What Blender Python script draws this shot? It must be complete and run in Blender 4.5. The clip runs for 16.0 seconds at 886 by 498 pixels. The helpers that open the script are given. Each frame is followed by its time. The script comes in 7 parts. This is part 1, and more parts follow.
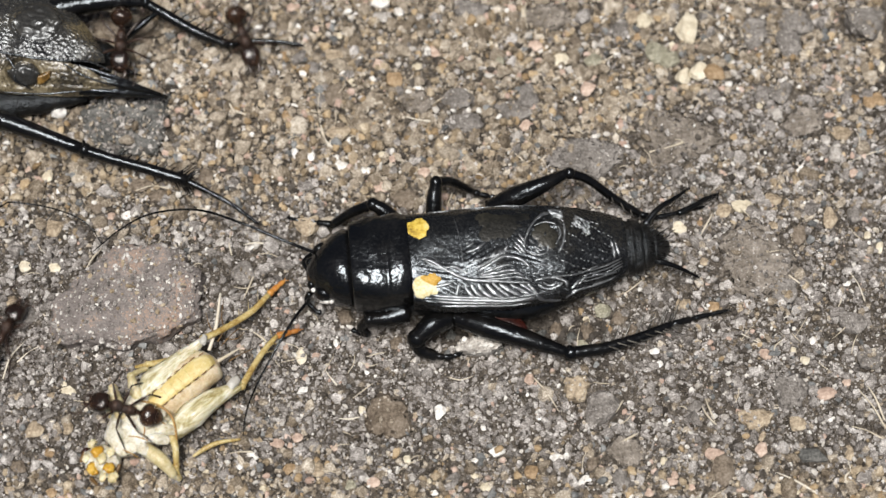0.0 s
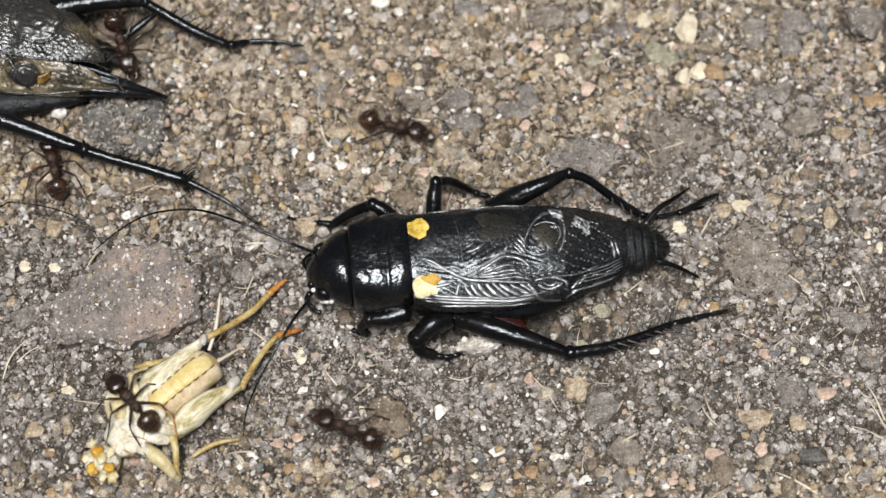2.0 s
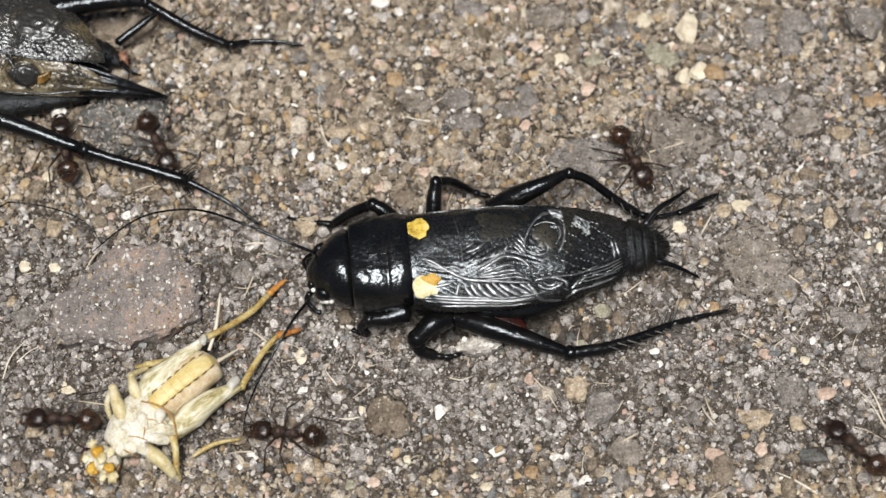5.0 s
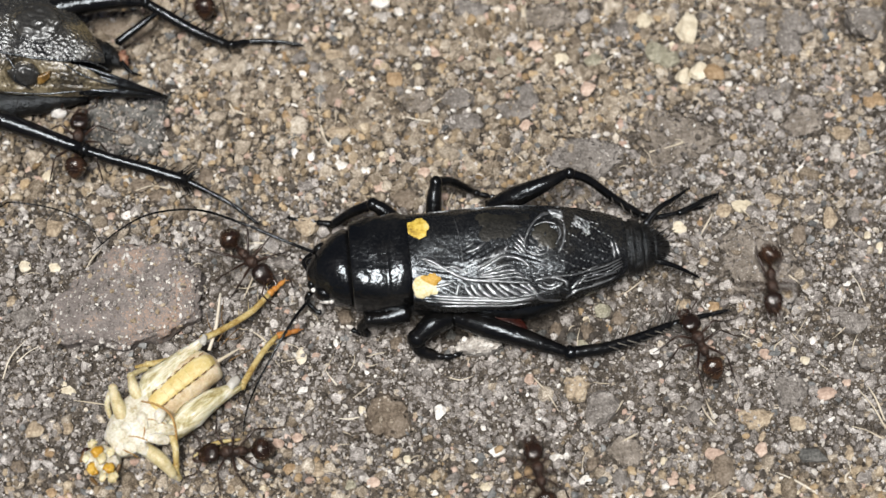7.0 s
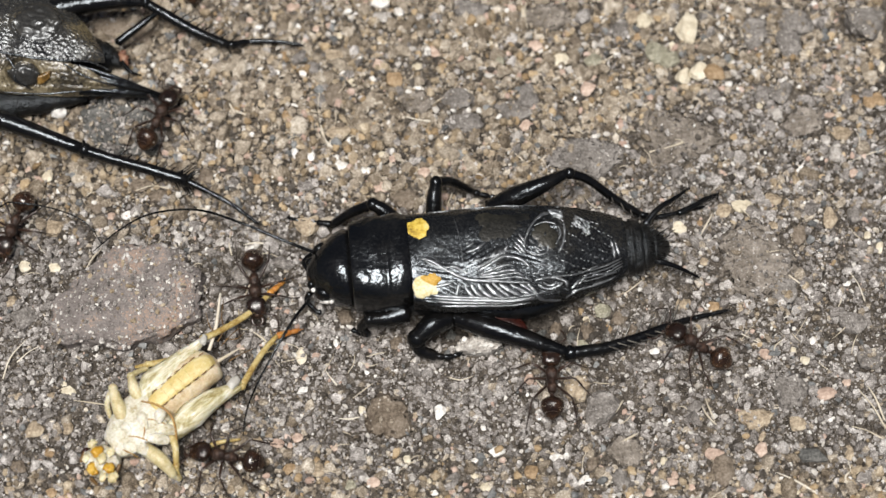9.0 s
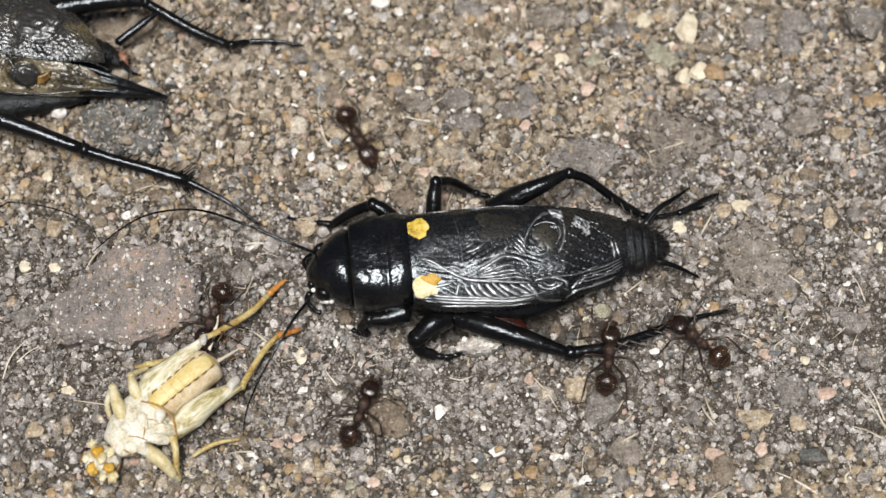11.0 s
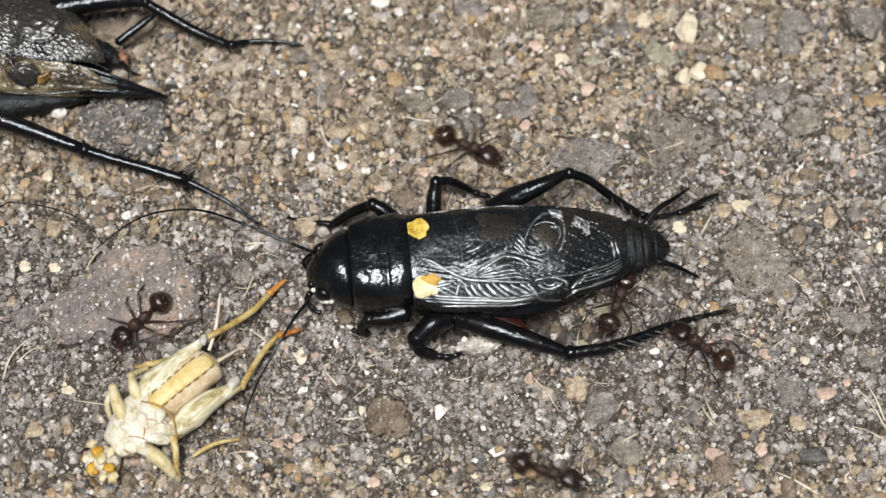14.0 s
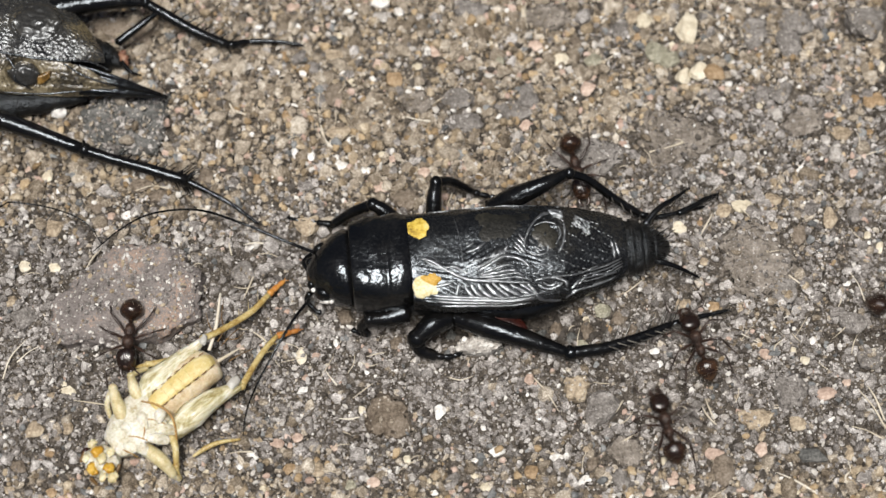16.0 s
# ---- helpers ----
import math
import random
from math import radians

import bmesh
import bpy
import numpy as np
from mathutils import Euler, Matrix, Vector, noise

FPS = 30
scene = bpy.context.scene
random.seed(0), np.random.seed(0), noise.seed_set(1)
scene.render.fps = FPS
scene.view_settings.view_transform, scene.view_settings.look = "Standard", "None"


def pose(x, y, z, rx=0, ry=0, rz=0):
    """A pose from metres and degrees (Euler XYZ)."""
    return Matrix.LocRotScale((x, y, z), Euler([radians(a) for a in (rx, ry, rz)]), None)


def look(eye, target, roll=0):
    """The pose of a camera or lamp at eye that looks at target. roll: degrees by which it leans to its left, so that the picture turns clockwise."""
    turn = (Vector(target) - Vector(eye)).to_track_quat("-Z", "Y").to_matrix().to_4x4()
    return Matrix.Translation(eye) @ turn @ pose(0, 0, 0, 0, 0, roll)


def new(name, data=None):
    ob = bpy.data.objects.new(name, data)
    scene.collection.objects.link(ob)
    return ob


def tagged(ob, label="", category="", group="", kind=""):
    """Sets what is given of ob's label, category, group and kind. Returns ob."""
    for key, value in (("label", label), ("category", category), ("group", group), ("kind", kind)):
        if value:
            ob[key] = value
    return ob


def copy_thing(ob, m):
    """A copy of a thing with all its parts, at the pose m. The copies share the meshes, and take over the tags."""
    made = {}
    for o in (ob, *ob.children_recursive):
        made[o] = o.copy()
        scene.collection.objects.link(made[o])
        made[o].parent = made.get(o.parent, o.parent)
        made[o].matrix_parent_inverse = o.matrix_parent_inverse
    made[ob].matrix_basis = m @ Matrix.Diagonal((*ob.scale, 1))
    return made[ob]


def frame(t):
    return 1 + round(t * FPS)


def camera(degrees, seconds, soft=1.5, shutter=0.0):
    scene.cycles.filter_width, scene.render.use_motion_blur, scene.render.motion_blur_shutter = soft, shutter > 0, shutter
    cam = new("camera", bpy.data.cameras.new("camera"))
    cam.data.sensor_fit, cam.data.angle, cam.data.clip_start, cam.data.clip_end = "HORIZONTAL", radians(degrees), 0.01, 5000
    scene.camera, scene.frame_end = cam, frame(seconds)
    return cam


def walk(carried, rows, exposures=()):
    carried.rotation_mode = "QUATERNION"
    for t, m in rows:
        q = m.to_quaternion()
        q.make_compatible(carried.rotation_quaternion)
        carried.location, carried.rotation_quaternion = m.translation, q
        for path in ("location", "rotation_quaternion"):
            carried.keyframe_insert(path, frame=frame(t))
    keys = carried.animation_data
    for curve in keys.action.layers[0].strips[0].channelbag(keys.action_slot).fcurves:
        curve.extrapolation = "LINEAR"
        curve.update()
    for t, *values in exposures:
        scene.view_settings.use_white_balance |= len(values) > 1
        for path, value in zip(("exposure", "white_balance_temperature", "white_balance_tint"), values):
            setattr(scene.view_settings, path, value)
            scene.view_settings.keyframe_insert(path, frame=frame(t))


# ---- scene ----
import itertools

from mathutils.bvhtree import BVHTree

MM = 0.001

# ---- camera: a locked-off macro view, held still ----
cam = camera(24, 16.0, soft=1.5, shutter=0.7)
VIEW = look((0, -0.05638, 0.13954), (0, 0, 0))
walk(cam, [(0, VIEW), (16, VIEW)])
cam.data.dof.use_dof = True
cam.data.dof.focus_distance = 0.1477
cam.data.dof.aperture_fstop = 29
scene.view_settings.exposure = 0.04

# ---- light: bright veiled sky, broad soft sun high behind the camera ----
world = bpy.data.worlds.new("sky")
scene.world = world
world.use_nodes = True
wn = world.node_tree.nodes
sky = wn.new("ShaderNodeTexSky")
sky.sky_type = "NISHITA"
sky.sun_disc = False
sky.sun_elevation = radians(78)
sky.sun_rotation = radians(180)
sky.dust_density = 3.0
wn["Background"].inputs["Strength"].default_value = 0.024
world.node_tree.links.new(sky.outputs["Color"], wn["Background"].inputs["Color"])

sun_data = bpy.data.lights.new("sun", "SUN")
sun_data.energy = 5.2
sun_data.angle = radians(24)
sun_data.color = (1.0, 0.966, 0.915)
sun = new("sun", sun_data)
sun.matrix_world = look((-0.08, -0.19, 0.97), (0, 0, 0))


# ---- materials ----
def mat(name, cols, rough=0.6, scale=1.5, fine=9.0, spec=0.5, bump=0.03, island=0.0, objvar=0.0, trans=0.0,
        sss=0.0, contrast=1.0, metal=0.0, coat=0.0, rvar=0.12, relief=0.0, ior=1.5, streak=None, grain=0.35, tint=None, net=0.0):
    """Two-scale noise through a colour ramp; scales are in features per millimetre."""
    m = bpy.data.materials.new(name)
    m.use_nodes = True
    nt = m.node_tree
    N, L = nt.nodes, nt.links
    b = N["Principled BSDF"]
    tc = N.new("ShaderNodeTexCoord")
    def noise_tex(sc, detail, rough_=0.6):
        t = N.new("ShaderNodeTexNoise")
        t.inputs["Scale"].default_value = sc / MM
        t.inputs["Detail"].default_value = detail
        t.inputs["Roughness"].default_value = rough_
        if streak:
            mp = N.new("ShaderNodeMapping")
            mp.inputs["Rotation"].default_value = (0, 0, radians(streak[1]))
            mp.inputs["Scale"].default_value = (1 / streak[0], 1, 1)
            L.new(tc.outputs["Object"], mp.inputs["Vector"])
            L.new(mp.outputs["Vector"], t.inputs["Vector"])
        else:
            L.new(tc.outputs["Object"], t.inputs["Vector"])
        return t
    big, small = noise_tex(scale, 4), noise_tex(fine, 3)
    def math_node(op, a, c):
        n = N.new("ShaderNodeMath")
        n.operation = op
        for i, v in enumerate((a, c)):
            if isinstance(v, (int, float)):
                n.inputs[i].default_value = v
            else:
                L.new(v, n.inputs[i])
        return n.outputs[0]
    f = math_node("ADD", math_node("MULTIPLY", big.outputs["Fac"], 1 - grain), math_node("MULTIPLY", small.outputs["Fac"], grain))
    f = math_node("ADD", math_node("MULTIPLY", math_node("SUBTRACT", f, 0.5), 3.0 * contrast), 0.5)
    if island:
        g = N.new("ShaderNodeNewGeometry")
        f = math_node("ADD", math_node("MULTIPLY", f, 1 - island), math_node("MULTIPLY", g.outputs["Random Per Island"], island))
    if objvar:
        o = N.new("ShaderNodeObjectInfo")
        f = math_node("ADD", math_node("MULTIPLY", f, 1 - objvar), math_node("MULTIPLY", o.outputs["Random"], objvar))
    r = N.new("ShaderNodeValToRGB")
    els = r.color_ramp.elements
    while len(els) < len(cols):
        els.new(0.5)
    for i, c in enumerate(cols):
        els[i].position = i / max(1, len(cols) - 1)
        els[i].color = (*c, 1)
    L.new(f, r.inputs[0])
    L.new(r.outputs["Color"], b.inputs["Base Color"])
    rr = math_node("ADD", math_node("MULTIPLY", small.outputs["Fac"], rvar * 2), rough - rvar)
    L.new(rr, b.inputs["Roughness"])
    b.inputs["Specular IOR Level"].default_value = spec
    b.inputs["IOR"].default_value = ior
    if tint:
        b.inputs["Specular Tint"].default_value = (*tint, 1)
    b.inputs["Metallic"].default_value = metal
    b.inputs["Transmission Weight"].default_value = trans
    b.inputs["Coat Weight"].default_value = coat
    b.inputs["Coat Roughness"].default_value = 0.12
    if sss:
        b.inputs["Subsurface Weight"].default_value = sss
        b.inputs["Subsurface Radius"].default_value = (0.6, 0.4, 0.2)
        b.inputs["Subsurface Scale"].default_value = 0.6 * MM
    if bump:
        bp = N.new("ShaderNodeBump")
        bp.inputs["Strength"].default_value = 0.8
        bp.inputs["Distance"].default_value = bump * MM
        L.new(small.outputs["Fac"], bp.inputs["Height"])
        if relief:
            b2 = N.new("ShaderNodeBump")
            b2.inputs["Strength"].default_value = 1.0
            b2.inputs["Distance"].default_value = relief * MM
            L.new(big.outputs["Fac"], b2.inputs["Height"])
            L.new(b2.outputs["Normal"], bp.inputs["Normal"])
        out = bp.outputs["Normal"]
        if net:
            vo = N.new("ShaderNodeTexVoronoi")
            vo.feature = "DISTANCE_TO_EDGE"
            vo.inputs["Scale"].default_value = net / MM
            L.new(tc.outputs["Object"], vo.inputs["Vector"])
            b3 = N.new("ShaderNodeBump")
            b3.inputs["Strength"].default_value = 1.0
            b3.inputs["Distance"].default_value = 0.3 * MM
            L.new(math_node("MINIMUM", vo.outputs["Distance"], 0.09), b3.inputs["Height"])
            L.new(out, b3.inputs["Normal"])
            out = b3.outputs["Normal"]
        L.new(out, b.inputs["Normal"])
    return m


SOIL = mat("dark_soil", [(0.016, 0.013, 0.0105), (0.058, 0.049, 0.04), (0.14, 0.12, 0.1), (0.33, 0.295, 0.26)], 0.9, 1.8, 9.0, 0.2, 0.3, relief=0.3, grain=0.5)
COOL = mat("grey_crumb", [(0.04, 0.035, 0.032), (0.13, 0.117, 0.107), (0.24, 0.22, 0.205), (0.42, 0.395, 0.375), (0.7, 0.67, 0.65)], 0.8, 1.6, 10, 0.3, 0.08, island=0.5, contrast=1.7, grain=0.55)
WARM = mat("brown_crumb", [(0.045, 0.034, 0.024), (0.14, 0.11, 0.078), (0.25, 0.21, 0.162), (0.42, 0.366, 0.296), (0.68, 0.625, 0.54)], 0.8, 1.6, 10, 0.3, 0.08, island=0.5, contrast=1.7, grain=0.55)
TAN = mat("tan_sand", [(0.085, 0.062, 0.04), (0.22, 0.17, 0.11), (0.37, 0.3, 0.21), (0.6, 0.52, 0.4)], 0.7, 1.5, 9, 0.35, 0.07, island=0.45, contrast=1.5, grain=0.45)
OCHRE = mat("ochre_sand", [(0.12, 0.078, 0.04), (0.27, 0.19, 0.105), (0.41, 0.31, 0.19), (0.58, 0.48, 0.34)], 0.65, 1.5, 9, 0.35, 0.07, island=0.5, contrast=1.4, grain=0.45)
SLATE = mat("slate_grey_grit", [(0.045, 0.046, 0.046), (0.11, 0.112, 0.112), (0.2, 0.205, 0.205), (0.36, 0.365, 0.36)], 0.7, 1.5, 9, 0.35, 0.08, island=0.5, contrast=1.4, grain=0.45)
PINK = mat("pink_sand", [(0.3, 0.2, 0.155), (0.46, 0.34, 0.28), (0.62, 0.5, 0.44)], 0.65, 1.5, 9, 0.35, 0.07, island=0.4, contrast=1.4)
PALE = mat("pale_quartz", [(0.3, 0.27, 0.235), (0.55, 0.52, 0.48), (0.8, 0.79, 0.76)], 0.4, 1.2, 8, 0.5, 0.05, island=0.6, contrast=1.3)
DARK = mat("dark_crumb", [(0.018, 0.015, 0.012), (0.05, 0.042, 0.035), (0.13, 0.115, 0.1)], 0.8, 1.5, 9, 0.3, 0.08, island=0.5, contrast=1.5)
COL = {
    "white": mat("white_stone", [(0.46, 0.43, 0.39), (0.7, 0.68, 0.65), (0.84, 0.83, 0.81)], 0.5, 0.9, 5, 0.4, 0.06, objvar=0.3, grain=0.5, relief=0.2, contrast=1.5),
    "cream": mat("cream_stone", [(0.42, 0.36, 0.26), (0.58, 0.52, 0.4), (0.7, 0.65, 0.54)], 0.6, 0.9, 5, 0.35, 0.06, objvar=0.3, grain=0.5, relief=0.25, contrast=1.5),
    "pink": mat("pink_stone", [(0.3, 0.215, 0.17), (0.46, 0.345, 0.28), (0.62, 0.5, 0.42)], 0.65, 0.9, 5, 0.3, 0.06, objvar=0.3, grain=0.5, relief=0.25, contrast=1.5),
    "tan": mat("tan_stone", [(0.18, 0.14, 0.095), (0.33, 0.265, 0.19), (0.5, 0.425, 0.32)], 0.75, 0.9, 5, 0.25, 0.07, objvar=0.3, grain=0.5, contrast=1.9, relief=0.35),
    "orange": mat("rusty_stone", [(0.16, 0.105, 0.055), (0.29, 0.2, 0.115), (0.43, 0.325, 0.21)], 0.7, 0.9, 5, 0.3, 0.06, objvar=0.3, grain=0.5, relief=0.25, contrast=1.5),
    "grey": mat("grey_stone", [(0.105, 0.094, 0.085), (0.19, 0.174, 0.16), (0.32, 0.297, 0.278)], 0.8, 0.8, 6, 0.25, 0.16, objvar=0.3, grain=0.5, contrast=1.9, relief=0.35),
    "green": mat("green_grey_stone", [(0.16, 0.15, 0.105), (0.29, 0.275, 0.21), (0.44, 0.425, 0.35)], 0.7, 0.8, 6, 0.25, 0.06, objvar=0.2, grain=0.5, contrast=1.6, relief=0.25),
    "brown": mat("brown_clod", [(0.09, 0.07, 0.052), (0.175, 0.142, 0.11), (0.27, 0.228, 0.185)], 0.9, 0.8, 5, 0.2, 0.14, objvar=0.3, grain=0.5, contrast=1.9, relief=0.35),
    "dark": mat("dark_stone", [(0.05, 0.05, 0.047), (0.1, 0.1, 0.095), (0.18, 0.175, 0.165)], 0.75, 0.7, 6, 0.3, 0.16, objvar=0.2, grain=0.5, contrast=1.9, relief=0.35),
}
COL["packed"] = mat("packed_soil", [(0.095, 0.08, 0.066), (0.18, 0.156, 0.131), (0.25, 0.22, 0.19), (0.38, 0.34, 0.3)], 0.9, 1.3, 6, 0.2, 0.2, contrast=1.4, relief=0.5, objvar=0.15)
COL["ash"] = mat("ashen_crumb", [(0.25, 0.225, 0.2), (0.43, 0.4, 0.37), (0.66, 0.63, 0.6)], 0.85, 1.3, 6, 0.2, 0.15, contrast=1.3, relief=0.4, objvar=0.15)
BIGSTONE = mat("mauve_brown_stone", [(0.105, 0.09, 0.083), (0.175, 0.155, 0.147), (0.215, 0.192, 0.182), (0.33, 0.24, 0.19)], 0.8, 0.4, 7, 0.25, 0.14, contrast=1.6, relief=0.4, grain=0.45)
FIBRE = mat("dry_rootlet", [(0.36, 0.3, 0.21), (0.58, 0.52, 0.42), (0.76, 0.72, 0.64)], 0.7, 1.0, 8, 0.3, 0.03, objvar=0.5)

BLACK = mat("black_cuticle", [(0.002, 0.002, 0.0022), (0.004, 0.004, 0.0042), (0.01, 0.0095, 0.009)], 0.2, 0.4, 5, 0.62, 0.008, rvar=0.13, relief=0.3, tint=(0.82, 0.91, 1.0))
LEGB = mat("black_leg_cuticle", [(0.002, 0.002, 0.002), (0.004, 0.0038, 0.0038), (0.01, 0.009, 0.008)], 0.21, 0.9, 5, 0.42, 0.008, rvar=0.12, relief=0.11, tint=(0.82, 0.91, 1.0))
WING = mat("black_forewing", [(0.003, 0.003, 0.003), (0.007, 0.0068, 0.0065), (0.022, 0.019, 0.013)], 0.27, 0.3, 5, 0.78, 0.03, rvar=0.16, relief=0.2, tint=(0.82, 0.91, 1.0))
RIBWING = mat("ribbed_forewing", [(0.003, 0.003, 0.003), (0.008, 0.0078, 0.0075), (0.02, 0.0195, 0.019)], 0.26, 0.5, 5, 0.5, 0.02, rvar=0.14, relief=0.1, ior=1.6, tint=(0.82, 0.91, 1.0))
DRYSIDE = mat("dried_side_wing", [(0.009, 0.008, 0.006), (0.06, 0.048, 0.028), (0.21, 0.175, 0.11), (0.42, 0.375, 0.285)], 0.3, 0.3, 6, 0.9, 0.05, contrast=1.35, relief=0.2)
DRYTOP = mat("dried_top_wing", [(0.006, 0.006, 0.0058), (0.017, 0.0165, 0.0155), (0.035, 0.033, 0.029), (0.12, 0.096, 0.054)], 0.27, 0.26, 6, 1.0, 0.05, contrast=1.25, relief=0.15, tint=(0.92, 0.96, 1.0))
SMOKY = mat("smoky_mirror_membrane", [(0.01, 0.0098, 0.0092), (0.026, 0.025, 0.023), (0.055, 0.052, 0.046)], 0.3, 0.4, 5, 0.8, 0.03, relief=0.2, tint=(0.92, 0.96, 1.0))
VEIN = mat("wing_vein", [(0.015, 0.014, 0.014), (0.04, 0.039, 0.038), (0.07, 0.068, 0.066)], 0.36, 0.6, 6, 0.9, 0.05, ior=2.1, relief=0.08, tint=(0.88, 0.94, 1.0))
CELL = mat("olive_wing_membrane", [(0.005, 0.005, 0.0045), (0.013, 0.0122, 0.0095), (0.032, 0.029, 0.021)], 0.36, 0.35, 5, 0.5, 0.03, contrast=1.2, relief=0.16)
TAILB = mat("matte_black_cuticle", [(0.002, 0.002, 0.002), (0.006, 0.0058, 0.0055), (0.018, 0.017, 0.016)], 0.4, 1.6, 9, 0.35, 0.05, rvar=0.16, relief=0.2, tint=(0.82, 0.91, 1.0))
YELLOW = mat("yellow_patch", [(0.16, 0.1, 0.015), (0.46, 0.31, 0.04), (0.62, 0.46, 0.09), (0.7, 0.57, 0.24)], 0.5, 1.1, 7, 0.35, 0.05, contrast=1.3, relief=0.15)
ORANGE = mat("orange_patch", [(0.3, 0.15, 0.02), (0.46, 0.27, 0.03), (0.58, 0.38, 0.08)], 0.5, 1.1, 7, 0.35, 0.04, contrast=1.3, relief=0.1)
PALEYELLOW = mat("pale_yellow_patch", [(0.5, 0.4, 0.13), (0.66, 0.6, 0.4), (0.76, 0.74, 0.64)], 0.5, 0.5, 7, 0.4, 0.04, contrast=1.4, relief=0.08)
RED = mat("dark_red_cuticle", [(0.008, 0.003, 0.0025), (0.026, 0.006, 0.004), (0.05, 0.011, 0.007)], 0.3, 0.5, 6, 0.5, 0.01)
# dark thorns; the pale end of the ramp paints in their whitish highlights
THORN = mat("dark_thorn_painted_glint", [(0.012, 0.011, 0.01), (0.07, 0.065, 0.058), (0.24, 0.225, 0.2)], 0.2, 1.0, 6, 0.7, 0.0, objvar=0.5)
ANTC = mat("ant_cuticle", [(0.007, 0.004, 0.003), (0.018, 0.0095, 0.0062), (0.065, 0.032, 0.016)], 0.22, 1.0, 7, 0.5, 0.03, objvar=0.25, coat=0.2, relief=0.12, contrast=1.3)
ANTBODY = mat("dull_ant_cuticle", [(0.01, 0.006, 0.005), (0.025, 0.0135, 0.0095), (0.07, 0.037, 0.023)], 0.42, 1.4, 9, 0.4, 0.08, relief=0.25, contrast=1.3)
ANTLEG = mat("ant_leg_cuticle", [(0.01, 0.006, 0.0045), (0.024, 0.0135, 0.0098), (0.05, 0.028, 0.019)], 0.32, 1.0, 8, 0.5, 0.0)
ANTEYE = mat("ant_eye", [(0.006, 0.006, 0.006), (0.012, 0.012, 0.012)], 0.2, 1.0, 8, 0.5, 0.0)
CREAM = mat("pale_soft_cuticle", [(0.3, 0.23, 0.09), (0.52, 0.45, 0.26), (0.68, 0.63, 0.48)], 0.4, 0.6, 6, 0.45, 0.03, sss=0.2, relief=0.15)
THIGH = mat("translucent_thigh", [(0.26, 0.21, 0.08), (0.46, 0.41, 0.24), (0.64, 0.61, 0.46), (0.77, 0.755, 0.68)], 0.35, 1.5, 7, 0.5, 0.04, sss=0.2, streak=(6, 0), relief=0.25, contrast=1.5)
FLANK = mat("pinkish_soft_skin", [(0.42, 0.3, 0.16), (0.6, 0.5, 0.34), (0.72, 0.65, 0.52)], 0.42, 1.0, 6, 0.45, 0.04, sss=0.2, relief=0.1)
PLATE = mat("yellow_belly_plate", [(0.44, 0.32, 0.1), (0.58, 0.46, 0.19), (0.66, 0.57, 0.33)], 0.4, 0.8, 6, 0.45, 0.04, sss=0.15, relief=0.12)
CHALK = mat("whitish_soft_cuticle", [(0.3, 0.24, 0.12), (0.56, 0.53, 0.43), (0.72, 0.71, 0.67)], 0.5, 0.8, 6, 0.3, 0.05, sss=0.15, relief=0.2, contrast=1.2)
AMBER = mat("amber_cuticle", [(0.17, 0.09, 0.02), (0.33, 0.23, 0.075), (0.47, 0.38, 0.17), (0.58, 0.52, 0.33)], 0.4, 0.7, 6, 0.45, 0.02, sss=0.1, relief=0.1)
BAND = mat("amber_band", [(0.2, 0.1, 0.025), (0.32, 0.18, 0.05), (0.44, 0.29, 0.1)], 0.4, 0.8, 6, 0.45, 0.02)
RUST = mat("rusty_orange_cuticle", [(0.3, 0.09, 0.02), (0.42, 0.16, 0.03), (0.5, 0.27, 0.07)], 0.4, 0.9, 6, 0.45, 0.02)
BROWNLINE = mat("brown_seam", [(0.06, 0.035, 0.012), (0.14, 0.08, 0.03), (0.26, 0.16, 0.07)], 0.5, 0.8, 6, 0.4, 0.0)
GLASSY = mat("milky_membrane", [(0.36, 0.34, 0.3), (0.5, 0.5, 0.48)], 0.4, 0.8, 6, 0.4, 0.02)


# ---- geometry helpers: everything in millimetres, as (verts, faces) ----
def ico(sub):
    bm = bmesh.new()
    bmesh.ops.create_icosphere(bm, subdivisions=sub, radius=1.0)
    bm.verts.index_update()
    v = np.array([p.co[:] for p in bm.verts])
    f = [tuple(q.index for q in fc.verts) for fc in bm.faces]
    bm.free()
    return v, f


ICO = {k: ico(k) for k in (1, 2, 3, 4, 5)}


def join(*geos):
    vs, fs, n = [], [], 0
    for v, f in geos:
        vs.append(np.asarray(v, float))
        fs.extend(tuple(i + n for i in q) for q in f)
        n += len(v)
    return np.vstack(vs), fs


def rot(rx, ry, rz):
    return np.array(Euler((radians(rx), radians(ry), radians(rz))).to_matrix())


def smooth_path(pts, vals, sub):
    """Catmull-Rom through the points, with linearly blended values."""
    p = np.array(pts, float)
    w = np.array(vals, float)
    ext = np.vstack([2 * p[0] - p[1], p, 2 * p[-1] - p[-2]])
    out, ow = [], []
    for i in range(len(p) - 1):
        a, b, c, d = ext[i:i + 4]
        for k in range(sub):
            t = k / sub
            out.append(0.5 * (2 * b + (c - a) * t + (2 * a - 5 * b + 4 * c - d) * t * t + (3 * b - a - 3 * c + d) * t ** 3))
            ow.append(w[i] * (1 - t) + w[i + 1] * t)
    out.append(p[-1])
    ow.append(w[-1])
    return np.array(out), np.array(ow)


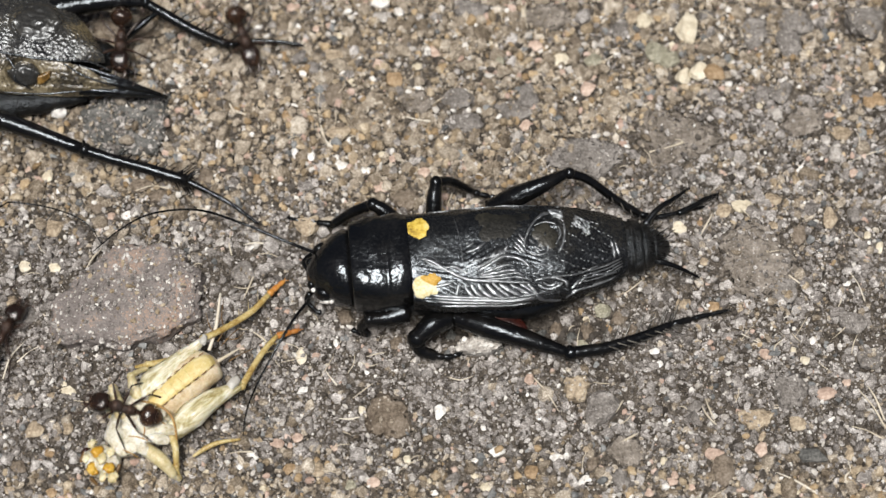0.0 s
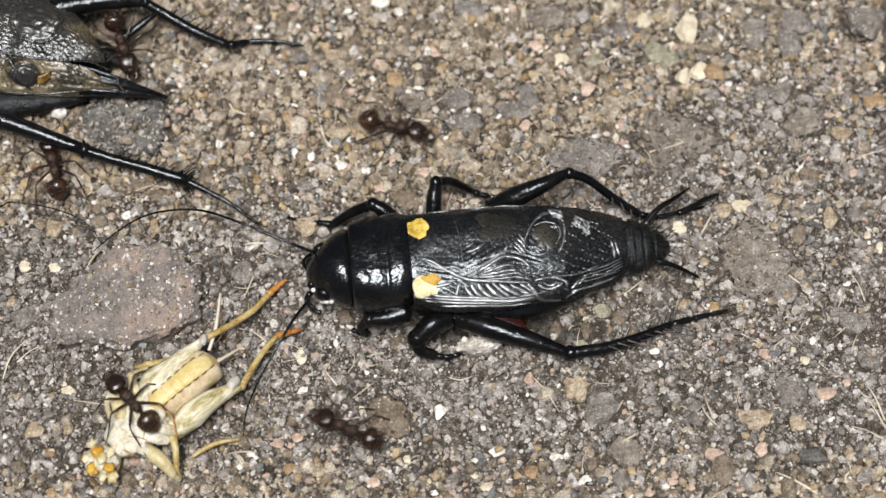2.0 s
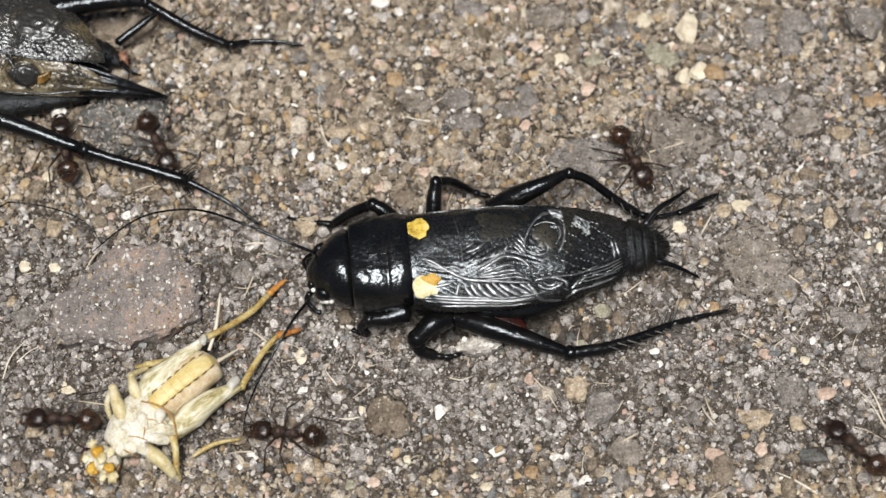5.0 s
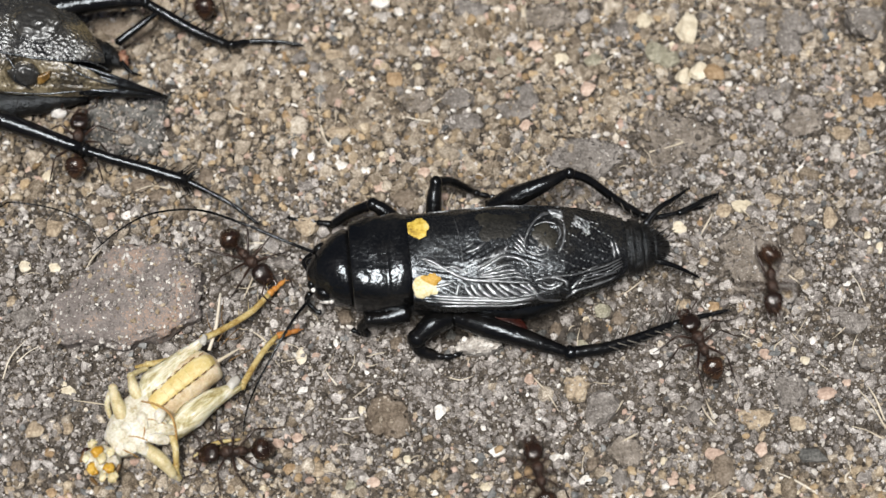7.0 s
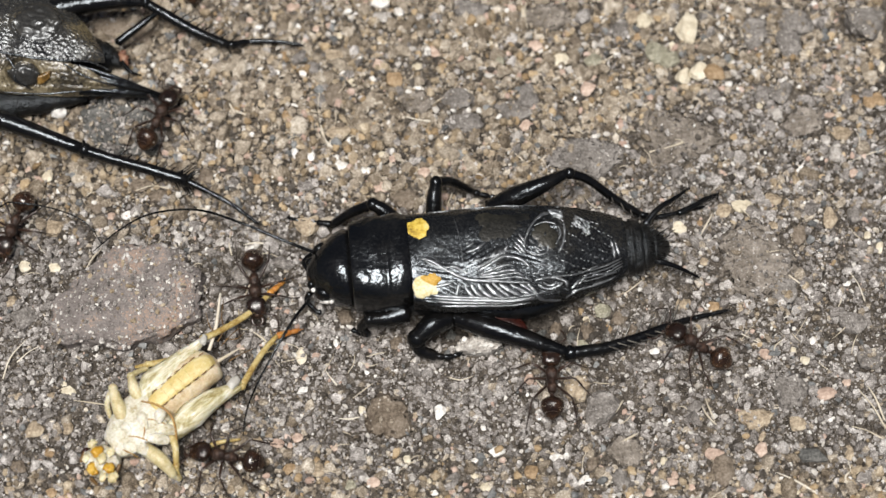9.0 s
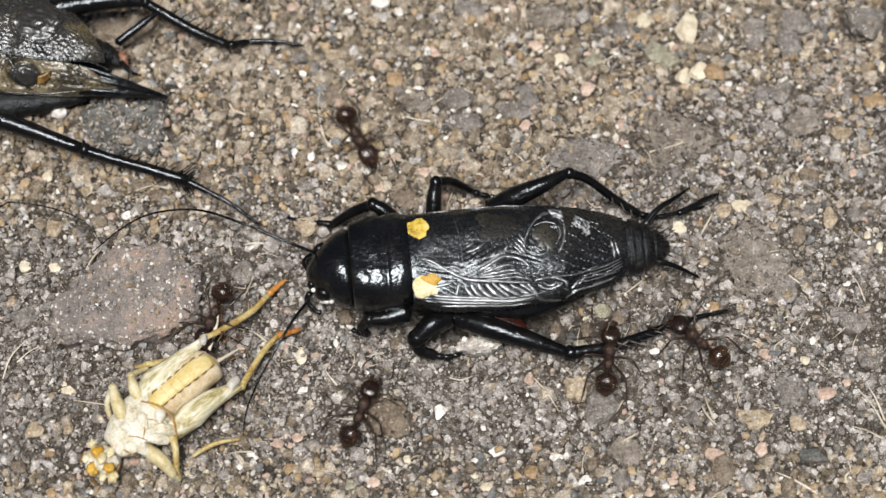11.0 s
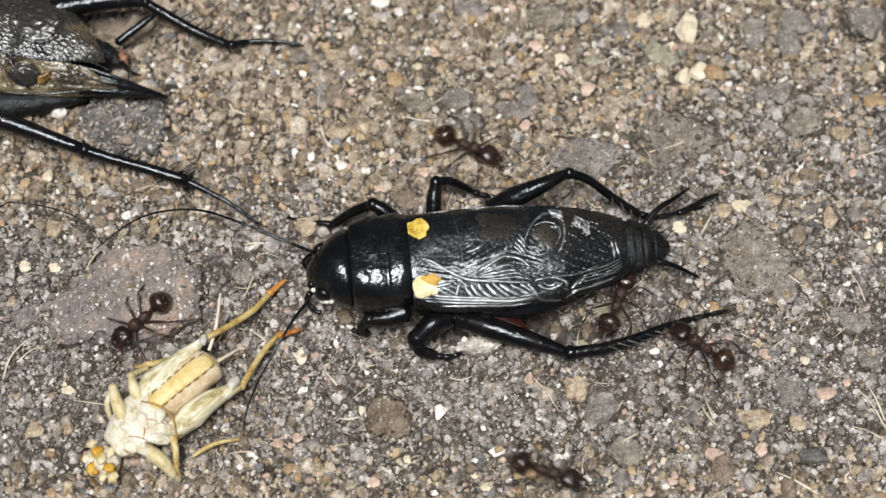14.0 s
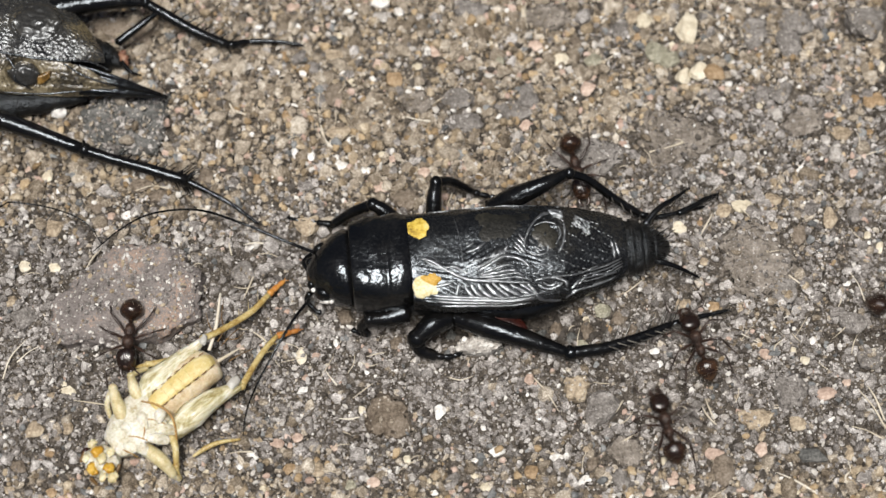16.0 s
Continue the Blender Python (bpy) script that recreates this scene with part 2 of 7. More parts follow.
def tube(pts, radii, seg=8, sub=4, flat=1.0):
    """A tapered round limb through the points."""
    c, r = smooth_path(pts, radii, sub)
    d = np.gradient(c, axis=0)
    d /= np.linalg.norm(d, axis=1)[:, None] + 1e-9
    ref = np.array([0.0, 0.0, 1.0])
    vs, fs = [], []
    for i in range(len(c)):
        s = np.cross(d[i], ref)
        if np.linalg.norm(s) < 0.05:
            s = np.cross(d[i], np.array([0.0, 1.0, 0.0]))
        s /= np.linalg.norm(s)
        u = np.cross(s, d[i])
        for k in range(seg):
            a = 2 * math.pi * k / seg
            vs.append(c[i] + r[i] * (math.cos(a) * s + flat * math.sin(a) * u))
    n = len(c)
    for i in range(n - 1):
        for k in range(seg):
            a, b = i * seg + k, i * seg + (k + 1) % seg
            fs.append((a, b, b + seg, a + seg))
    vs += [c[0] - d[0] * r[0] * 0.5, c[-1] + d[-1] * r[-1] * 0.5]
    for k in range(seg):
        fs.append((n * seg, (k + 1) % seg, k))
        fs.append((n * seg + 1, (n - 1) * seg + k, (n - 1) * seg + (k + 1) % seg))
    return np.array(vs), fs


def loft(sections, seg=28, sub=5, wob=0.0):
    """A closed body along x. Sections: x, y, z, half width, half height, squareness."""
    s = np.array(sections, float)
    q, _ = smooth_path(s, np.zeros(len(s)), sub)
    vs, fs = [], []
    for x, y, z, a, b, n in q:
        for k in range(seg):
            t = 2 * math.pi * k / seg
            c, e = math.cos(t), math.sin(t)
            py = y + max(a, 0.02) * math.copysign(abs(c) ** (2 / n), c)
            pz = z + max(b, 0.02) * math.copysign(abs(e) ** (2 / n), e)
            if wob:
                k_ = 1 + wob * noise.noise(Vector((x, py * 1.1, pz * 1.1)))
                py, pz = y + (py - y) * k_, z + (pz - z) * k_
            vs.append((x, py, pz))
    n = len(q)
    for i in range(n - 1):
        for k in range(seg):
            a, b = i * seg + k, i * seg + (k + 1) % seg
            fs.append((a, a + seg, b + seg, b))
    vs += [tuple(q[0][:3]), tuple(q[-1][:3])]
    for k in range(seg):
        fs.append((n * seg, k, (k + 1) % seg))
        fs.append((n * seg + 1, (n - 1) * seg + (k + 1) % seg, (n - 1) * seg + k))
    return np.array(vs), fs


def blob(center, radii, turn=(0, 0, 0), amp=0.12, freq=1.2, seed=0, sub=3, flat_bottom=False):
    v, f = ICO[sub]
    out = []
    for p in v:
        d = 1 + amp * noise.noise(Vector(p) * freq + Vector((seed * 7.3, seed * 3.1, seed))) + amp * 0.4 * noise.noise(Vector(p) * freq * 3.1 + Vector((seed, seed * 5.7, 0)))
        out.append(p * d)
    out = np.array(out) * np.array(radii)
    if flat_bottom:
        out[:, 2] = np.maximum(out[:, 2], -0.35 * radii[2])
    return out @ rot(*turn).T + np.array(center), f


def facet(radii, turn, seed, cuts=14, sub=3):
    """A broken stone: a ball with flat faces cut off, slightly rough."""
    v, f = ICO[sub]
    rng = random.Random(seed)
    v = v.copy()
    for _ in range(cuts):
        n = np.array([rng.gauss(0, 1), rng.gauss(0, 1), rng.gauss(0, 0.8)])
        n /= np.linalg.norm(n)
        h = rng.uniform(0.55, 0.84)
        d = v @ n
        v = v - np.outer(np.maximum(d - h, 0) * 0.93, n)
    k = np.array([1 + 0.11 * noise.noise(Vector(p) * 2.4 + Vector((seed, 0, 0))) + 0.07 * noise.noise(Vector(p) * 7.0 + Vector((0, seed, 0))) for p in v])
    return (v * k[:, None] * np.array(radii)) @ rot(*turn).T, f


def slab(w, h, rise, turn, seed, edges=(), ragged=1.0):
    """A flat weathered stone or clod with an uneven outline and a rough, nearly level top."""
    v, f = ICO[5 if w > 4 else 4]
    rng = random.Random(seed * 7 + 1)
    cuts = [(radians(a), e) for a, e in edges] or [(rng.uniform(0, 6.28), rng.uniform(0.68, 0.9)) for _ in range(6)]
    out = []
    for p in v:
        a = math.atan2(p[1], p[0])
        q = Vector((math.cos(a), math.sin(a), 0))
        k = 1 + 0.2 * noise.noise(q * 1.3 + Vector((seed * 3.7, 0, seed))) + 0.1 * noise.noise(q * 3.2 + Vector((0, seed * 2.3, 4))) + ragged * (0.2 * noise.noise(Vector(p) * 6 + Vector((seed, 0, 0))) + 0.12 * noise.noise(Vector(p) * 14 + Vector((seed, 3, 0))))
        z = math.copysign(abs(p[2]) ** 0.55, p[2])
        z += 0.22 * noise.noise(Vector((p[0] * 2, p[1] * 2, seed))) + 0.14 * noise.noise(Vector((p[0] * 6, p[1] * 6, seed))) + 0.1 * noise.noise(Vector((p[0] * 15, p[1] * 15, seed)))
        m = (p[0] ** 2 + p[1] ** 2) ** 0.5
        g = m ** 0.75 / m if m > 0.01 else 1.0
        k *= min([1.0] + [e / max(0.05, math.cos(a - b)) for b, e in cuts])
        out.append((p[0] * k * g * w / 2, p[1] * k * g * h / 2, z * rise))
    return np.array(out) @ rot(0, 0, turn).T, f


def mesh_of(name, geo, material, smooth=True):
    v, f = geo
    me = bpy.data.meshes.new(name)
    me.from_pydata((np.asarray(v) * MM).tolist(), [], [tuple(int(i) for i in q) for q in f])
    me.materials.append(material)
    if smooth:
        me.polygons.foreach_set("use_smooth", [True] * len(me.polygons))
    me.update()
    return me


def part(name, geo, material, parent=None, label="", smooth=True, at=None):
    ob = new(name, mesh_of(name, geo, material, smooth))
    if parent:
        ob.parent = parent
    if at:
        ob.location = [c * MM for c in at]
    return tagged(ob, label)


def root(name, m, label, category, group=""):
    ob = new(name)
    ob.empty_display_size = 0.002
    ob.matrix_basis = m
    return tagged(ob, label, category, group)


# ---- ground ----
def ground_z(x, y):
    p = Vector((x, y, 0.0))
    near = 1.0 if max(abs(x), abs(y)) < 60 else 0.3
    # the last term is a hollow added to deepen the shade along the flank
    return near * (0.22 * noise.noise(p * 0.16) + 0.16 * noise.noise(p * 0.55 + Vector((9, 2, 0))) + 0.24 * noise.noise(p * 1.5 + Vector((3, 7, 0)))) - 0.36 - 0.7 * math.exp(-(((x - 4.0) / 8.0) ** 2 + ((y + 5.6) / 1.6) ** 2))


def ground_relief(x, y):
    p = Vector((x, y, 0.0))
    return ground_z(x, y) + 0.2 * noise.noise(p * 2.9) + 0.16 * abs(noise.noise(p * 5.3 + Vector((1, 4, 0))))


def build_ground():
    fine = list(np.arange(-35.0, 33.01, 0.19))
    fy = list(np.arange(-20.5, 22.01, 0.19))
    def grow(a):
        out, step, lo, hi = list(a), 0.3, a[0], a[-1]
        while hi < 30000:
            step *= 1.34
            lo, hi = lo - step, hi + step
            out = [lo] + out + [hi]
        return out
    xs, ys = grow(fine), grow(fy)
    v = [(x, y, ground_relief(x, y) if max(abs(x), abs(y)) < 200 else -0.36) for y in ys for x in xs]
    n = len(xs)
    f = [(j * n + i, j * n + i + 1, (j + 1) * n + i + 1, (j + 1) * n + i) for j in range(len(ys) - 1) for i in range(n - 1)]
    tagged(part("ground", (v, f), SOIL), "dark grey-brown gritty soil surface", "soil", kind="structure")


build_ground()

# footprints of the large flat stones, kept free of loose grit: x, y, half width, half depth
BARE = [(-22.83, -3.85, 5.0, 3.5, 0.75), (-23.07, 9.74, 3.3, 2.6, 0.9), (10.84, 7.30, 2.8, 1.7, 0.5), (17.15, 9.04, 3.4, 2.4, 0.5), (22.44, -0.83, 3.0, 2.8, 0.4)]


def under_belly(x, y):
    """The hollow along the live cricket's flank, where dark crumbs stand in for shade."""
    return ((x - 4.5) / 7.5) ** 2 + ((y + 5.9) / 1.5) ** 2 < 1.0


def warmth(x, y):
    """How sandy and brown the soil is: most at the far side and in a strip at the near edge, grey between."""
    edge = -1.0 + 9.5 * min(1.0, max(0.0, (x - 5.0) / 15.0))
    far, near = min(1.0, max(0.0, (y - edge) / 7.0)), min(1.0, max(0.0, (-14.0 - y) / 3.5))
    side = 0.22 * min(1.0, max(0.0, (x - 4.0) / 10.0)) * min(1.0, max(0.0, (y + 9.0) / 6.0))
    return min(1.0, max(0.0, max(far, 0.75 * near, side) + 0.35 * noise.noise(Vector((x * 0.12, y * 0.12, 5.0)))))


def grit(name, label, material, count, lo, hi, sub, seed, power=2.2, tilt=0.0, smooth=False, bare=0.93, perch=0.3, jag=1.0, flat=0.85, tip=0.12, cuts=5, zone=None):
    """Loose grains scattered over the soil, one mesh."""
    rng = np.random.default_rng(seed)
    base, faces = ICO[sub]
    base = np.asarray(base)
    k = len(base)
    pts, stones = [], np.array([f for f in FOOTPRINTS if f[2] < 2.6])
    while len(pts) < count:
        x, y = rng.uniform(-35, 33), rng.uniform(-20, 21.6)
        if zone and not zone(x, y):
            continue
        # other grains kept sparse here, so the painted shade under the cricket stays dark
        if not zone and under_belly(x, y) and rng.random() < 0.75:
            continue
        warm = warmth(x, y)
        if tilt and rng.random() > 0.5 + tilt * (2 * warm - 1):
            continue
        if noise.noise(Vector((x * 0.22, y * 0.22, seed))) < rng.uniform(-0.75, 0.35):
            continue
        up = 0.0
        for a, b, c, d, h in BARE:
            e = ((x - a) / c) ** 2 + ((y - b) / d) ** 2
            if e < 0.95:
                up = h * (1 - e ** 3)
        if up and rng.random() < bare:
            continue
        if lo > 0.04 and (((x - stones[:, 0]) / stones[:, 2]) ** 2 + ((y - stones[:, 1]) / stones[:, 3]) ** 2 < 0.9).any() and rng.random() < 0.9:
            continue
        pts.append((x, y, up, 0.85 + 0.3 * warm))
    size = np.array([p[3] for p in pts])
    r = (lo + (hi - lo) * rng.random(count) ** power) * size
    shape = rng.uniform(0.55, 1.35, (count, 1, 3)) * np.array([1, 1, flat])
    ang = rng.uniform(0, 2 * math.pi, (count, 2))
    v = (base[None] * (1 + jag * rng.uniform(-0.28, 0.2, (count, k, 1))) + jag * rng.uniform(-0.2, 0.2, (count, k, 3))) * shape * r[:, None, None]
    for _ in range(cuts):
        n = rng.normal(size=(count, 1, 3))
        n /= np.linalg.norm(n, axis=2, keepdims=True)
        h = rng.uniform(0.4, 0.85, (count, 1)) * r[:, None]
        v = v - (np.maximum((v * n).sum(2) - h, 0) * 0.9)[..., None] * n
    ca, sa = np.cos(ang[:, :1]), np.sin(ang[:, :1])
    x1, y1 = v[..., 0] * ca - v[..., 1] * sa, v[..., 0] * sa + v[..., 1] * ca
    cb, sb = np.cos(ang[:, 1:] * tip), np.sin(ang[:, 1:] * tip)
    y2, z2 = y1 * cb - v[..., 2] * sb, y1 * sb + v[..., 2] * cb
    px = np.array([(a, b, ground_relief(a, b) + h) for a, b, h, _ in pts])
    out = np.stack([x1 + px[:, :1], y2 + px[:, 1:2], z2 + px[:, 2:] + r[:, None] * perch], -1).reshape(-1, 3)
    fa = np.asarray(faces)
    allf = (fa[None] + (np.arange(count) * k)[:, None, None]).reshape(-1, 3)
    me = bpy.data.meshes.new(name)
    me.vertices.add(len(out))
    me.vertices.foreach_set("co", (out * MM).ravel())
    me.loops.add(allf.size)
    me.loops.foreach_set("vertex_index", allf.ravel().astype(np.int32))
    me.polygons.add(len(allf))
    me.polygons.foreach_set("loop_start", np.arange(0, allf.size, 3, dtype=np.int32))
    me.polygons.foreach_set("use_smooth", np.full(len(allf), smooth))
    me.materials.append(material)
    me.update(calc_edges=True)
    me.validate()
    tagged(new(name, me), label, "grit", kind="stuff")


# ---- stones ----
stone_count = itertools.count(1)
# plan of every stone laid down, kept free of loose grit: x, y, half width, half depth
FOOTPRINTS = []


def crust(stone, count, material, lo, hi, seed, label, spread=0.52):
    """Fine grains stuck to the top of a stone, one mesh."""
    me = stone.data
    tree = BVHTree.FromPolygons([v.co.copy() for v in me.vertices], [tuple(p.vertices) for p in me.polygons])
    rng = np.random.default_rng(seed)
    base, faces = ICO[1]
    d = stone.dimensions if stone.dimensions.x > 0 else Vector([max(v.co[i] for v in me.vertices) - min(v.co[i] for v in me.vertices) for i in range(3)])
    vs, fs = [], []
    for _ in range(count):
        x, y = rng.uniform(-spread, spread) * d.x, rng.uniform(-spread, spread) * d.y
        if noise.noise(Vector((x / MM * 0.5, y / MM * 0.5, seed))) < rng.uniform(-0.8, 0.4):
            continue
        hit = tree.ray_cast(Vector((x, y, 0.02)), Vector((0, 0, -1)))
        if hit[0] is None:
            continue
        r = lo + (hi - lo) * rng.random() ** 2.6
        g = np.asarray(base) * rng.uniform(0.65, 1.15, (len(base), 1)) * rng.uniform(0.6, 1.4, (1, 3)) * r
        fs += [tuple(i + len(vs) for i in t) for t in faces]
        vs += list(g + np.array(hit[0]) / MM + (0, 0, r * 0.35))
    ob = part("crust", (np.array(vs), fs), material, stone, label, smooth=False)
    tagged(ob, label, kind="stuff")


def pebble(x, y, w, h, colour, name="pebble", label="", rise=0.55, turn=0, sharp=True, edges=()):
    """A single stone; w and h are its plan size in millimetres."""
    i = next(stone_count)
    rz = min(w, h) * 0.5 * rise
    if min(w, h) > 0.45:
        FOOTPRINTS.append((x, y, w * 0.47, h * 0.47))
    if name in ("flat_stone", "soil_clod"):
        g = slab(w, h, rz, turn, i, edges, 0.3 if edges else 1.0)
    else:
        g = facet((w / 2, h / 2, rz), (0, 0, turn), i) if sharp else blob((0, 0, 0), (w / 2, h / 2, rz), (0, 0, turn), 0.22, 1.6, i)
    ob = part(name, g, COL[colour] if isinstance(colour, str) else colour, None, "", name in ("flat_stone", "soil_clod") or not sharp, (x, y, ground_z(x, y) + rz * (0.14 if name in ("flat_stone", "soil_clod") else 0.5)))
    names = {"white": "small white quartz pebble", "cream": "cream-coloured rounded pebble", "pink": "pinkish feldspar pebble", "tan": "tan sandstone pebble",
             "orange": "rusty orange pebble", "grey": "flat grey stone chip", "green": "pale green-grey stone chip", "brown": "brown clod of dry soil", "dark": "dark grey stone chip",
             "packed": "flat grey-brown clod of packed soil", "ash": "pale grey crumbly lump of soil"}
    tagged(ob, label or names.get(colour, "") + " lying on the soil", "clod" if name == "soil_clod" else "stone", "stones on the soil")
    if min(w, h) > 1.7 and w < 7 and colour in ("grey", "packed", "brown", "tan"):
        crust(ob, int(8 * w * h), COOL if i % 2 else WARM, 0.03, 0.2, i, "crumbs of soil stuck to the stone")
        crust(ob, int(4 * w * h), PALE, 0.02, 0.09, i + 50, "white specks of sand stuck to the stone")
    return ob


big = pebble(-22.83, -3.85, 11.6, 8.3, BIGSTONE, "flat_stone", "large flat mauve-brown stone with rusty stain", 0.34, 12, edges=((128, 0.7), (160, 0.84), (70, 0.94), (-15, 0.94), (-70, 0.86), (-120, 0.9)))
big.location.z += 0.25 * MM
crust(big, 900, PALE, 0.025, 0.17, 3, "white specks of sand stuck to the stone")
crust(big, 1500, COOL, 0.04, 0.22, 4, "grey soil crumbs stuck to the stone")
crust(big, 350, TAN, 0.04, 0.22, 5, "tan crumbs stuck to the stone")
dark_stone = pebble(-22.98, 9.69, 7.0, 6.0, "dark", "flat_stone", "dark grey-green stone with pale crust", 0.2, 10)
crust(dark_stone, 900, COOL, 0.04, 0.24, 6, "grey soil crumbs stuck to the stone")
crust(dark_stone, 260, PALE, 0.02, 0.12, 7, "white specks of sand stuck to the stone")
pebble(10.84, 7.30, 6.0, 3.6, "grey", "flat_stone", "", 0.3, 5)
pebble(17.15, 9.04, 7.2, 5.2, "packed", "soil_clod", "flat brown clod of packed soil on the ground", 0.17, 0, False)
pebble(22.44, -0.83, 6.2, 6.0, "packed", "soil_clod", "flat grey clod of packed soil on the ground", 0.14, 30, False)
pebble(1.18, 12.01, 3.4, 2.3, "grey", turn=12)
pebble(1.59, 10.15, 3.6, 1.9, "grey", turn=-5)
pebble(5.37, 11.27, 4.0, 2.1, "grey", turn=8, rise=0.35)
pebble(11.24, -12.00, 3.3, 2.9, "grey", turn=20)
pebble(-14.39, -1.62, 2.2, 2.1, "grey", turn=30)
pebble(18.37, 17.98, 2.1, 3.3, "cream")
pebble(15.20, 18.60, 1.7, 1.5, "cream")
pebble(-4.80, 20.20, 2.0, 1.0, "white", rise=0.5)
pebble(-4.53, 19.04, 1.7, 1.1, "ash", turn=8)
pebble(-3.29, 19.52, 1.1, 1.0, "white")
pebble(31.62, 18.36, 3.8, 4.0, "grey")
pebble(25.97, 16.78, 2.4, 2.6, "grey")
pebble(-8.22, 15.59, 1.5, 1.5, "tan")
pebble(-3.67, 13.70, 1.6, 1.9, "orange")
pebble(-7.39, 6.76, 1.2, 1.0, "white")
pebble(-4.50, 5.04, 1.4, 1.2, "pink")
pebble(26.96, -10.88, 1.6, 1.2, "pink")
pebble(18.88, -15.32, 1.8, 1.3, "pink")
pebble(-0.24, -12.25, 1.1, 1.4, "white")
pebble(3.77, -15.12, 1.3, 0.9, "white")
pebble(7.88, -15.69, 1.05, 0.8, "white")
pebble(2.27, -15.69, 0.8, 0.55, "white")
pebble(-9.89, -10.58, 1.0, 0.7, "white", turn=25)
pebble(-28.49, 10.80, 1.3, 1.2, "white", rise=1.0).location.z += 0.3 * MM
pebble(-23.09, 2.79, 0.85, 0.85, "white")
pebble(17.17, 1.72, 1.1, 1.15, "cream")
pebble(-16.51, 8.68, 0.9, 1.2, "white")
pebble(9.38, -10.46, 2.3, 2.0, "tan", "soil_clod", sharp=False)
pebble(-3.72, -12.53, 3.2, 3.6, "brown", "soil_clod", sharp=False, rise=0.3)
ash = pebble(2.48, -7.56, 3.5, 1.5, "ash", "soil_clod", "pale grey crumbly clod beside the leg", rise=1.1, sharp=False)
ash.location.z += 0.4 * MM
crust(ash, 260, PALE, 0.05, 0.22, 91, "pale crumbs on the clod")
pebble(6.10, -16.54, 1.2, 1.4, "orange")
pebble(-9.79, 1.72, 2.5, 2.1, "tan")
pebble(-26.37, -10.67, 1.2, 0.9, "cream")
pebble(-27.32, -15.20, 0.9, 0.9, "orange")
pebble(-4.84, -17.31, 1.1, 0.8, "pink")
pebble(-10.20, -14.18, 1.0, 0.8, "pink")
pebble(-11.56, -14.59, 1.2, 0.9, "pink")
pebble(24.79, -13.15, 1.7, 1.3, "tan")
pebble(20.20, 14.41, 2.1, 1.9, "orange")
pebble(10.78, 12.99, 1.4, 1.7, "pink")
pebble(11.27, 15.35, 1.9, 1.3, "green")
pebble(8.73, 15.35, 1.7, 1.3, "cream")
pebble(30.15, 6.08, 0.9, 0.9, "pink")
pebble(32.40, 12.06, 1.2, 1.3, "orange")
pebble(6.19, 9.97, 1.3, 1.1, "pink")
pebble(-1.33, 6.17, 1.0, 1.1, "pink")
pebble(-10.90, 7.76, 0.7, 1.2, "white")
pebble(-9.72, 7.44, 0.8, 1.0, "white")
pebble(-5.89, 6.39, 0.7, 0.7, "white")
pebble(-28.02, -1.36, 1.1, 0.9, "cream")
pebble(-30.19, -1.18, 1.2, 1.0, "cream")
pebble(-10.03, -8.15, 1.0, 1.5, "cream")
pebble(-7.62, -7.09, 0.5, 0.8, "white")
pebble(11.45, -4.65, 1.4, 1.3, "green")
pebble(11.82, -5.94, 0.7, 1.0, "orange")
pebble(9.86, -7.09, 1.0, 0.8, "green")
pebble(15.05, -7.73, 0.9, 0.7, "white")
pebble(10.31, -5.17, 0.8, 0.7, "cream")
pebble(25.74, -15.40, 2.2, 1.6, "dark")
pebble(-14.10, -16.22, 0.75, 0.55, "white")
pebble(-13.30, -15.32, 0.7, 0.6, "white")
pebble(24.07, 4.05, 1.4, 1.1, "tan")
pebble(21.85, 3.37, 1.9, 1.3, "cream")
pebble(18.77, -0.92, 0.8, 0.8, "tan")
pebble(-13.61, 5.62, 1.0, 1.0, "orange")
pebble(-28.24, 1.81, 1.8, 1.6, "tan")
pebble(19.41, -16.42, 1.6, 2.4, "brown", sharp=False)
pebble(29.21, -5.60, 2.4, 2.2, "grey")
pebble(30.21, -8.36, 2.4, 1.8, "grey")
pebble(-7.69, 9.51, 1.8, 1.4, "brown")
pebble(-2.64, 4.05, 2.2, 1.8, "brown", "soil_clod", sharp=False)
pebble(19.92, 19.18, 1.6, 1.2, "grey")
pebble(-11.52, 19.81, 1.0, 1.0, "pink")
pebble(2.96, -17.63, 0.9, 0.8, "cream")
pebble(15.86, -17.23, 0.9, 0.9, "pink")
pebble(-2.51, -15.69, 0.8, 0.8, "cream")


pebble(7.74, 19.04, 4.4, 2.6, "packed", "soil_clod", "flat brown clod of packed soil on the ground", 0.3, 8, False)
pebble(2.05, 19.62, 3.4, 2.0, "grey", "flat_stone", "", 0.4, -6)
pebble(23.48, 17.74, 2.6, 3.0, "grey", "flat_stone", "", 0.35, 20)
pebble(6.39, 12.20, 1.7, 2.6, "grey", turn=4)
pebble(-1.93, 11.73, 3.2, 2.2, "packed", "soil_clod", "flat brown clod of packed soil on the ground", 0.3, 12, False)
pebble(24.46, -10.75, 3.0, 2.8, "grey", "flat_stone", "", 0.4, 35)
pebble(12.60, -15.20, 3.2, 2.4, "packed", "soil_clod", "flat grey clod of packed soil on the ground", 0.4, -15, False)
pebble(21.97, -12.66, 2.6, 2.0, "tan", "soil_clod", "crumbly tan clod of dry soil on the ground", 0.35, 5, False)
pebble(14.36, 18.94, 1.5, 1.4, "tan", turn=15)
pebble(19.06, 14.41, 1.8, 1.6, "cream", turn=30)
pebble(16.99, 15.35, 2.0, 1.7, "green", turn=-20)
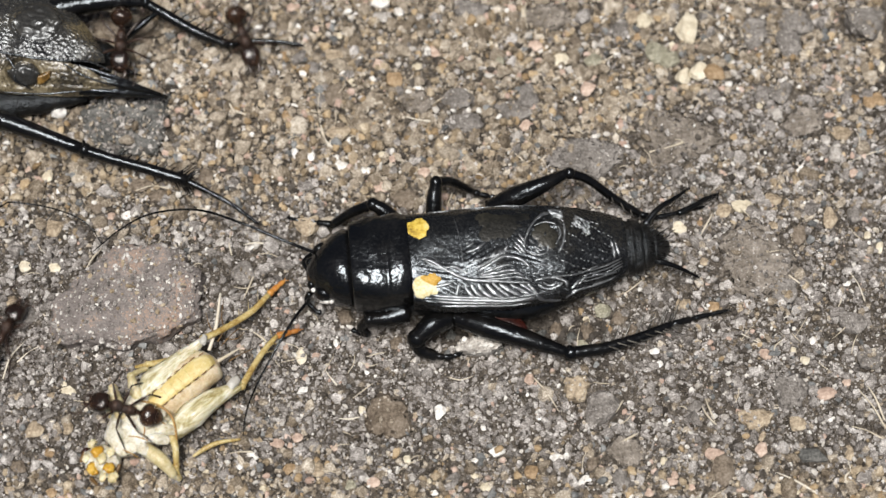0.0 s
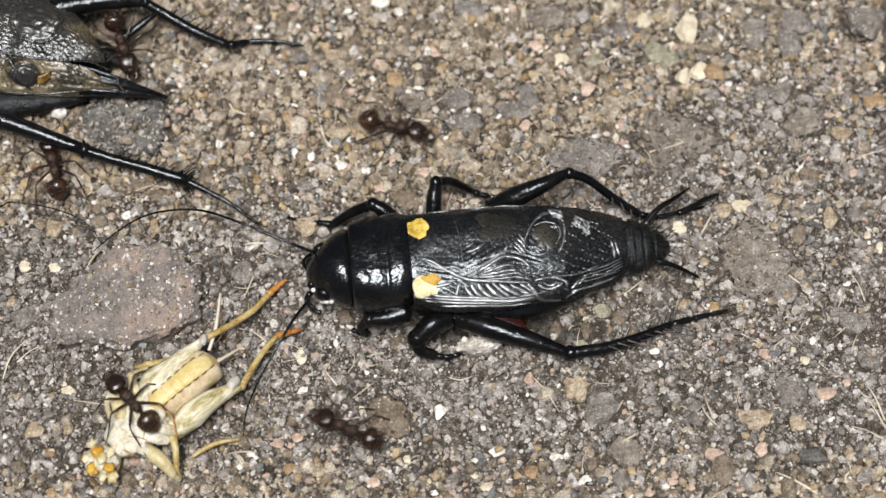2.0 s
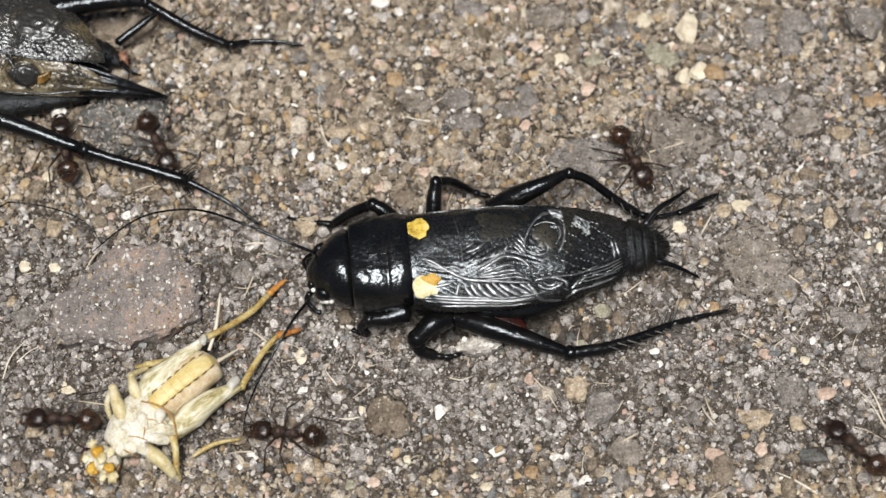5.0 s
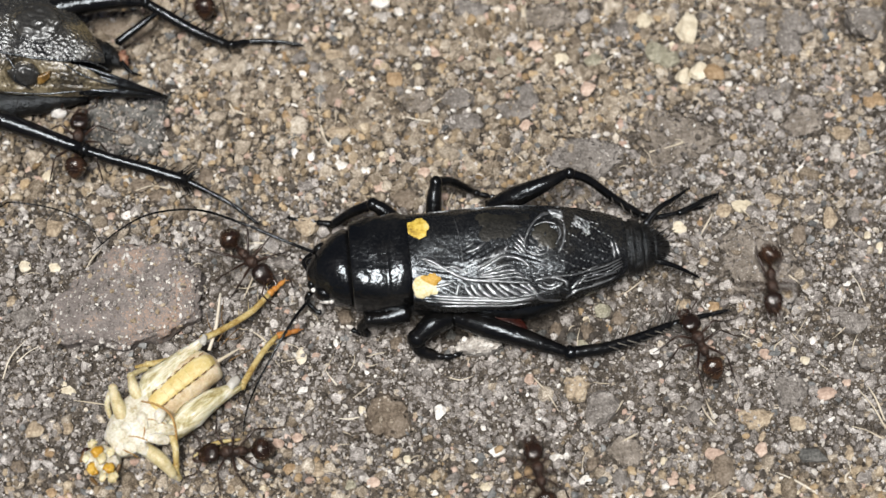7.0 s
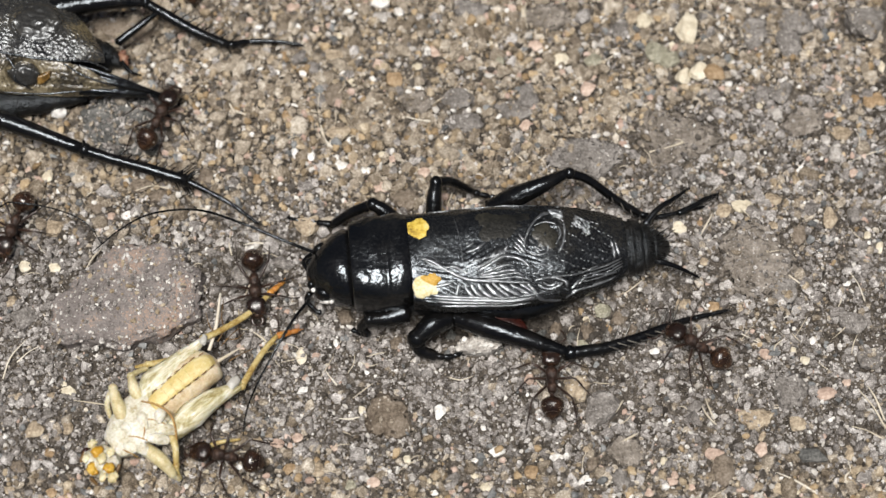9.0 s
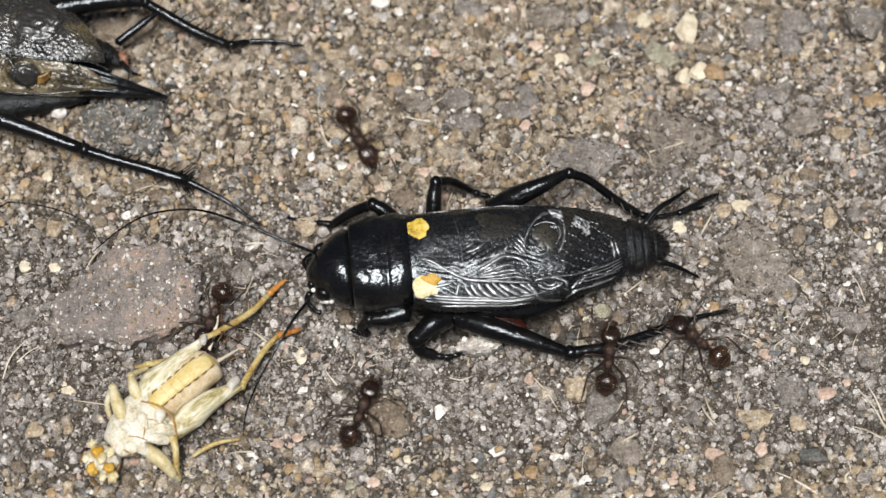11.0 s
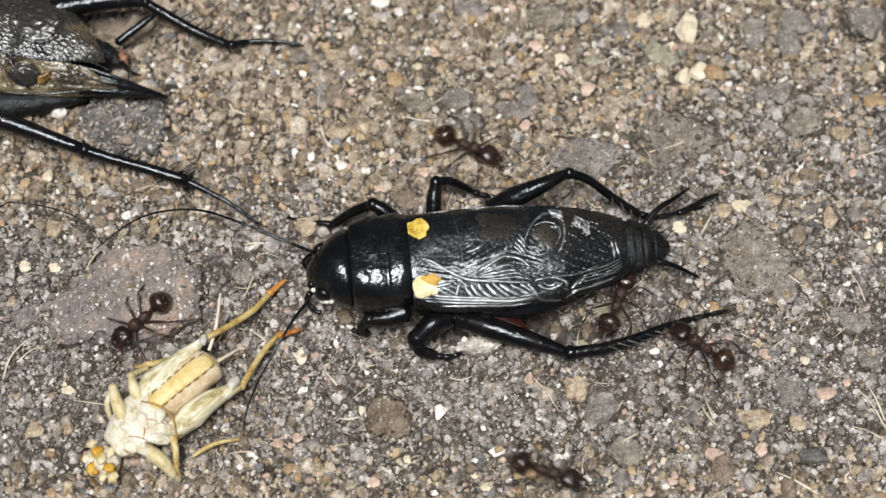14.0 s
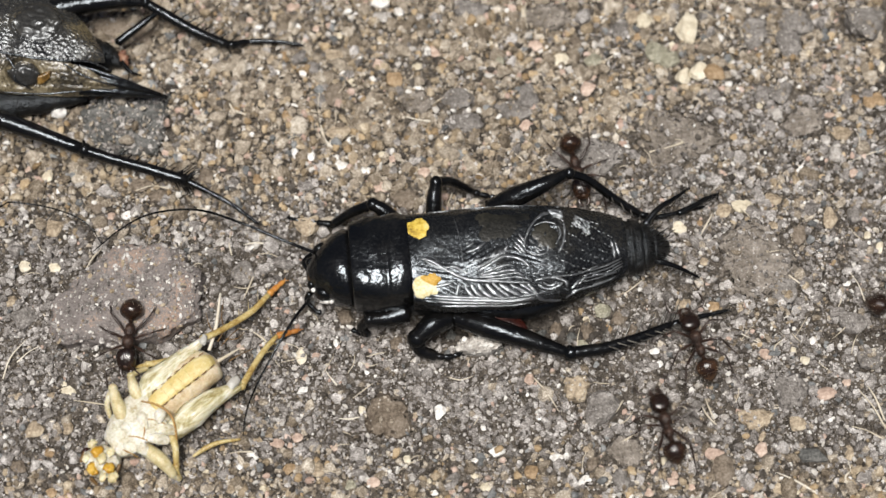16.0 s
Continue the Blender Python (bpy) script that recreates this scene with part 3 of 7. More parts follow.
pebble(26.82, 10.20, 3.6, 2.8, "packed", "soil_clod", "flat grey clod of packed soil on the ground", 0.3, 25, False)
pebble(25.08, 12.52, 2.4, 2.0, "grey", turn=40)
pebble(-7.68, 9.41, 2.0, 1.6, "tan", turn=10)
pebble(-17.35, 5.85, 1.6, 1.2, "brown", turn=10)
pebble(-22.07, 5.17, 1.8, 1.3, "brown", turn=-10)
pebble(-8.77, -16.42, 1.3, 1.1, "tan", turn=10)
pebble(0.62, -17.23, 1.4, 1.1, "grey", turn=50)
pebble(-29.97, -5.17, 2.0, 1.6, "grey", turn=50)
pebble(-28.54, -13.56, 1.8, 1.5, "tan", turn=50)
pebble(1.52, -7.43, 1.3, 1.0, "white", turn=20, rise=0.9).location.z += 0.4 * MM
pebble(3.28, -7.51, 1.8, 0.9, "cream", turn=12, rise=0.9).location.z += 0.4 * MM
pebble(2.32, -7.81, 1.0, 0.7, "white", turn=60, rise=0.9).location.z += 0.4 * MM
for x, y, w, h, colour in ((8.08, -5.90, 1.5, 1.1, "brown"), (9.15, -6.54, 1.2, 1.0, "dark"), (10.21, -6.03, 1.7, 1.1, "brown"), (6.87, -6.45, 1.3, 1.0, "dark"), (12.53, -5.17, 1.5, 1.2, "brown"), (13.58, -6.28, 1.2, 1.1, "brown"),
                           (11.13, -7.39, 1.1, 0.9, "brown"), (0.56, -6.37, 1.2, 0.9, "dark"), (1.93, -5.94, 1.4, 0.9, "brown"), (-3.37, -7.05, 1.3, 1.0, "brown"), (4.05, -7.39, 1.2, 0.9, "dark"), (-6.93, -5.17, 1.5, 1.2, "brown")):
    pebble(x, y, w, h, colour, "soil_clod", "", 0.6, 40 * w, False)

# smaller stones, field by field
# first three: brown clods added for the shade between the dead cricket's leg and wing
pebble(-24.70, 18.27, 4.4, 2.2, "brown", "soil_clod", "brown clod standing in for shaded soil beside the dead cricket", 0.4, turn=-8)
pebble(-22.52, 17.40, 2.0, 1.3, "brown", "soil_clod", "", 0.5, turn=20)
pebble(-27.59, 20.00, 3.4, 2.0, "brown", "soil_clod", "", 0.5, turn=12)
pebble(-14.69, 18.84, 0.67, 0.62, "pink", turn=-44)
pebble(-12.98, 18.55, 0.76, 0.94, "ash", turn=-46)
pebble(-10.92, 18.22, 0.53, 0.57, "white", turn=21)
pebble(-9.55, 17.98, 0.67, 0.73, "pink", turn=-50)
pebble(-8.62, 18.27, 0.67, 0.52, "pink", turn=26)
pebble(-7.83, 17.40, 0.67, 0.62, "cream", turn=26)
pebble(-4.91, 15.02, 1.04, 0.93, "pink", turn=-48)
pebble(-3.29, 18.55, 0.76, 0.62, "orange", turn=-17)
pebble(-0.59, 15.97, 0.86, 0.93, "pink", turn=46)
pebble(-1.86, 14.88, 0.85, 0.93, "cream", turn=15)
pebble(-2.09, 17.50, 0.67, 0.93, "tan", turn=-15)
pebble(-12.04, 15.83, 0.76, 0.83, "orange", turn=-5)
pebble(-12.88, 15.35, 0.95, 0.93, "tan", turn=-15)
pebble(-12.43, 14.41, 0.57, 0.62, "white", turn=-45)
pebble(-9.26, 14.41, 0.66, 0.72, "white", turn=0)
pebble(-7.44, 14.26, 0.66, 0.72, "white", turn=-20)
pebble(-6.75, 13.46, 0.94, 0.62, "cream", turn=-47)
pebble(-5.23, 13.79, 0.66, 0.62, "white", turn=-6)
pebble(-11.69, 10.80, 0.84, 0.82, "orange", turn=-19)
pebble(-12.78, 12.20, 0.57, 0.61, "tan", turn=16)
pebble(-14.56, 14.97, 1.04, 0.82, "ash", turn=49)
pebble(-14.87, 11.82, 0.66, 0.51, "ash", turn=10)
pebble(-15.63, 12.99, 0.66, 0.62, "ash", turn=46)
pebble(-13.71, 12.29, 0.47, 0.41, "white", turn=-44)
pebble(-9.20, 12.06, 1.32, 1.53, "grey", "flat_stone", "", 0.4, turn=50)
pebble(-8.16, 12.52, 1.88, 2.05, "brown", "soil_clod", "", 0.6, turn=-25)
pebble(-7.94, 7.44, 0.93, 0.51, "white", turn=10)
pebble(-5.55, 6.39, 0.65, 0.61, "white", turn=-36)
pebble(-2.26, 10.06, 0.84, 0.81, "ash", turn=-36)
pebble(-3.70, 7.21, 0.74, 0.71, "pink", turn=45)
pebble(-11.08, 11.59, 0.75, 0.51, "white", turn=-15)
pebble(-4.45, 7.67, 0.65, 0.71, "cream", turn=29)
pebble(-0.81, 16.30, 0.67, 0.62, "pink", turn=40)
pebble(-0.17, 15.21, 0.57, 0.62, "pink", turn=-36)
pebble(-0.17, 19.91, 0.48, 0.52, "white", turn=10)
pebble(3.46, 18.55, 0.67, 0.62, "orange", turn=9)
pebble(3.66, 16.92, 0.57, 0.52, "cream", turn=6)
pebble(5.68, 15.97, 0.86, 0.83, "tan", turn=2)
pebble(6.97, 16.54, 1.05, 1.34, "pink", turn=56)
pebble(7.34, 16.21, 0.57, 0.72, "white", turn=-30)
pebble(8.92, 14.31, 0.66, 0.72, "pink", turn=36)
pebble(8.07, 14.12, 1.14, 0.93, "tan", turn=-52)
pebble(11.02, 13.93, 1.13, 0.72, "pink", turn=10)
pebble(12.41, 13.79, 0.76, 0.72, "orange", turn=40)
pebble(5.47, 9.04, 1.12, 1.02, "ash", "soil_clod", "", 0.6, turn=-15)
pebble(3.58, 7.58, 0.74, 0.81, "tan", turn=-34)
pebble(4.28, 15.35, 0.95, 1.03, "green", turn=-60)
pebble(13.47, 18.07, 1.72, 2.08, "grey", "flat_stone", "", 0.4, turn=-16)
pebble(14.73, 17.35, 0.95, 0.83, "orange", turn=29)
pebble(13.23, 17.07, 0.67, 0.62, "orange", turn=-18)
pebble(13.75, 13.46, 0.94, 1.23, "tan", turn=-5)
pebble(14.53, 11.82, 0.94, 0.82, "ash", turn=-10)
pebble(12.60, 10.43, 0.66, 0.71, "tan", turn=-55)
pebble(13.00, 9.87, 0.66, 0.71, "white", turn=51)
pebble(11.94, 16.78, 0.95, 1.03, "ash", turn=-30)
pebble(5.15, 17.50, 0.67, 0.62, "white", turn=-25)
pebble(10.04, 16.92, 1.14, 0.93, "brown", "soil_clod", "", 0.6, turn=-24)
pebble(17.25, 16.54, 0.67, 1.03, "cream", turn=-2)
pebble(21.84, 19.04, 0.67, 0.94, "orange", turn=9)
pebble(20.89, 17.11, 0.76, 0.73, "white", turn=29)
pebble(26.72, 18.46, 2.87, 2.60, "grey", "flat_stone", "", 0.4, turn=10)
pebble(28.25, 19.04, 0.96, 1.04, "tan", turn=-21)
pebble(15.96, 16.06, 2.09, 2.27, "green", turn=-10)
pebble(17.99, 13.93, 1.42, 1.75, "cream", turn=-35)
pebble(21.44, 15.35, 0.95, 1.03, "green", turn=15)
pebble(21.34, 13.42, 0.57, 0.72, "white", turn=-52)
pebble(23.55, 11.59, 0.56, 0.61, "cream", turn=0)
pebble(26.67, 14.41, 0.66, 1.03, "tan", turn=-2)
pebble(28.80, 14.64, 0.66, 0.93, "ash", turn=-5)
pebble(29.58, 13.70, 0.66, 0.92, "pink", turn=35)
pebble(28.89, 12.95, 1.13, 0.82, "pink", turn=18)
pebble(30.73, 12.20, 1.04, 0.82, "orange", turn=-59)
pebble(31.77, 11.96, 1.22, 1.23, "orange", turn=-59)
pebble(32.84, 14.88, 0.76, 1.03, "cream", turn=-5)
pebble(32.50, 15.97, 1.05, 1.03, "tan", turn=-14)
pebble(24.77, 10.89, 1.31, 1.33, "ash", "soil_clod", "", 0.6, turn=45)
pebble(28.74, 10.80, 0.94, 0.61, "pink", turn=16)
pebble(29.47, 9.27, 1.87, 1.22, "tan", turn=-15)
pebble(31.58, 9.51, 0.84, 0.61, "orange", turn=30)
pebble(28.19, 8.81, 0.93, 1.02, "ash", turn=25)
pebble(28.95, 7.76, 1.21, 1.72, "ash", "soil_clod", "", 0.6, turn=-16)
pebble(26.36, 6.30, 1.02, 0.81, "white", turn=-20)
pebble(19.71, 5.85, 0.93, 1.01, "ash", turn=-50)
pebble(21.84, 11.08, 0.66, 0.61, "ash", turn=-17)
pebble(-30.43, 6.39, 0.46, 0.71, "pink", turn=-36)
pebble(-28.94, 5.85, 0.93, 1.01, "cream", turn=5)
pebble(-26.63, 5.40, 1.11, 1.01, "ash", "soil_clod", "", 0.6, turn=40)
pebble(-28.24, 4.72, 0.55, 0.50, "white", turn=-45)
pebble(-25.26, 3.37, 1.20, 1.10, "brown", "soil_clod", "", 0.6, turn=-5)
pebble(-24.19, 2.70, 0.74, 0.80, "pink", turn=5)
pebble(-20.78, 4.27, 1.66, 1.20, "brown", "soil_clod", "", 0.6, turn=25)
pebble(-19.34, 4.36, 0.55, 0.70, "green", turn=4)
pebble(-17.91, 4.49, 0.92, 0.80, "pink", turn=-30)
pebble(-31.36, 2.35, 0.74, 0.70, "tan", turn=-36)
pebble(-31.06, -1.49, 0.55, 0.59, "white", turn=15)
pebble(-30.87, -3.88, 1.18, 1.18, "tan", turn=10)
pebble(-17.41, 2.48, 0.64, 0.60, "pink", turn=25)
pebble(-19.08, 3.15, 0.92, 0.80, "brown", turn=30)
pebble(-16.10, 0.71, 0.92, 0.80, "ash", turn=35)
pebble(-29.40, -1.97, 0.36, 0.40, "white", turn=-42)
pebble(18.71, 2.17, 0.64, 0.70, "orange", turn=36)
pebble(20.47, 3.06, 1.20, 1.30, "tan", turn=-50)
pebble(26.21, 4.05, 0.74, 0.60, "tan", turn=30)
pebble(24.03, 1.95, 0.83, 0.90, "tan", turn=51)
pebble(28.16, 2.48, 1.47, 1.80, "tan", turn=-5)
pebble(30.03, 2.70, 1.66, 1.50, "grey", "flat_stone", "", 0.4, turn=5)
pebble(30.82, 1.19, 0.83, 0.80, "cream", turn=1)
pebble(31.60, 0.26, 0.64, 1.19, "cream", turn=-11)
pebble(25.82, 1.15, 1.19, 1.69, "brown", "soil_clod", "", 0.6, turn=0)
pebble(19.42, -4.31, 0.90, 1.08, "orange", turn=-25)
pebble(17.20, -4.09, 1.36, 0.98, "tan", turn=5)
pebble(17.93, -1.49, 0.91, 0.99, "ash", turn=50)
pebble(20.10, -2.80, 0.91, 0.69, "ash", turn=-15)
pebble(21.22, -4.53, 0.81, 0.69, "tan", turn=-5)
pebble(27.41, -2.58, 0.45, 0.49, "white", turn=-20)
pebble(29.03, -2.58, 0.73, 0.49, "white", turn=20)
pebble(24.96, -6.03, 0.45, 0.49, "white", turn=35)
pebble(26.31, -6.88, 0.72, 0.68, "white", turn=-60)
pebble(24.53, -3.23, 2.72, 1.97, "grey", "flat_stone", "", 0.4, turn=45)
pebble(-14.38, -7.30, 0.63, 0.88, "pink", turn=45)
pebble(-11.17, -7.43, 0.54, 0.88, "pink", turn=-4)
pebble(-8.96, -8.06, 0.72, 0.58, "pink", turn=24)
pebble(-9.72, -9.62, 0.71, 0.48, "pink", turn=5)
pebble(-12.25, -11.29, 0.44, 0.87, "white", turn=-2)
pebble(-11.21, -12.95, 0.71, 0.58, "ash", turn=45)
pebble(-10.65, -14.67, 0.62, 0.67, "pink", turn=-38)
pebble(-7.55, -14.79, 0.70, 0.77, "pink", turn=-46)
pebble(-10.72, -16.42, 1.14, 0.95, "orange", turn=20)
pebble(-6.40, -17.55, 0.96, 0.86, "green", turn=-46)
pebble(-2.11, -17.03, 0.88, 0.76, "ash", turn=-45)
pebble(-12.44, -17.83, 0.79, 0.76, "cream", turn=40)
pebble(-14.58, -17.83, 0.87, 0.85, "tan", turn=15)
pebble(-0.94, -17.23, 0.52, 0.57, "cream", turn=-10)
pebble(-0.62, -18.03, 0.61, 0.66, "white", turn=-54)
pebble(-5.70, -12.12, 0.62, 0.67, "cream", turn=45)
pebble(-6.49, -12.37, 0.44, 0.48, "white", turn=-17)
pebble(-1.94, -12.53, 0.53, 0.58, "tan", turn=0)
pebble(-3.75, -8.57, 0.72, 0.58, "ash", turn=10)
pebble(-9.09, -11.08, 0.62, 0.58, "ash", turn=-35)
pebble(6.13, -9.91, 0.80, 0.97, "pink", turn=2)
pebble(5.91, -10.96, 0.36, 0.39, "white", turn=52)
pebble(6.76, -12.62, 0.44, 0.48, "white", turn=6)
pebble(9.13, -12.53, 0.44, 0.48, "white", turn=40)
pebble(10.00, -17.03, 0.79, 0.57, "white", turn=-35)
pebble(2.19, -16.82, 0.61, 0.57, "cream", turn=-60)
pebble(11.00, -16.42, 0.70, 0.57, "pink", turn=-55)
pebble(10.06, -15.00, 0.79, 0.67, "tan", turn=35)
pebble(10.42, -15.93, 1.32, 0.95, "brown", "soil_clod", "", 0.6, turn=44)
pebble(1.22, -14.79, 0.62, 0.57, "ash", turn=-45)
pebble(2.80, -13.36, 0.53, 0.48, "white", turn=20)
pebble(8.44, -17.23, 0.52, 0.57, "grey", turn=-10)
pebble(0.62, -18.03, 0.61, 0.57, "pink", turn=50)
pebble(15.33, -15.81, 0.79, 0.67, "cream", turn=40)
pebble(14.26, -18.03, 0.70, 0.66, "pink", turn=-20)
pebble(12.34, -17.15, 1.92, 1.43, "grey", "flat_stone", "", 0.4, turn=-56)
pebble(13.09, -12.33, 0.44, 0.48, "pink", turn=-45)
pebble(15.21, -8.78, 0.80, 0.68, "white", turn=40)
pebble(4.20, -11.91, 0.89, 0.77, "grey", turn=50)
pebble(16.07, -16.82, 0.61, 0.76, "pink", turn=25)
pebble(17.20, -17.63, 0.70, 0.85, "pink", turn=15)
pebble(22.23, -15.00, 1.23, 1.15, "pink", turn=45)
pebble(28.48, -10.04, 0.71, 0.68, "pink", turn=15)
pebble(22.84, -7.94, 0.90, 1.36, "pink", turn=30)
pebble(24.86, -7.60, 0.63, 0.68, "cream", turn=36)
pebble(25.61, -8.44, 0.72, 0.88, "cream", turn=-44)
pebble(22.12, -10.08, 0.45, 0.48, "white", turn=-12)
pebble(22.29, -13.97, 0.62, 0.86, "tan", turn=-40)
pebble(28.31, -15.20, 0.79, 1.43, "tan", turn=-5)
pebble(24.40, -18.03, 0.79, 0.66, "cream", turn=0)
pebble(21.69, -17.63, 1.05, 0.95, "tan", turn=-20)
pebble(15.53, -10.67, 0.89, 0.68, "ash", turn=-25)
pebble(20.14, -9.83, 0.62, 0.58, "ash", turn=40)
pebble(17.66, -11.91, 1.33, 1.16, "grey", turn=30)
pebble(19.80, -12.53, 0.80, 0.67, "ash", turn=10)
pebble(-26.19, -13.44, 0.88, 1.44, "tan", turn=-11)
pebble(-29.98, -17.83, 0.79, 0.76, "tan", turn=10)
pebble(-27.05, -18.03, 1.05, 0.85, "orange", turn=0)
pebble(-20.84, -17.43, 0.70, 0.86, "cream", turn=-35)
pebble(-17.76, -16.62, 0.61, 0.57, "cream", turn=25)
pebble(-16.39, -16.62, 0.61, 0.57, "cream", turn=30)
pebble(-27.54, -11.08, 0.71, 0.68, "tan", turn=-50)
pebble(-26.73, -10.17, 0.45, 0.48, "cream", turn=58)
pebble(-27.99, -15.81, 0.44, 0.57, "pink", turn=-15)
pebble(-29.52, -16.22, 1.32, 1.05, "brown", "soil_clod", "", 0.6, turn=-45)
pebble(-17.71, -17.63, 0.52, 0.47, "white", turn=-10)
pebble(-27.65, -12.33, 0.89, 0.96, "grey", turn=-55)
pebble(-24.28, -12.33, 0.80, 0.77, "grey", turn=-60)
pebble(-29.92, -11.08, 0.71, 0.68, "tan", turn=10)


grit("soil_lumps", "rough lumps of brown soil", WARM, 540, 0.3, 0.8, 2, 9, 2.0, tilt=0.45, perch=0.1, jag=0.3, cuts=9)
grit("grey_soil_lumps", "rough lumps of grey soil", COOL, 610, 0.28, 0.75, 2, 10, 2.0, tilt=-0.45, perch=0.1, jag=0.3, cuts=9)
grit("soil_crumbs", "brown crumbs of dry soil", WARM, 2150, 0.17, 0.46, 2, 1, 2.0, tilt=0.45, perch=0.35, jag=0.6, cuts=7)
grit("grey_soil_crumbs", "grey crumbs of dry soil", COOL, 3500, 0.17, 0.44, 2, 11, 2.2, tilt=-0.45, perch=0.35, jag=0.6, cuts=7)
grit("small_soil_crumbs", "small brown soil crumbs", WARM, 9140, 0.1, 0.25, 1, 12, 1.6, tilt=0.4, perch=0.8)
grit("small_grey_crumbs", "small grey soil crumbs", COOL, 14790, 0.09, 0.25, 1, 13, 1.6, tilt=-0.4, perch=0.8)
grit("fine_soil_crumbs", "fine brown soil crumbs", WARM, 8000, 0.05, 0.13, 1, 2, 1.4, tilt=0.35, bare=0.7, perch=1.0)
grit("fine_grey_crumbs", "fine grey soil crumbs", COOL, 13500, 0.05, 0.13, 1, 14, 1.4, tilt=-0.35, bare=0.5, perch=1.0)
grit("soil_flakes", "angular brown flakes of dry soil", WARM, 740, 0.2, 0.6, 1, 21, 1.8, tilt=0.4, perch=0.4, flat=0.4, tip=0.1)
grit("grey_soil_flakes", "angular grey flakes of dry soil", COOL, 740, 0.2, 0.6, 1, 22, 1.8, tilt=-0.4, perch=0.4, flat=0.4, tip=0.1)
grit("tan_sand_grains", "tan sand grains in the soil", TAN, 1000, 0.17, 0.44, 2, 3, 2.2, tilt=0.5, perch=0.5, jag=0.4, cuts=7)
grit("ochre_sand_grains", "rusty ochre sand grains in the soil", OCHRE, 560, 0.13, 0.4, 2, 41, 2.0, tilt=0.5, perch=0.6, jag=0.45, cuts=7)
grit("slate_grey_grit", "slate-grey angular grit in the soil", SLATE, 900, 0.12, 0.42, 2, 42, 2.2, perch=0.5, jag=0.5, cuts=7)
grit("fine_tan_sand", "fine tan sand in the soil", TAN, 2780, 0.08, 0.22, 1, 8, 1.6, tilt=0.5, bare=0.9, perch=0.9)
grit("pink_sand_grains", "pinkish sand grains in the soil", PINK, 780, 0.09, 0.32, 2, 4, 2.0, tilt=0.15, perch=0.7, jag=0.5)
grit("pale_quartz_grains", "pale whitish quartz grains in the soil", PALE, 4000, 0.06, 0.28, 1, 5, 2.2, perch=0.8)
grit("pale_quartz_dust", "tiny white quartz specks on the soil", PALE, 2610, 0.03, 0.085, 1, 7, 1.6, tilt=-0.2, bare=0.5, perch=1.6)
# shade under the live cricket, put into the colour of the crumbs
grit("damp_soil_crumbs", "dark soil crumbs standing in for shade under the cricket", DARK, 700, 0.12, 0.36, 1, 31, 1.6, perch=0.9, jag=0.5, zone=under_belly)
grit("dark_soil_crumbs", "dark brown soil crumbs", DARK, 3130, 0.08, 0.36, 1, 6, 2.2, perch=0.5)


# ---- dry rootlets ----
def fibre(pts, r=0.06, label="thin pale dry rootlet lying on the soil"):
    p = [(x, y, ground_z(x, y) + 0.28 + z) for x, y, z in pts]
    n = len(p)
    g = tube(p, [r * (0.75 + 0.4 * math.sin(2.2 * i + p[0][0])) for i in range(n)], 6, 4)
    c = np.mean(np.array(p), axis=0)
    tagged(part("rootlet", (g[0] - c, g[1]), FIBRE, None, "", True, tuple(c)), label, "rootlet", "dry rootlets")


fibre([(-14.46, 0.40, 0.00), (-13.55, 0.44, 0.10), (-12.58, 0.40, 0.00)], 0.1, "stubby cream straw fragment lying on the soil")
fibre([(-15.39, 1.28, 0.00), (-15.47, 0.44, 0.10), (-15.25, -0.40, 0.00)], 0.07)
fibre([(-14.31, -3.79, 0.00), (-13.91, -3.00, 0.20), (-13.49, -1.62, 0.00)], 0.07)
fibre([(-15.92, 11.73, 0.00), (-15.46, 11.12, 0.10), (-14.50, 10.75, 0.00)], 0.1, "curved cream straw fragment lying on the soil")
fibre([(15.22, 7.76, 0.00), (16.46, 8.03, 0.20), (17.65, 8.45, 0.10)], 0.1)
fibre([(18.57, 1.01, 0.00), (19.08, 1.82, 0.20), (19.65, 2.93, 0.00)], 0.07)
fibre([(11.35, -15.00, 0.00), (12.41, -14.53, 0.20), (13.55, -13.89, 0.00)], 0.1)
fibre([(7.26, 8.95, 0.00), (8.38, 9.18, 0.10), (9.43, 9.14, 0.00)], 0.08)
fibre([(-31.01, -9.83, 0.00), (-30.59, -8.27, 0.10), (-29.64, -6.88, 0.00)], 0.07)
fibre([(-30.11, -8.57, 0.00), (-29.35, -7.85, 0.10), (-28.60, -7.39, 0.00)], 0.06)
fibre([(6.41, -9.83, 0.00), (7.29, -10.94, 0.20), (8.15, -12.25, 0.00)], 0.06)
fibre([(18.07, -11.58, 0.00), (18.47, -12.60, 0.20), (19.36, -13.48, 0.00)], 0.06)
fibre([(24.16, -1.36, 0.00), (25.05, -2.22, 0.20), (26.24, -3.10, 0.00)], 0.06)
fibre([(23.12, -16.62, 0.00), (24.22, -17.28, 0.20), (25.76, -18.11, 0.00)], 0.08)
fibre([(-7.27, -12.74, 0.00), (-6.55, -12.81, 0.10), (-5.85, -12.66, 0.00)], 0.07)
fibre([(-25.93, -11.42, 0.00), (-24.49, -11.73, 0.20), (-23.11, -11.86, 0.10)], 0.06)
fibre([(11.90, -12.53, 0.00), (12.25, -12.06, 0.20), (12.65, -11.42, 0.00)], 0.09)
fibre([(5.80, 17.98, 0.00), (6.02, 19.07, 0.20), (5.92, 20.30, 0.00)], 0.08)
fibre([(29.23, -10.67, 0.00), (30.09, -11.98, 0.20), (30.89, -13.36, 0.00)], 0.08)
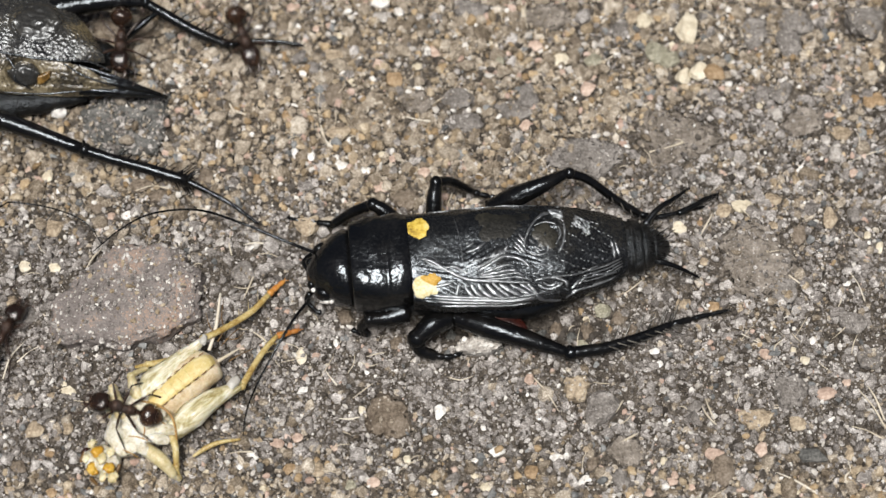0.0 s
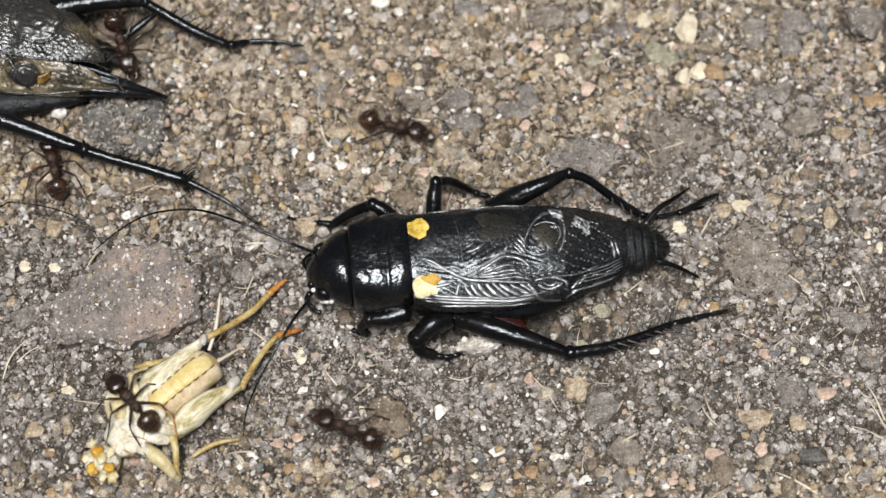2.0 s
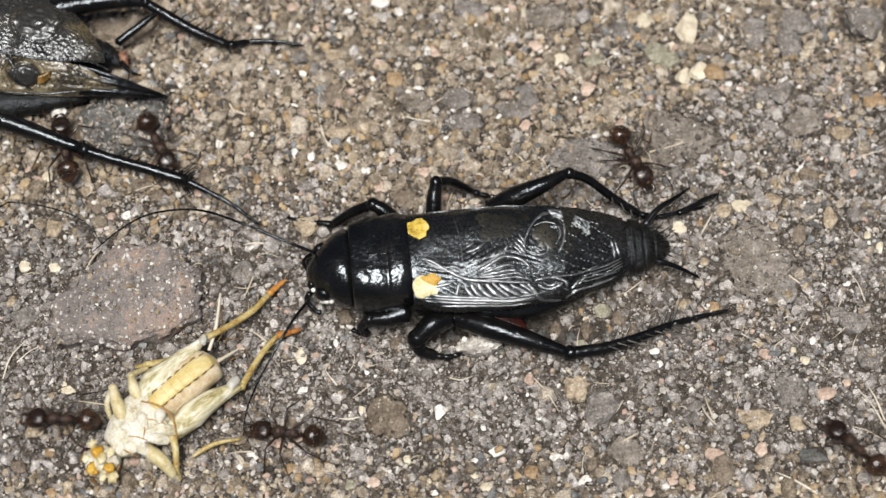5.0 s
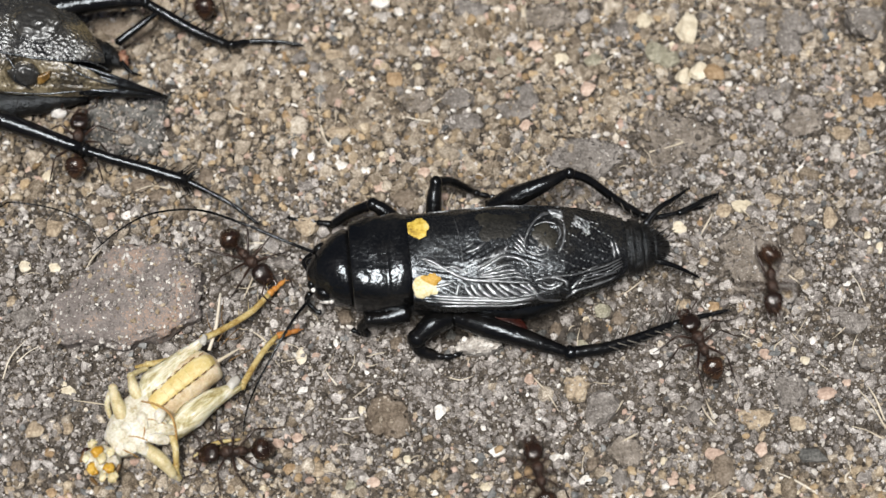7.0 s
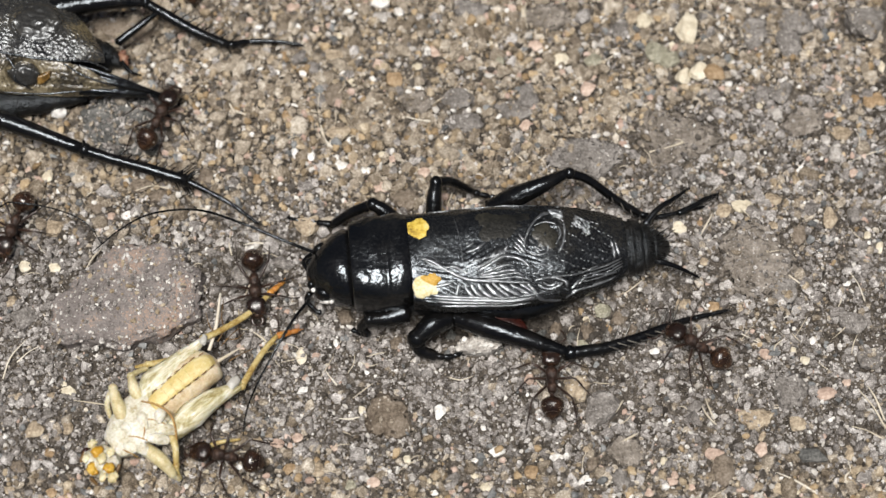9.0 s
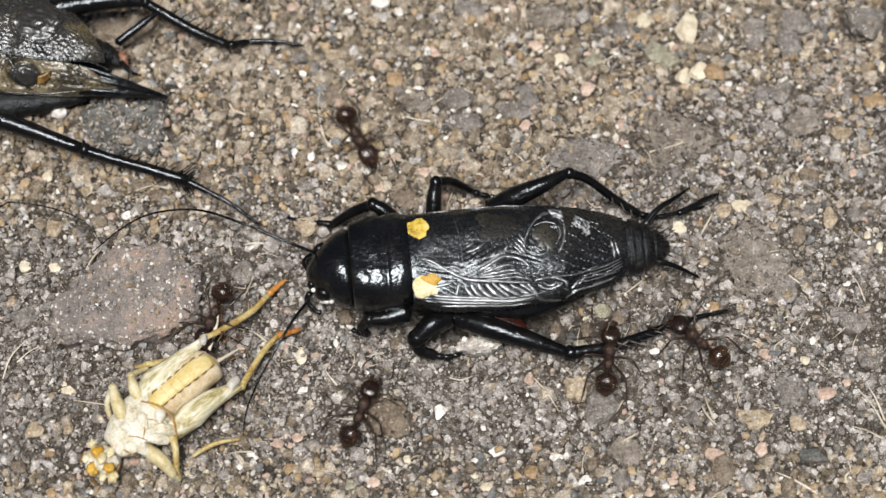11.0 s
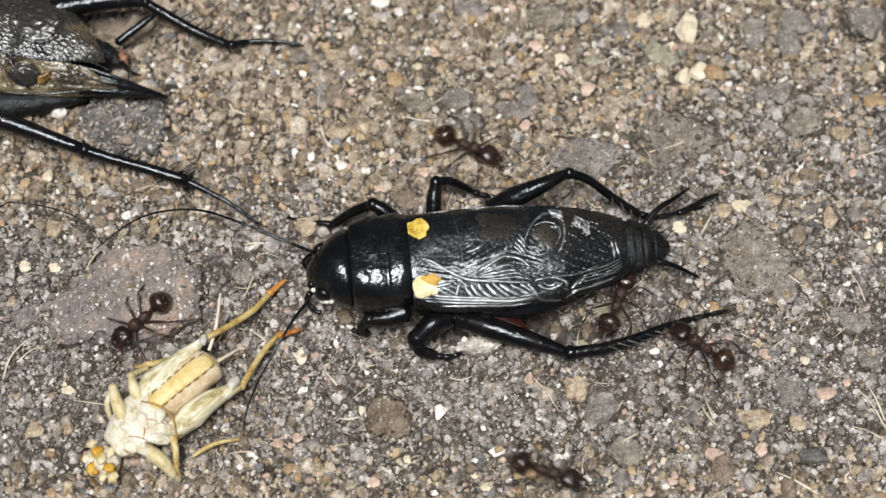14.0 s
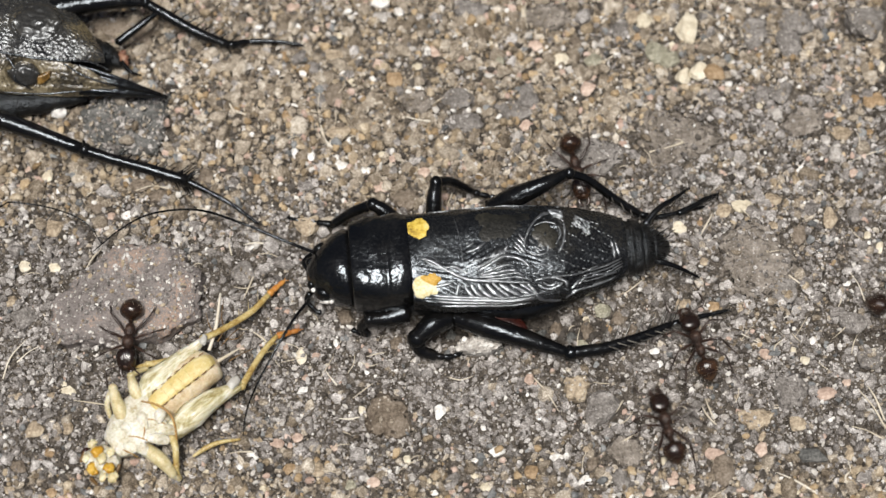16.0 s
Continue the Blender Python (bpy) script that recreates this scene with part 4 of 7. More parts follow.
fibre([(0.44, -9.75, 0.00), (1.23, -9.95, 0.10), (2.15, -9.58, 0.00)], 0.06)
fibre([(-8.33, -9.20, 0.00), (-7.92, -9.78, 0.10), (-7.47, -10.33, 0.00)], 0.07)
fibre([(-9.15, 9.74, 0.00), (-8.70, 8.72, 0.20), (-8.07, 8.03, 0.00)], 0.06)
fibre([(20.40, 0.71, 0.00), (20.48, 0.14, 0.10), (20.54, -0.40, 0.00)], 0.08)
fibre([(4.83, 8.03, 0.00), (5.56, 7.35, 0.10), (6.31, 6.76, 0.00)], 0.05)
fibre([(-25.69, -1.87, 0.40), (-25.13, -0.81, 0.50), (-24.52, 0.01, 0.30)], 0.05)
fibre([(-2.47, -5.37, 1.60), (-1.55, -5.50, 1.70), (-0.68, -5.56, 1.40)], 0.07, "white straw fibre beside the black cricket")
fibre([(12.99, -3.45, 0.00), (13.81, -2.84, 0.10), (14.45, -2.23, 0.00)], 0.05)
fibre([(21.12, -6.45, 0.00), (21.88, -6.91, 0.10), (22.87, -7.39, 0.00)], 0.05)


fibre([(-15.24, -15.42, 0.00), (-14.27, -15.26, 0.15), (-13.25, -15.22, 0.00)], 0.07)
fibre([(-11.17, -7.16, 0.00), (-10.48, -7.46, 0.15), (-9.55, -7.96, 0.00)], 0.05)
fibre([(-13.48, -6.35, 0.00), (-12.98, -6.69, 0.15), (-12.49, -7.08, 0.00)], 0.07)
fibre([(18.45, -11.36, 0.00), (18.65, -12.14, 0.15), (19.01, -12.97, 0.00)], 0.06)
fibre([(28.14, -15.87, 0.00), (28.21, -16.56, 0.15), (27.83, -16.96, 0.15), (27.90, -17.52, 0.00)], 0.07, "crinkled tan rootlet lying on the soil")
fibre([(28.53, -13.30, 0.00), (29.57, -13.63, 0.15), (30.73, -14.28, 0.00)], 0.07)
fibre([(20.30, 6.67, 0.00), (20.86, 7.03, 0.15), (21.49, 7.30, 0.00)], 0.06)
fibre([(24.43, -10.73, 0.00), (24.92, -10.48, 0.15), (25.56, -10.40, 0.00)], 0.04)
fibre([(6.33, 20.19, 0.00), (6.15, 19.22, 0.15), (6.39, 17.87, 0.00)], 0.07)
fibre([(27.56, 12.43, 0.00), (28.61, 12.38, 0.15), (29.88, 12.57, 0.00)], 0.07)
fibre([(26.39, 7.35, 0.00), (27.17, 7.76, 0.15), (27.68, 7.94, 0.00)], 0.05)
fibre([(29.68, 6.89, 0.00), (31.39, 7.58, 0.15), (32.50, 7.94, 0.00)], 0.05)
fibre([(-9.21, 12.66, 0.00), (-9.25, 11.03, 0.15), (-8.93, 9.50, 0.15), (-8.48, 8.13, 0.00)], 0.05)
fibre([(11.67, 15.01, 0.00), (12.61, 15.49, 0.15), (13.19, 16.25, 0.00)], 0.06)
fibre([(-2.68, 10.57, 0.00), (-1.76, 10.24, 0.15), (-1.00, 10.15, 0.00)], 0.08)
fibre([(-22.43, 4.63, 0.00), (-21.21, 4.95, 0.15), (-20.04, 4.77, 0.00)], 0.06)
fibre([(-25.52, -1.79, 0.00), (-25.29, -1.00, 0.15), (-25.00, -0.39, 0.00)], 0.05)
fibre([(-29.57, 0.84, 0.00), (-29.01, -0.04, 0.15), (-28.41, -0.56, 0.00)], 0.05)
fibre([(24.07, -6.95, 0.00), (23.52, -7.46, 0.15), (23.39, -8.22, 0.00)], 0.05)
fibre([(-5.74, -8.64, 0.00), (-5.14, -8.98, 0.15), (-4.54, -8.72, 0.00)], 0.05)
fibre([(29.08, -1.35, 0.00), (29.80, -2.66, 0.15), (30.18, -3.95, 0.00)], 0.05)
fibre([(29.82, -10.32, 0.00), (30.33, -11.36, 0.15), (30.85, -12.89, 0.00)], 0.08)


def fine_fibres(count):
    """Hair-thin root bits scattered over the soil, one mesh."""
    rng = random.Random(41)
    out = []
    for _ in range(count):
        x, y, a, n = rng.uniform(-33, 31), rng.uniform(-19, 21), rng.uniform(0, 6.28), rng.uniform(0.3, 1.0)
        b = rng.uniform(-0.5, 0.5)
        z = ground_z(x, y) + rng.uniform(0.25, 0.45)
        out.append(tube([(x, y, z), (x + n * math.cos(a), y + n * math.sin(a), z + rng.uniform(0, 0.2)), (x + n * (math.cos(a) + math.cos(a + b)), y + n * (math.sin(a) + math.sin(a + b)), z - 0.05)],
                        [0.025, rng.uniform(0.03, 0.05), 0.02], 5, 3))
    tagged(part("fine_rootlets", join(*out), FIBRE), "hair-thin pale root fragments strewn on the soil", "rootlet", kind="stuff")


fine_fibres(110)

# ---- crickets ----
FORM = {"half_width": [3.15, 3.45, 3.7, 3.3, 2.6, 1.9], "height": [2.8, 3.0, 2.6, 1.6], "south": 1.0}
# cross-section of the folded wings: flat back, sloping side fields (degrees, across, up)
PROFILE = np.array([(-112, -4.15, 0.0), (-100, -4.3, 0.75), (-90, -4.25, 1.5), (-80, -4.02, 1.92), (-60, -3.4, 2.24), (-40, -2.65, 2.52), (-30, -2.15, 2.7), (-20, -1.55, 2.84), (0, 0.1, 2.93),
                    (20, 1.65, 2.84), (40, 2.75, 2.55), (60, 3.3, 2.05), (80, 3.5, 1.4), (112, 3.45, 0.0)])
PROFILE = smooth_path(PROFILE, np.zeros(len(PROFILE)), 8)[0]


def shell(u, th, lift=0.0):
    """A point on the folded forewings: u runs from base to tip, th is the angle round the back from the crest."""
    ry = np.interp(u, [0, 0.12, 0.45, 0.72, 0.9, 1.0], FORM["half_width"]) / 3.7
    rz = np.interp(u, [0, 0.3, 0.7, 1.0], FORM["height"]) / 3.0
    zc = np.interp(u, [0, 0.6, 1.0], [2.6, 2.5, 2.2])
    d = math.degrees(th)
    y, z = np.interp((d, d - 1.0, d + 1.0), PROFILE[:, 0], PROFILE[:, 1]) * ry, np.interp((d, d - 1.0, d + 1.0), PROFILE[:, 0], PROFILE[:, 2]) * rz
    if d < 0:
        y = y * FORM["south"]
    if d > 0:
        y = y * (1 - (1 - np.interp(u, [0, 0.12, 0.4, 0.75, 1.0], [1.0, 0.9, 0.86, 0.86, 0.95])) * min(1.0, d / 40.0))
    ny, nz = -(z[2] - z[1]), y[2] - y[1]
    n = math.hypot(ny, nz) + 1e-9
    return np.array((15.3 * u, y[0] + lift * ny / n, zc + z[0] + lift * nz / n))


def ramp(x, a, b):
    x = min(1.0, max(0.0, (x - a) / (b - a)))
    return x * x * (3 - 2 * x)


def side_folds(u, th):
    """Slanting folds of the wing's side field, and lengthwise folds near its lower edge."""
    d = math.degrees(th)
    inside = ramp(u, 0.1, 0.2) * (1 - ramp(u, 0.6, 0.68)) * ramp(-d, 40, 44) * (1 - ramp(-d, 70, 76))
    q = (u * 25 + d * 0.105 + 1.5 * u * u + 0.35 * noise.noise(Vector((u * 9, d * 0.06, 2)))) % 1.0
    wave = 1.0 - 2.2 * math.exp(-((q - 0.5) / 0.15) ** 2)
    low = ramp(u, 0.03, 0.1) * (1 - ramp(u, 0.62, 0.75)) * ramp(-d, 74, 78)
    rear = ramp(u, 0.62, 0.72) * (1 - ramp(u, 0.96, 1.0)) * ramp(-d, 36, 44)
    return 0.04 * inside * wave + 0.06 * low * math.sin(2 * math.pi * d / 6.5) + rear * (0.05 * math.sin(d * 0.8 + 30 * u) + 0.06 * noise.noise(Vector((u * 40, d * 0.18, 6))))


def top_folds(u, th):
    """Chevron folds of the harp, wrinkles in the mirror cell and net at the tip of the upper wing."""
    d = math.degrees(th)
    harp = ramp(u, 0.2, 0.3) * (1 - ramp(u, 0.54, 0.62)) * ramp(-d, 4, 10) * (1 - ramp(-d, 36, 39))
    bend = math.sqrt((u - 0.46) ** 2 + 0.0008)
    wave = math.sin(2 * math.pi * (d + 95 * bend) / 4.6 + 1.2 * noise.noise(Vector((u * 9, d * 0.06, 4))))
    base = ramp(u, 0.0, 0.04) * (1 - ramp(u, 0.2, 0.3)) * ramp(-d, 16, 24)
    wave3 = math.sin(2 * math.pi * (d + 60 * u) / 7.0)
    mir = 1 - ramp(((u - 0.635) / 0.075) ** 2 + ((d - 10) / 18) ** 2, 0.7, 1.0)
    tip = ramp(u, 0.72, 0.8) * (1 - ramp(abs(d), 50, 70))
    corner = ramp(u, 0.58, 0.64) * (1 - ramp(u, 0.76, 0.84)) * ramp(d, 24, 32)
    fine = noise.noise(Vector((u * 70, d * 0.33, 3)))
    return 0.015 * harp * wave + 0.02 * base * wave3 + 0.07 * mir * noise.noise(Vector((u * 55, d * 0.22, 8))) + 0.018 * tip * fine + 0.06 * corner * math.sin(2 * math.pi * (u * 22 + d * 0.06)) + 0.008 * fine


def sheet(u0, u1, t0, t1, nu, nt, lift, thick=0.05, edge=None, dent=0.0, folds=None):
    """A curved plate lying on the shell between two angles (radians), with thickness."""
    vs, fs = [], []
    for layer in (lift, lift - thick):
        for i in range(nu + 1):
            u = u0 + (u1 - u0) * i / nu
            a, b = (t0, t1) if edge is None else edge(u, t0, t1)
            for j in range(nt + 1):
                th = a + (b - a) * j / nt
                w = dent * noise.noise(Vector((u * 9, th * 3, 1.7)))
                if folds:
                    w += folds(u, th)
                vs.append(shell(u, th, layer + w))
    m = (nu + 1) * (nt + 1)
    q = lambda i, j: i * (nt + 1) + j
    for i in range(nu):
        for j in range(nt):
            fs.append((q(i, j), q(i + 1, j), q(i + 1, j + 1), q(i, j + 1)))
            fs.append((m + q(i, j), m + q(i, j + 1), m + q(i + 1, j + 1), m + q(i + 1, j)))
    rim = [q(i, 0) for i in range(nu + 1)] + [q(nu, j) for j in range(1, nt + 1)] + [q(i, nt) for i in range(nu - 1, -1, -1)] + [q(0, j) for j in range(nt - 1, 0, -1)]
    for a, b in zip(rim, rim[1:] + rim[:1]):
        fs.append((b, a, m + a, m + b))
    return np.array(vs), fs


def vein(line, r, lift, flat=1.0, jag=0.0):
    """A raised rib on the shell along (u, degrees) points."""
    pts, _ = smooth_path([(u, t, 0) for u, t in line], [0] * len(line), 6)
    n = len(pts) - 1
    rad, path = [], []
    for i, (u, t, _) in enumerate(pts):
        w = noise.noise(Vector((u * 40, t * 0.2, r * 90)))
        rad.append(r * (1.4 + 0.5 * w) * (0.45 + 0.55 * min(1.0, 5 * i / n, 5 * (n - i) / n)))
        path.append(shell(u, radians(t + 14 * jag * noise.noise(Vector((u * 55, t * 0.3, 3)))), lift + jag * w))
    return tube(path, rad, 6, 1, flat)


def patch(u, t, du, dt, lift, seed, slant=0.0):
    """A soft-edged plate on the shell, with uneven outline; slant leans it along the wing."""
    vs, fs, n, m = [shell(u, radians(t), lift + 0.03 + 0.09 * noise.noise(Vector((u * 9, radians(t) * 3, 1.7))))], [], 64, 4
    for j in range(1, m + 1):
        for k in range(n):
            a = 2 * math.pi * k / n
            w = 1 + 0.4 * noise.noise(Vector((math.cos(a) * 1.1, math.sin(a) * 1.1, seed))) + 0.16 * noise.noise(Vector((math.cos(a) * 2.7, math.sin(a) * 2.7, seed))) + 0.1 * noise.noise(Vector((math.cos(a) * 7, math.sin(a) * 7, seed)))
            r = j / m * w
            vs.append(shell(max(0.001, u + du * r * math.cos(a)), radians(t + dt * r * (math.sin(a) - slant * math.cos(a))), lift + 0.09 * noise.noise(Vector((u * 9, radians(t) * 3, 1.7))) + 0.03 * (1 - (j / m) ** 4) - 0.02 * (j == m)))
    for k in range(n):
        fs.append((0, 1 + k, 1 + (k + 1) % n))
        for j in range(m - 1):
            a, b = 1 + j * n + k, 1 + j * n + (k + 1) % n
            fs.append((a, a + n, b + n, b))
    return np.array(vs), fs


def spines(a, b, count, length, side, r=0.045, seed=1):
    """Short thorns along a shin."""
    rng = random.Random(seed)
    a, b = np.array(a, float), np.array(b, float)
    d = (b - a) / np.linalg.norm(b - a)
    n = np.cross(d, (0, 0, 1.0))
    n /= np.linalg.norm(n)
    out = []
    for i in range(count):
        p = a + (b - a) * (0.3 + 0.68 * i / max(1, count - 1))
        s = side if side else (1 if i % 2 else -1)
        q = p + length * 1.25 * (0.7 * d + 0.78 * s * n + np.array((0, 0, rng.uniform(0.3, 0.9)))) * rng.uniform(0.8, 1.25)
        out.append(tube([p, (p + q) / 2 + (0, 0, 0.03), q], [r * 0.75, r * 0.5, r * 0.2], 5, 2))
    return out


# main veins of the folded wings: points (along, degrees round) and half width
RIBS_LOW = [
    ([(0.040, -44), (0.107, -48), (0.180, -44)], 0.05),
    ([(0.210, -46), (0.200, -60), (0.188, -74)], 0.035),
    ([(0.235, -48), (0.250, -62), (0.282, -78)], 0.05),
    ([(0.265, -48), (0.282, -62), (0.320, -78)], 0.06),
    ([(0.295, -48), (0.320, -64), (0.367, -78)], 0.07),
    ([(0.333, -48), (0.365, -64), (0.412, -78)], 0.08),
    ([(0.362, -48), (0.400, -62), (0.448, -78)], 0.06),
    ([(0.393, -50), (0.440, -62), (0.495, -78)], 0.08),
    ([(0.440, -50), (0.482, -62), (0.545, -80)], 0.05),
    ([(0.485, -52), (0.515, -60), (0.557, -78)], 0.06),
    ([(0.445, -62), (0.470, -58), (0.502, -66), (0.487, -70)], 0.04),
    ([(0.247, -80), (0.325, -80), (0.427, -82), (0.545, -84)], 0.07),
    ([(0.520, -52), (0.547, -68), (0.573, -86), (0.623, -94), (0.670, -98)], 0.06),
    ([(0.557, -50), (0.630, -48), (0.693, -58), (0.700, -72)], 0.045),
    ([(0.568, -58), (0.608, -70), (0.650, -68), (0.682, -62)], 0.045),
    ([(0.593, -56), (0.625, -64), (0.660, -58)], 0.035),
    ([(0.690, -96), (0.740, -84), (0.823, -84), (0.932, -82)], 0.045),
    ([(0.720, -78), (0.750, -66), (0.772, -60)], 0.035),
    ([(0.748, -76), (0.782, -60), (0.800, -54)], 0.03),
]
RIBS_TOP = [
    ([(0.045, -12), (0.100, -16), (0.150, -24), (0.212, -34), (0.282, -42), (0.422, -46), (0.532, -52)], 0.085),
    ([(0.055, -14), (0.122, -22), (0.195, -30), (0.253, -40)], 0.05),
    ([(0.150, -24), (0.185, -22), (0.223, -26), (0.273, -36)], 0.07),
    ([(0.297, -30), (0.360, -22), (0.415, -16), (0.458, -16), (0.505, -20), (0.537, -28)], 0.08),
    ([(0.305, -34), (0.372, -28), (0.425, -24), (0.458, -24)], 0.06),
    ([(0.305, -36), (0.388, -32), (0.450, -30), (0.482, -32)], 0.07),
    ([(0.302, -38), (0.395, -36), (0.468, -34), (0.512, -40)], 0.06),
    ([(0.307, -42), (0.410, -40), (0.482, -40), (0.542, -50)], 0.05),
    ([(0.263, -22), (0.300, -18), (0.347, -16), (0.395, -14), (0.450, -8)], 0.06),
    ([(0.282, -26), (0.335, -22), (0.383, -16), (0.427, -12), (0.470, -10)], 0.06),
    ([(0.357, -18), (0.375, -14), (0.385, -12)], 0.07), ([(0.395, -16), (0.407, -12), (0.415, -10)], 0.07), ([(0.425, -14), (0.440, -8), (0.450, -6)], 0.06),
    ([(0.480, -4), (0.502, -8), (0.522, -14)], 0.09), ([(0.490, 0), (0.510, -4), (0.527, -10)], 0.07), ([(0.502, 4), (0.515, 0), (0.525, -4)], 0.06), ([(0.472, -6), (0.490, -10), (0.507, -14)], 0.05),
    ([(0.255, -10), (0.300, -8), (0.350, -2)], 0.07), ([(0.260, -6), (0.278, -4), (0.295, -2)], 0.045), ([(0.258, -2), (0.265, -2), (0.273, -2)], 0.03), ([(0.260, 4), (0.268, 4), (0.275, 4)], 0.03),
    ([(0.215, 32), (0.230, 8), (0.235, -8), (0.235, -26)], 0.012),
    ([(0.520, -10), (0.530, -2), (0.565, 12), (0.610, 24), (0.655, 30)], 0.05),
    ([(0.525, -12), (0.562, -16), (0.615, -16), (0.630, -10), (0.615, -2)], 0.04),
    ([(0.578, 12), (0.632, 16), (0.682, 12), (0.695, 2), (0.670, -8)], 0.04),
    ([(0.600, 20), (0.623, 28), (0.650, 32)], 0.07),
    ([(0.675, -16), (0.700, -8), (0.715, 4), (0.713, 16)], 0.06),
    ([(0.575, -28), (0.600, -28), (0.627, -30)], 0.035), ([(0.545, -38), (0.573, -38), (0.603, -40)], 0.03), ([(0.573, -20), (0.598, -22), (0.630, -20)], 0.03),
    ([(0.802, -46), (0.830, -42), (0.853, -40)], 0.04), ([(0.823, -58), (0.875, -62), (0.940, -70)], 0.06), ([(0.552, -48), (0.655, -48), (0.775, -48), (0.830, -42)], 0.035),
    ([(0.925, -4), (0.935, -16), (0.935, -32)], 0.08), ([(0.945, -8), (0.953, -18), (0.958, -30)], 0.06),
]
MIRROR_LOW, MIRROR_HIGH, CORNER = (0.568, -8), (0.642, 4), (0.652, 36)
NET = [(0.748, 22)]
NETLINES = [(((0.743, 12), (0.932, -14)), 11), (((0.728, 4), (0.910, -22)), 11), (((0.713, -4), (0.887, -32)), 10), (((0.695, -14), (0.858, -38)), 9), (((0.662, -20), (0.815, -46)), 8),
            (((0.802, 20), (0.945, -4)), 8), (((0.580, -32), (0.802, -50)), 9), (((0.757, 26), (0.885, 16)), 6)]


def field(top, low, nu, nv, arch=0.0, thick=0.06, relief=None):
    """A thin wing field spanned between two edge curves, arched between them."""
    def even(pts, n):
        p, _ = smooth_path(pts, [0] * len(pts), 12)
        g = np.concatenate([[0], np.cumsum(np.linalg.norm(np.diff(p, axis=0), axis=1))])
        return np.stack([np.interp(np.linspace(0, g[-1], n), g, p[:, k]) for k in range(3)], -1)
    a, b = even(top, nu + 1), even(low, nu + 1)
    vs, fs = [], []
    for layer in (0.0, -thick):
        for i in range(nu + 1):
            for j in range(nv + 1):
                k = j / nv
                p = a[i] * (1 - k) + b[i] * k
                lift = arch * math.sin(math.pi * k) + (relief(p[0], p[1], k) if relief else 0.0)
                vs.append(p + (0, 0, lift + layer))
    m = (nu + 1) * (nv + 1)
    q = lambda i, j: i * (nv + 1) + j
    for i in range(nu):
        for j in range(nv):
            fs.append((q(i, j), q(i, j + 1), q(i + 1, j + 1), q(i + 1, j)))
            fs.append((m + q(i, j), m + q(i + 1, j), m + q(i + 1, j + 1), m + q(i, j + 1)))
    rim = [q(i, 0) for i in range(nu + 1)] + [q(nu, j) for j in range(1, nv + 1)] + [q(i, nv) for i in range(nu - 1, -1, -1)] + [q(0, j) for j in range(nv - 1, 0, -1)]
    for e, g in zip(rim, rim[1:] + rim[:1]):
        fs.append((e, g, m + g, m + e))
    return np.array(vs), fs


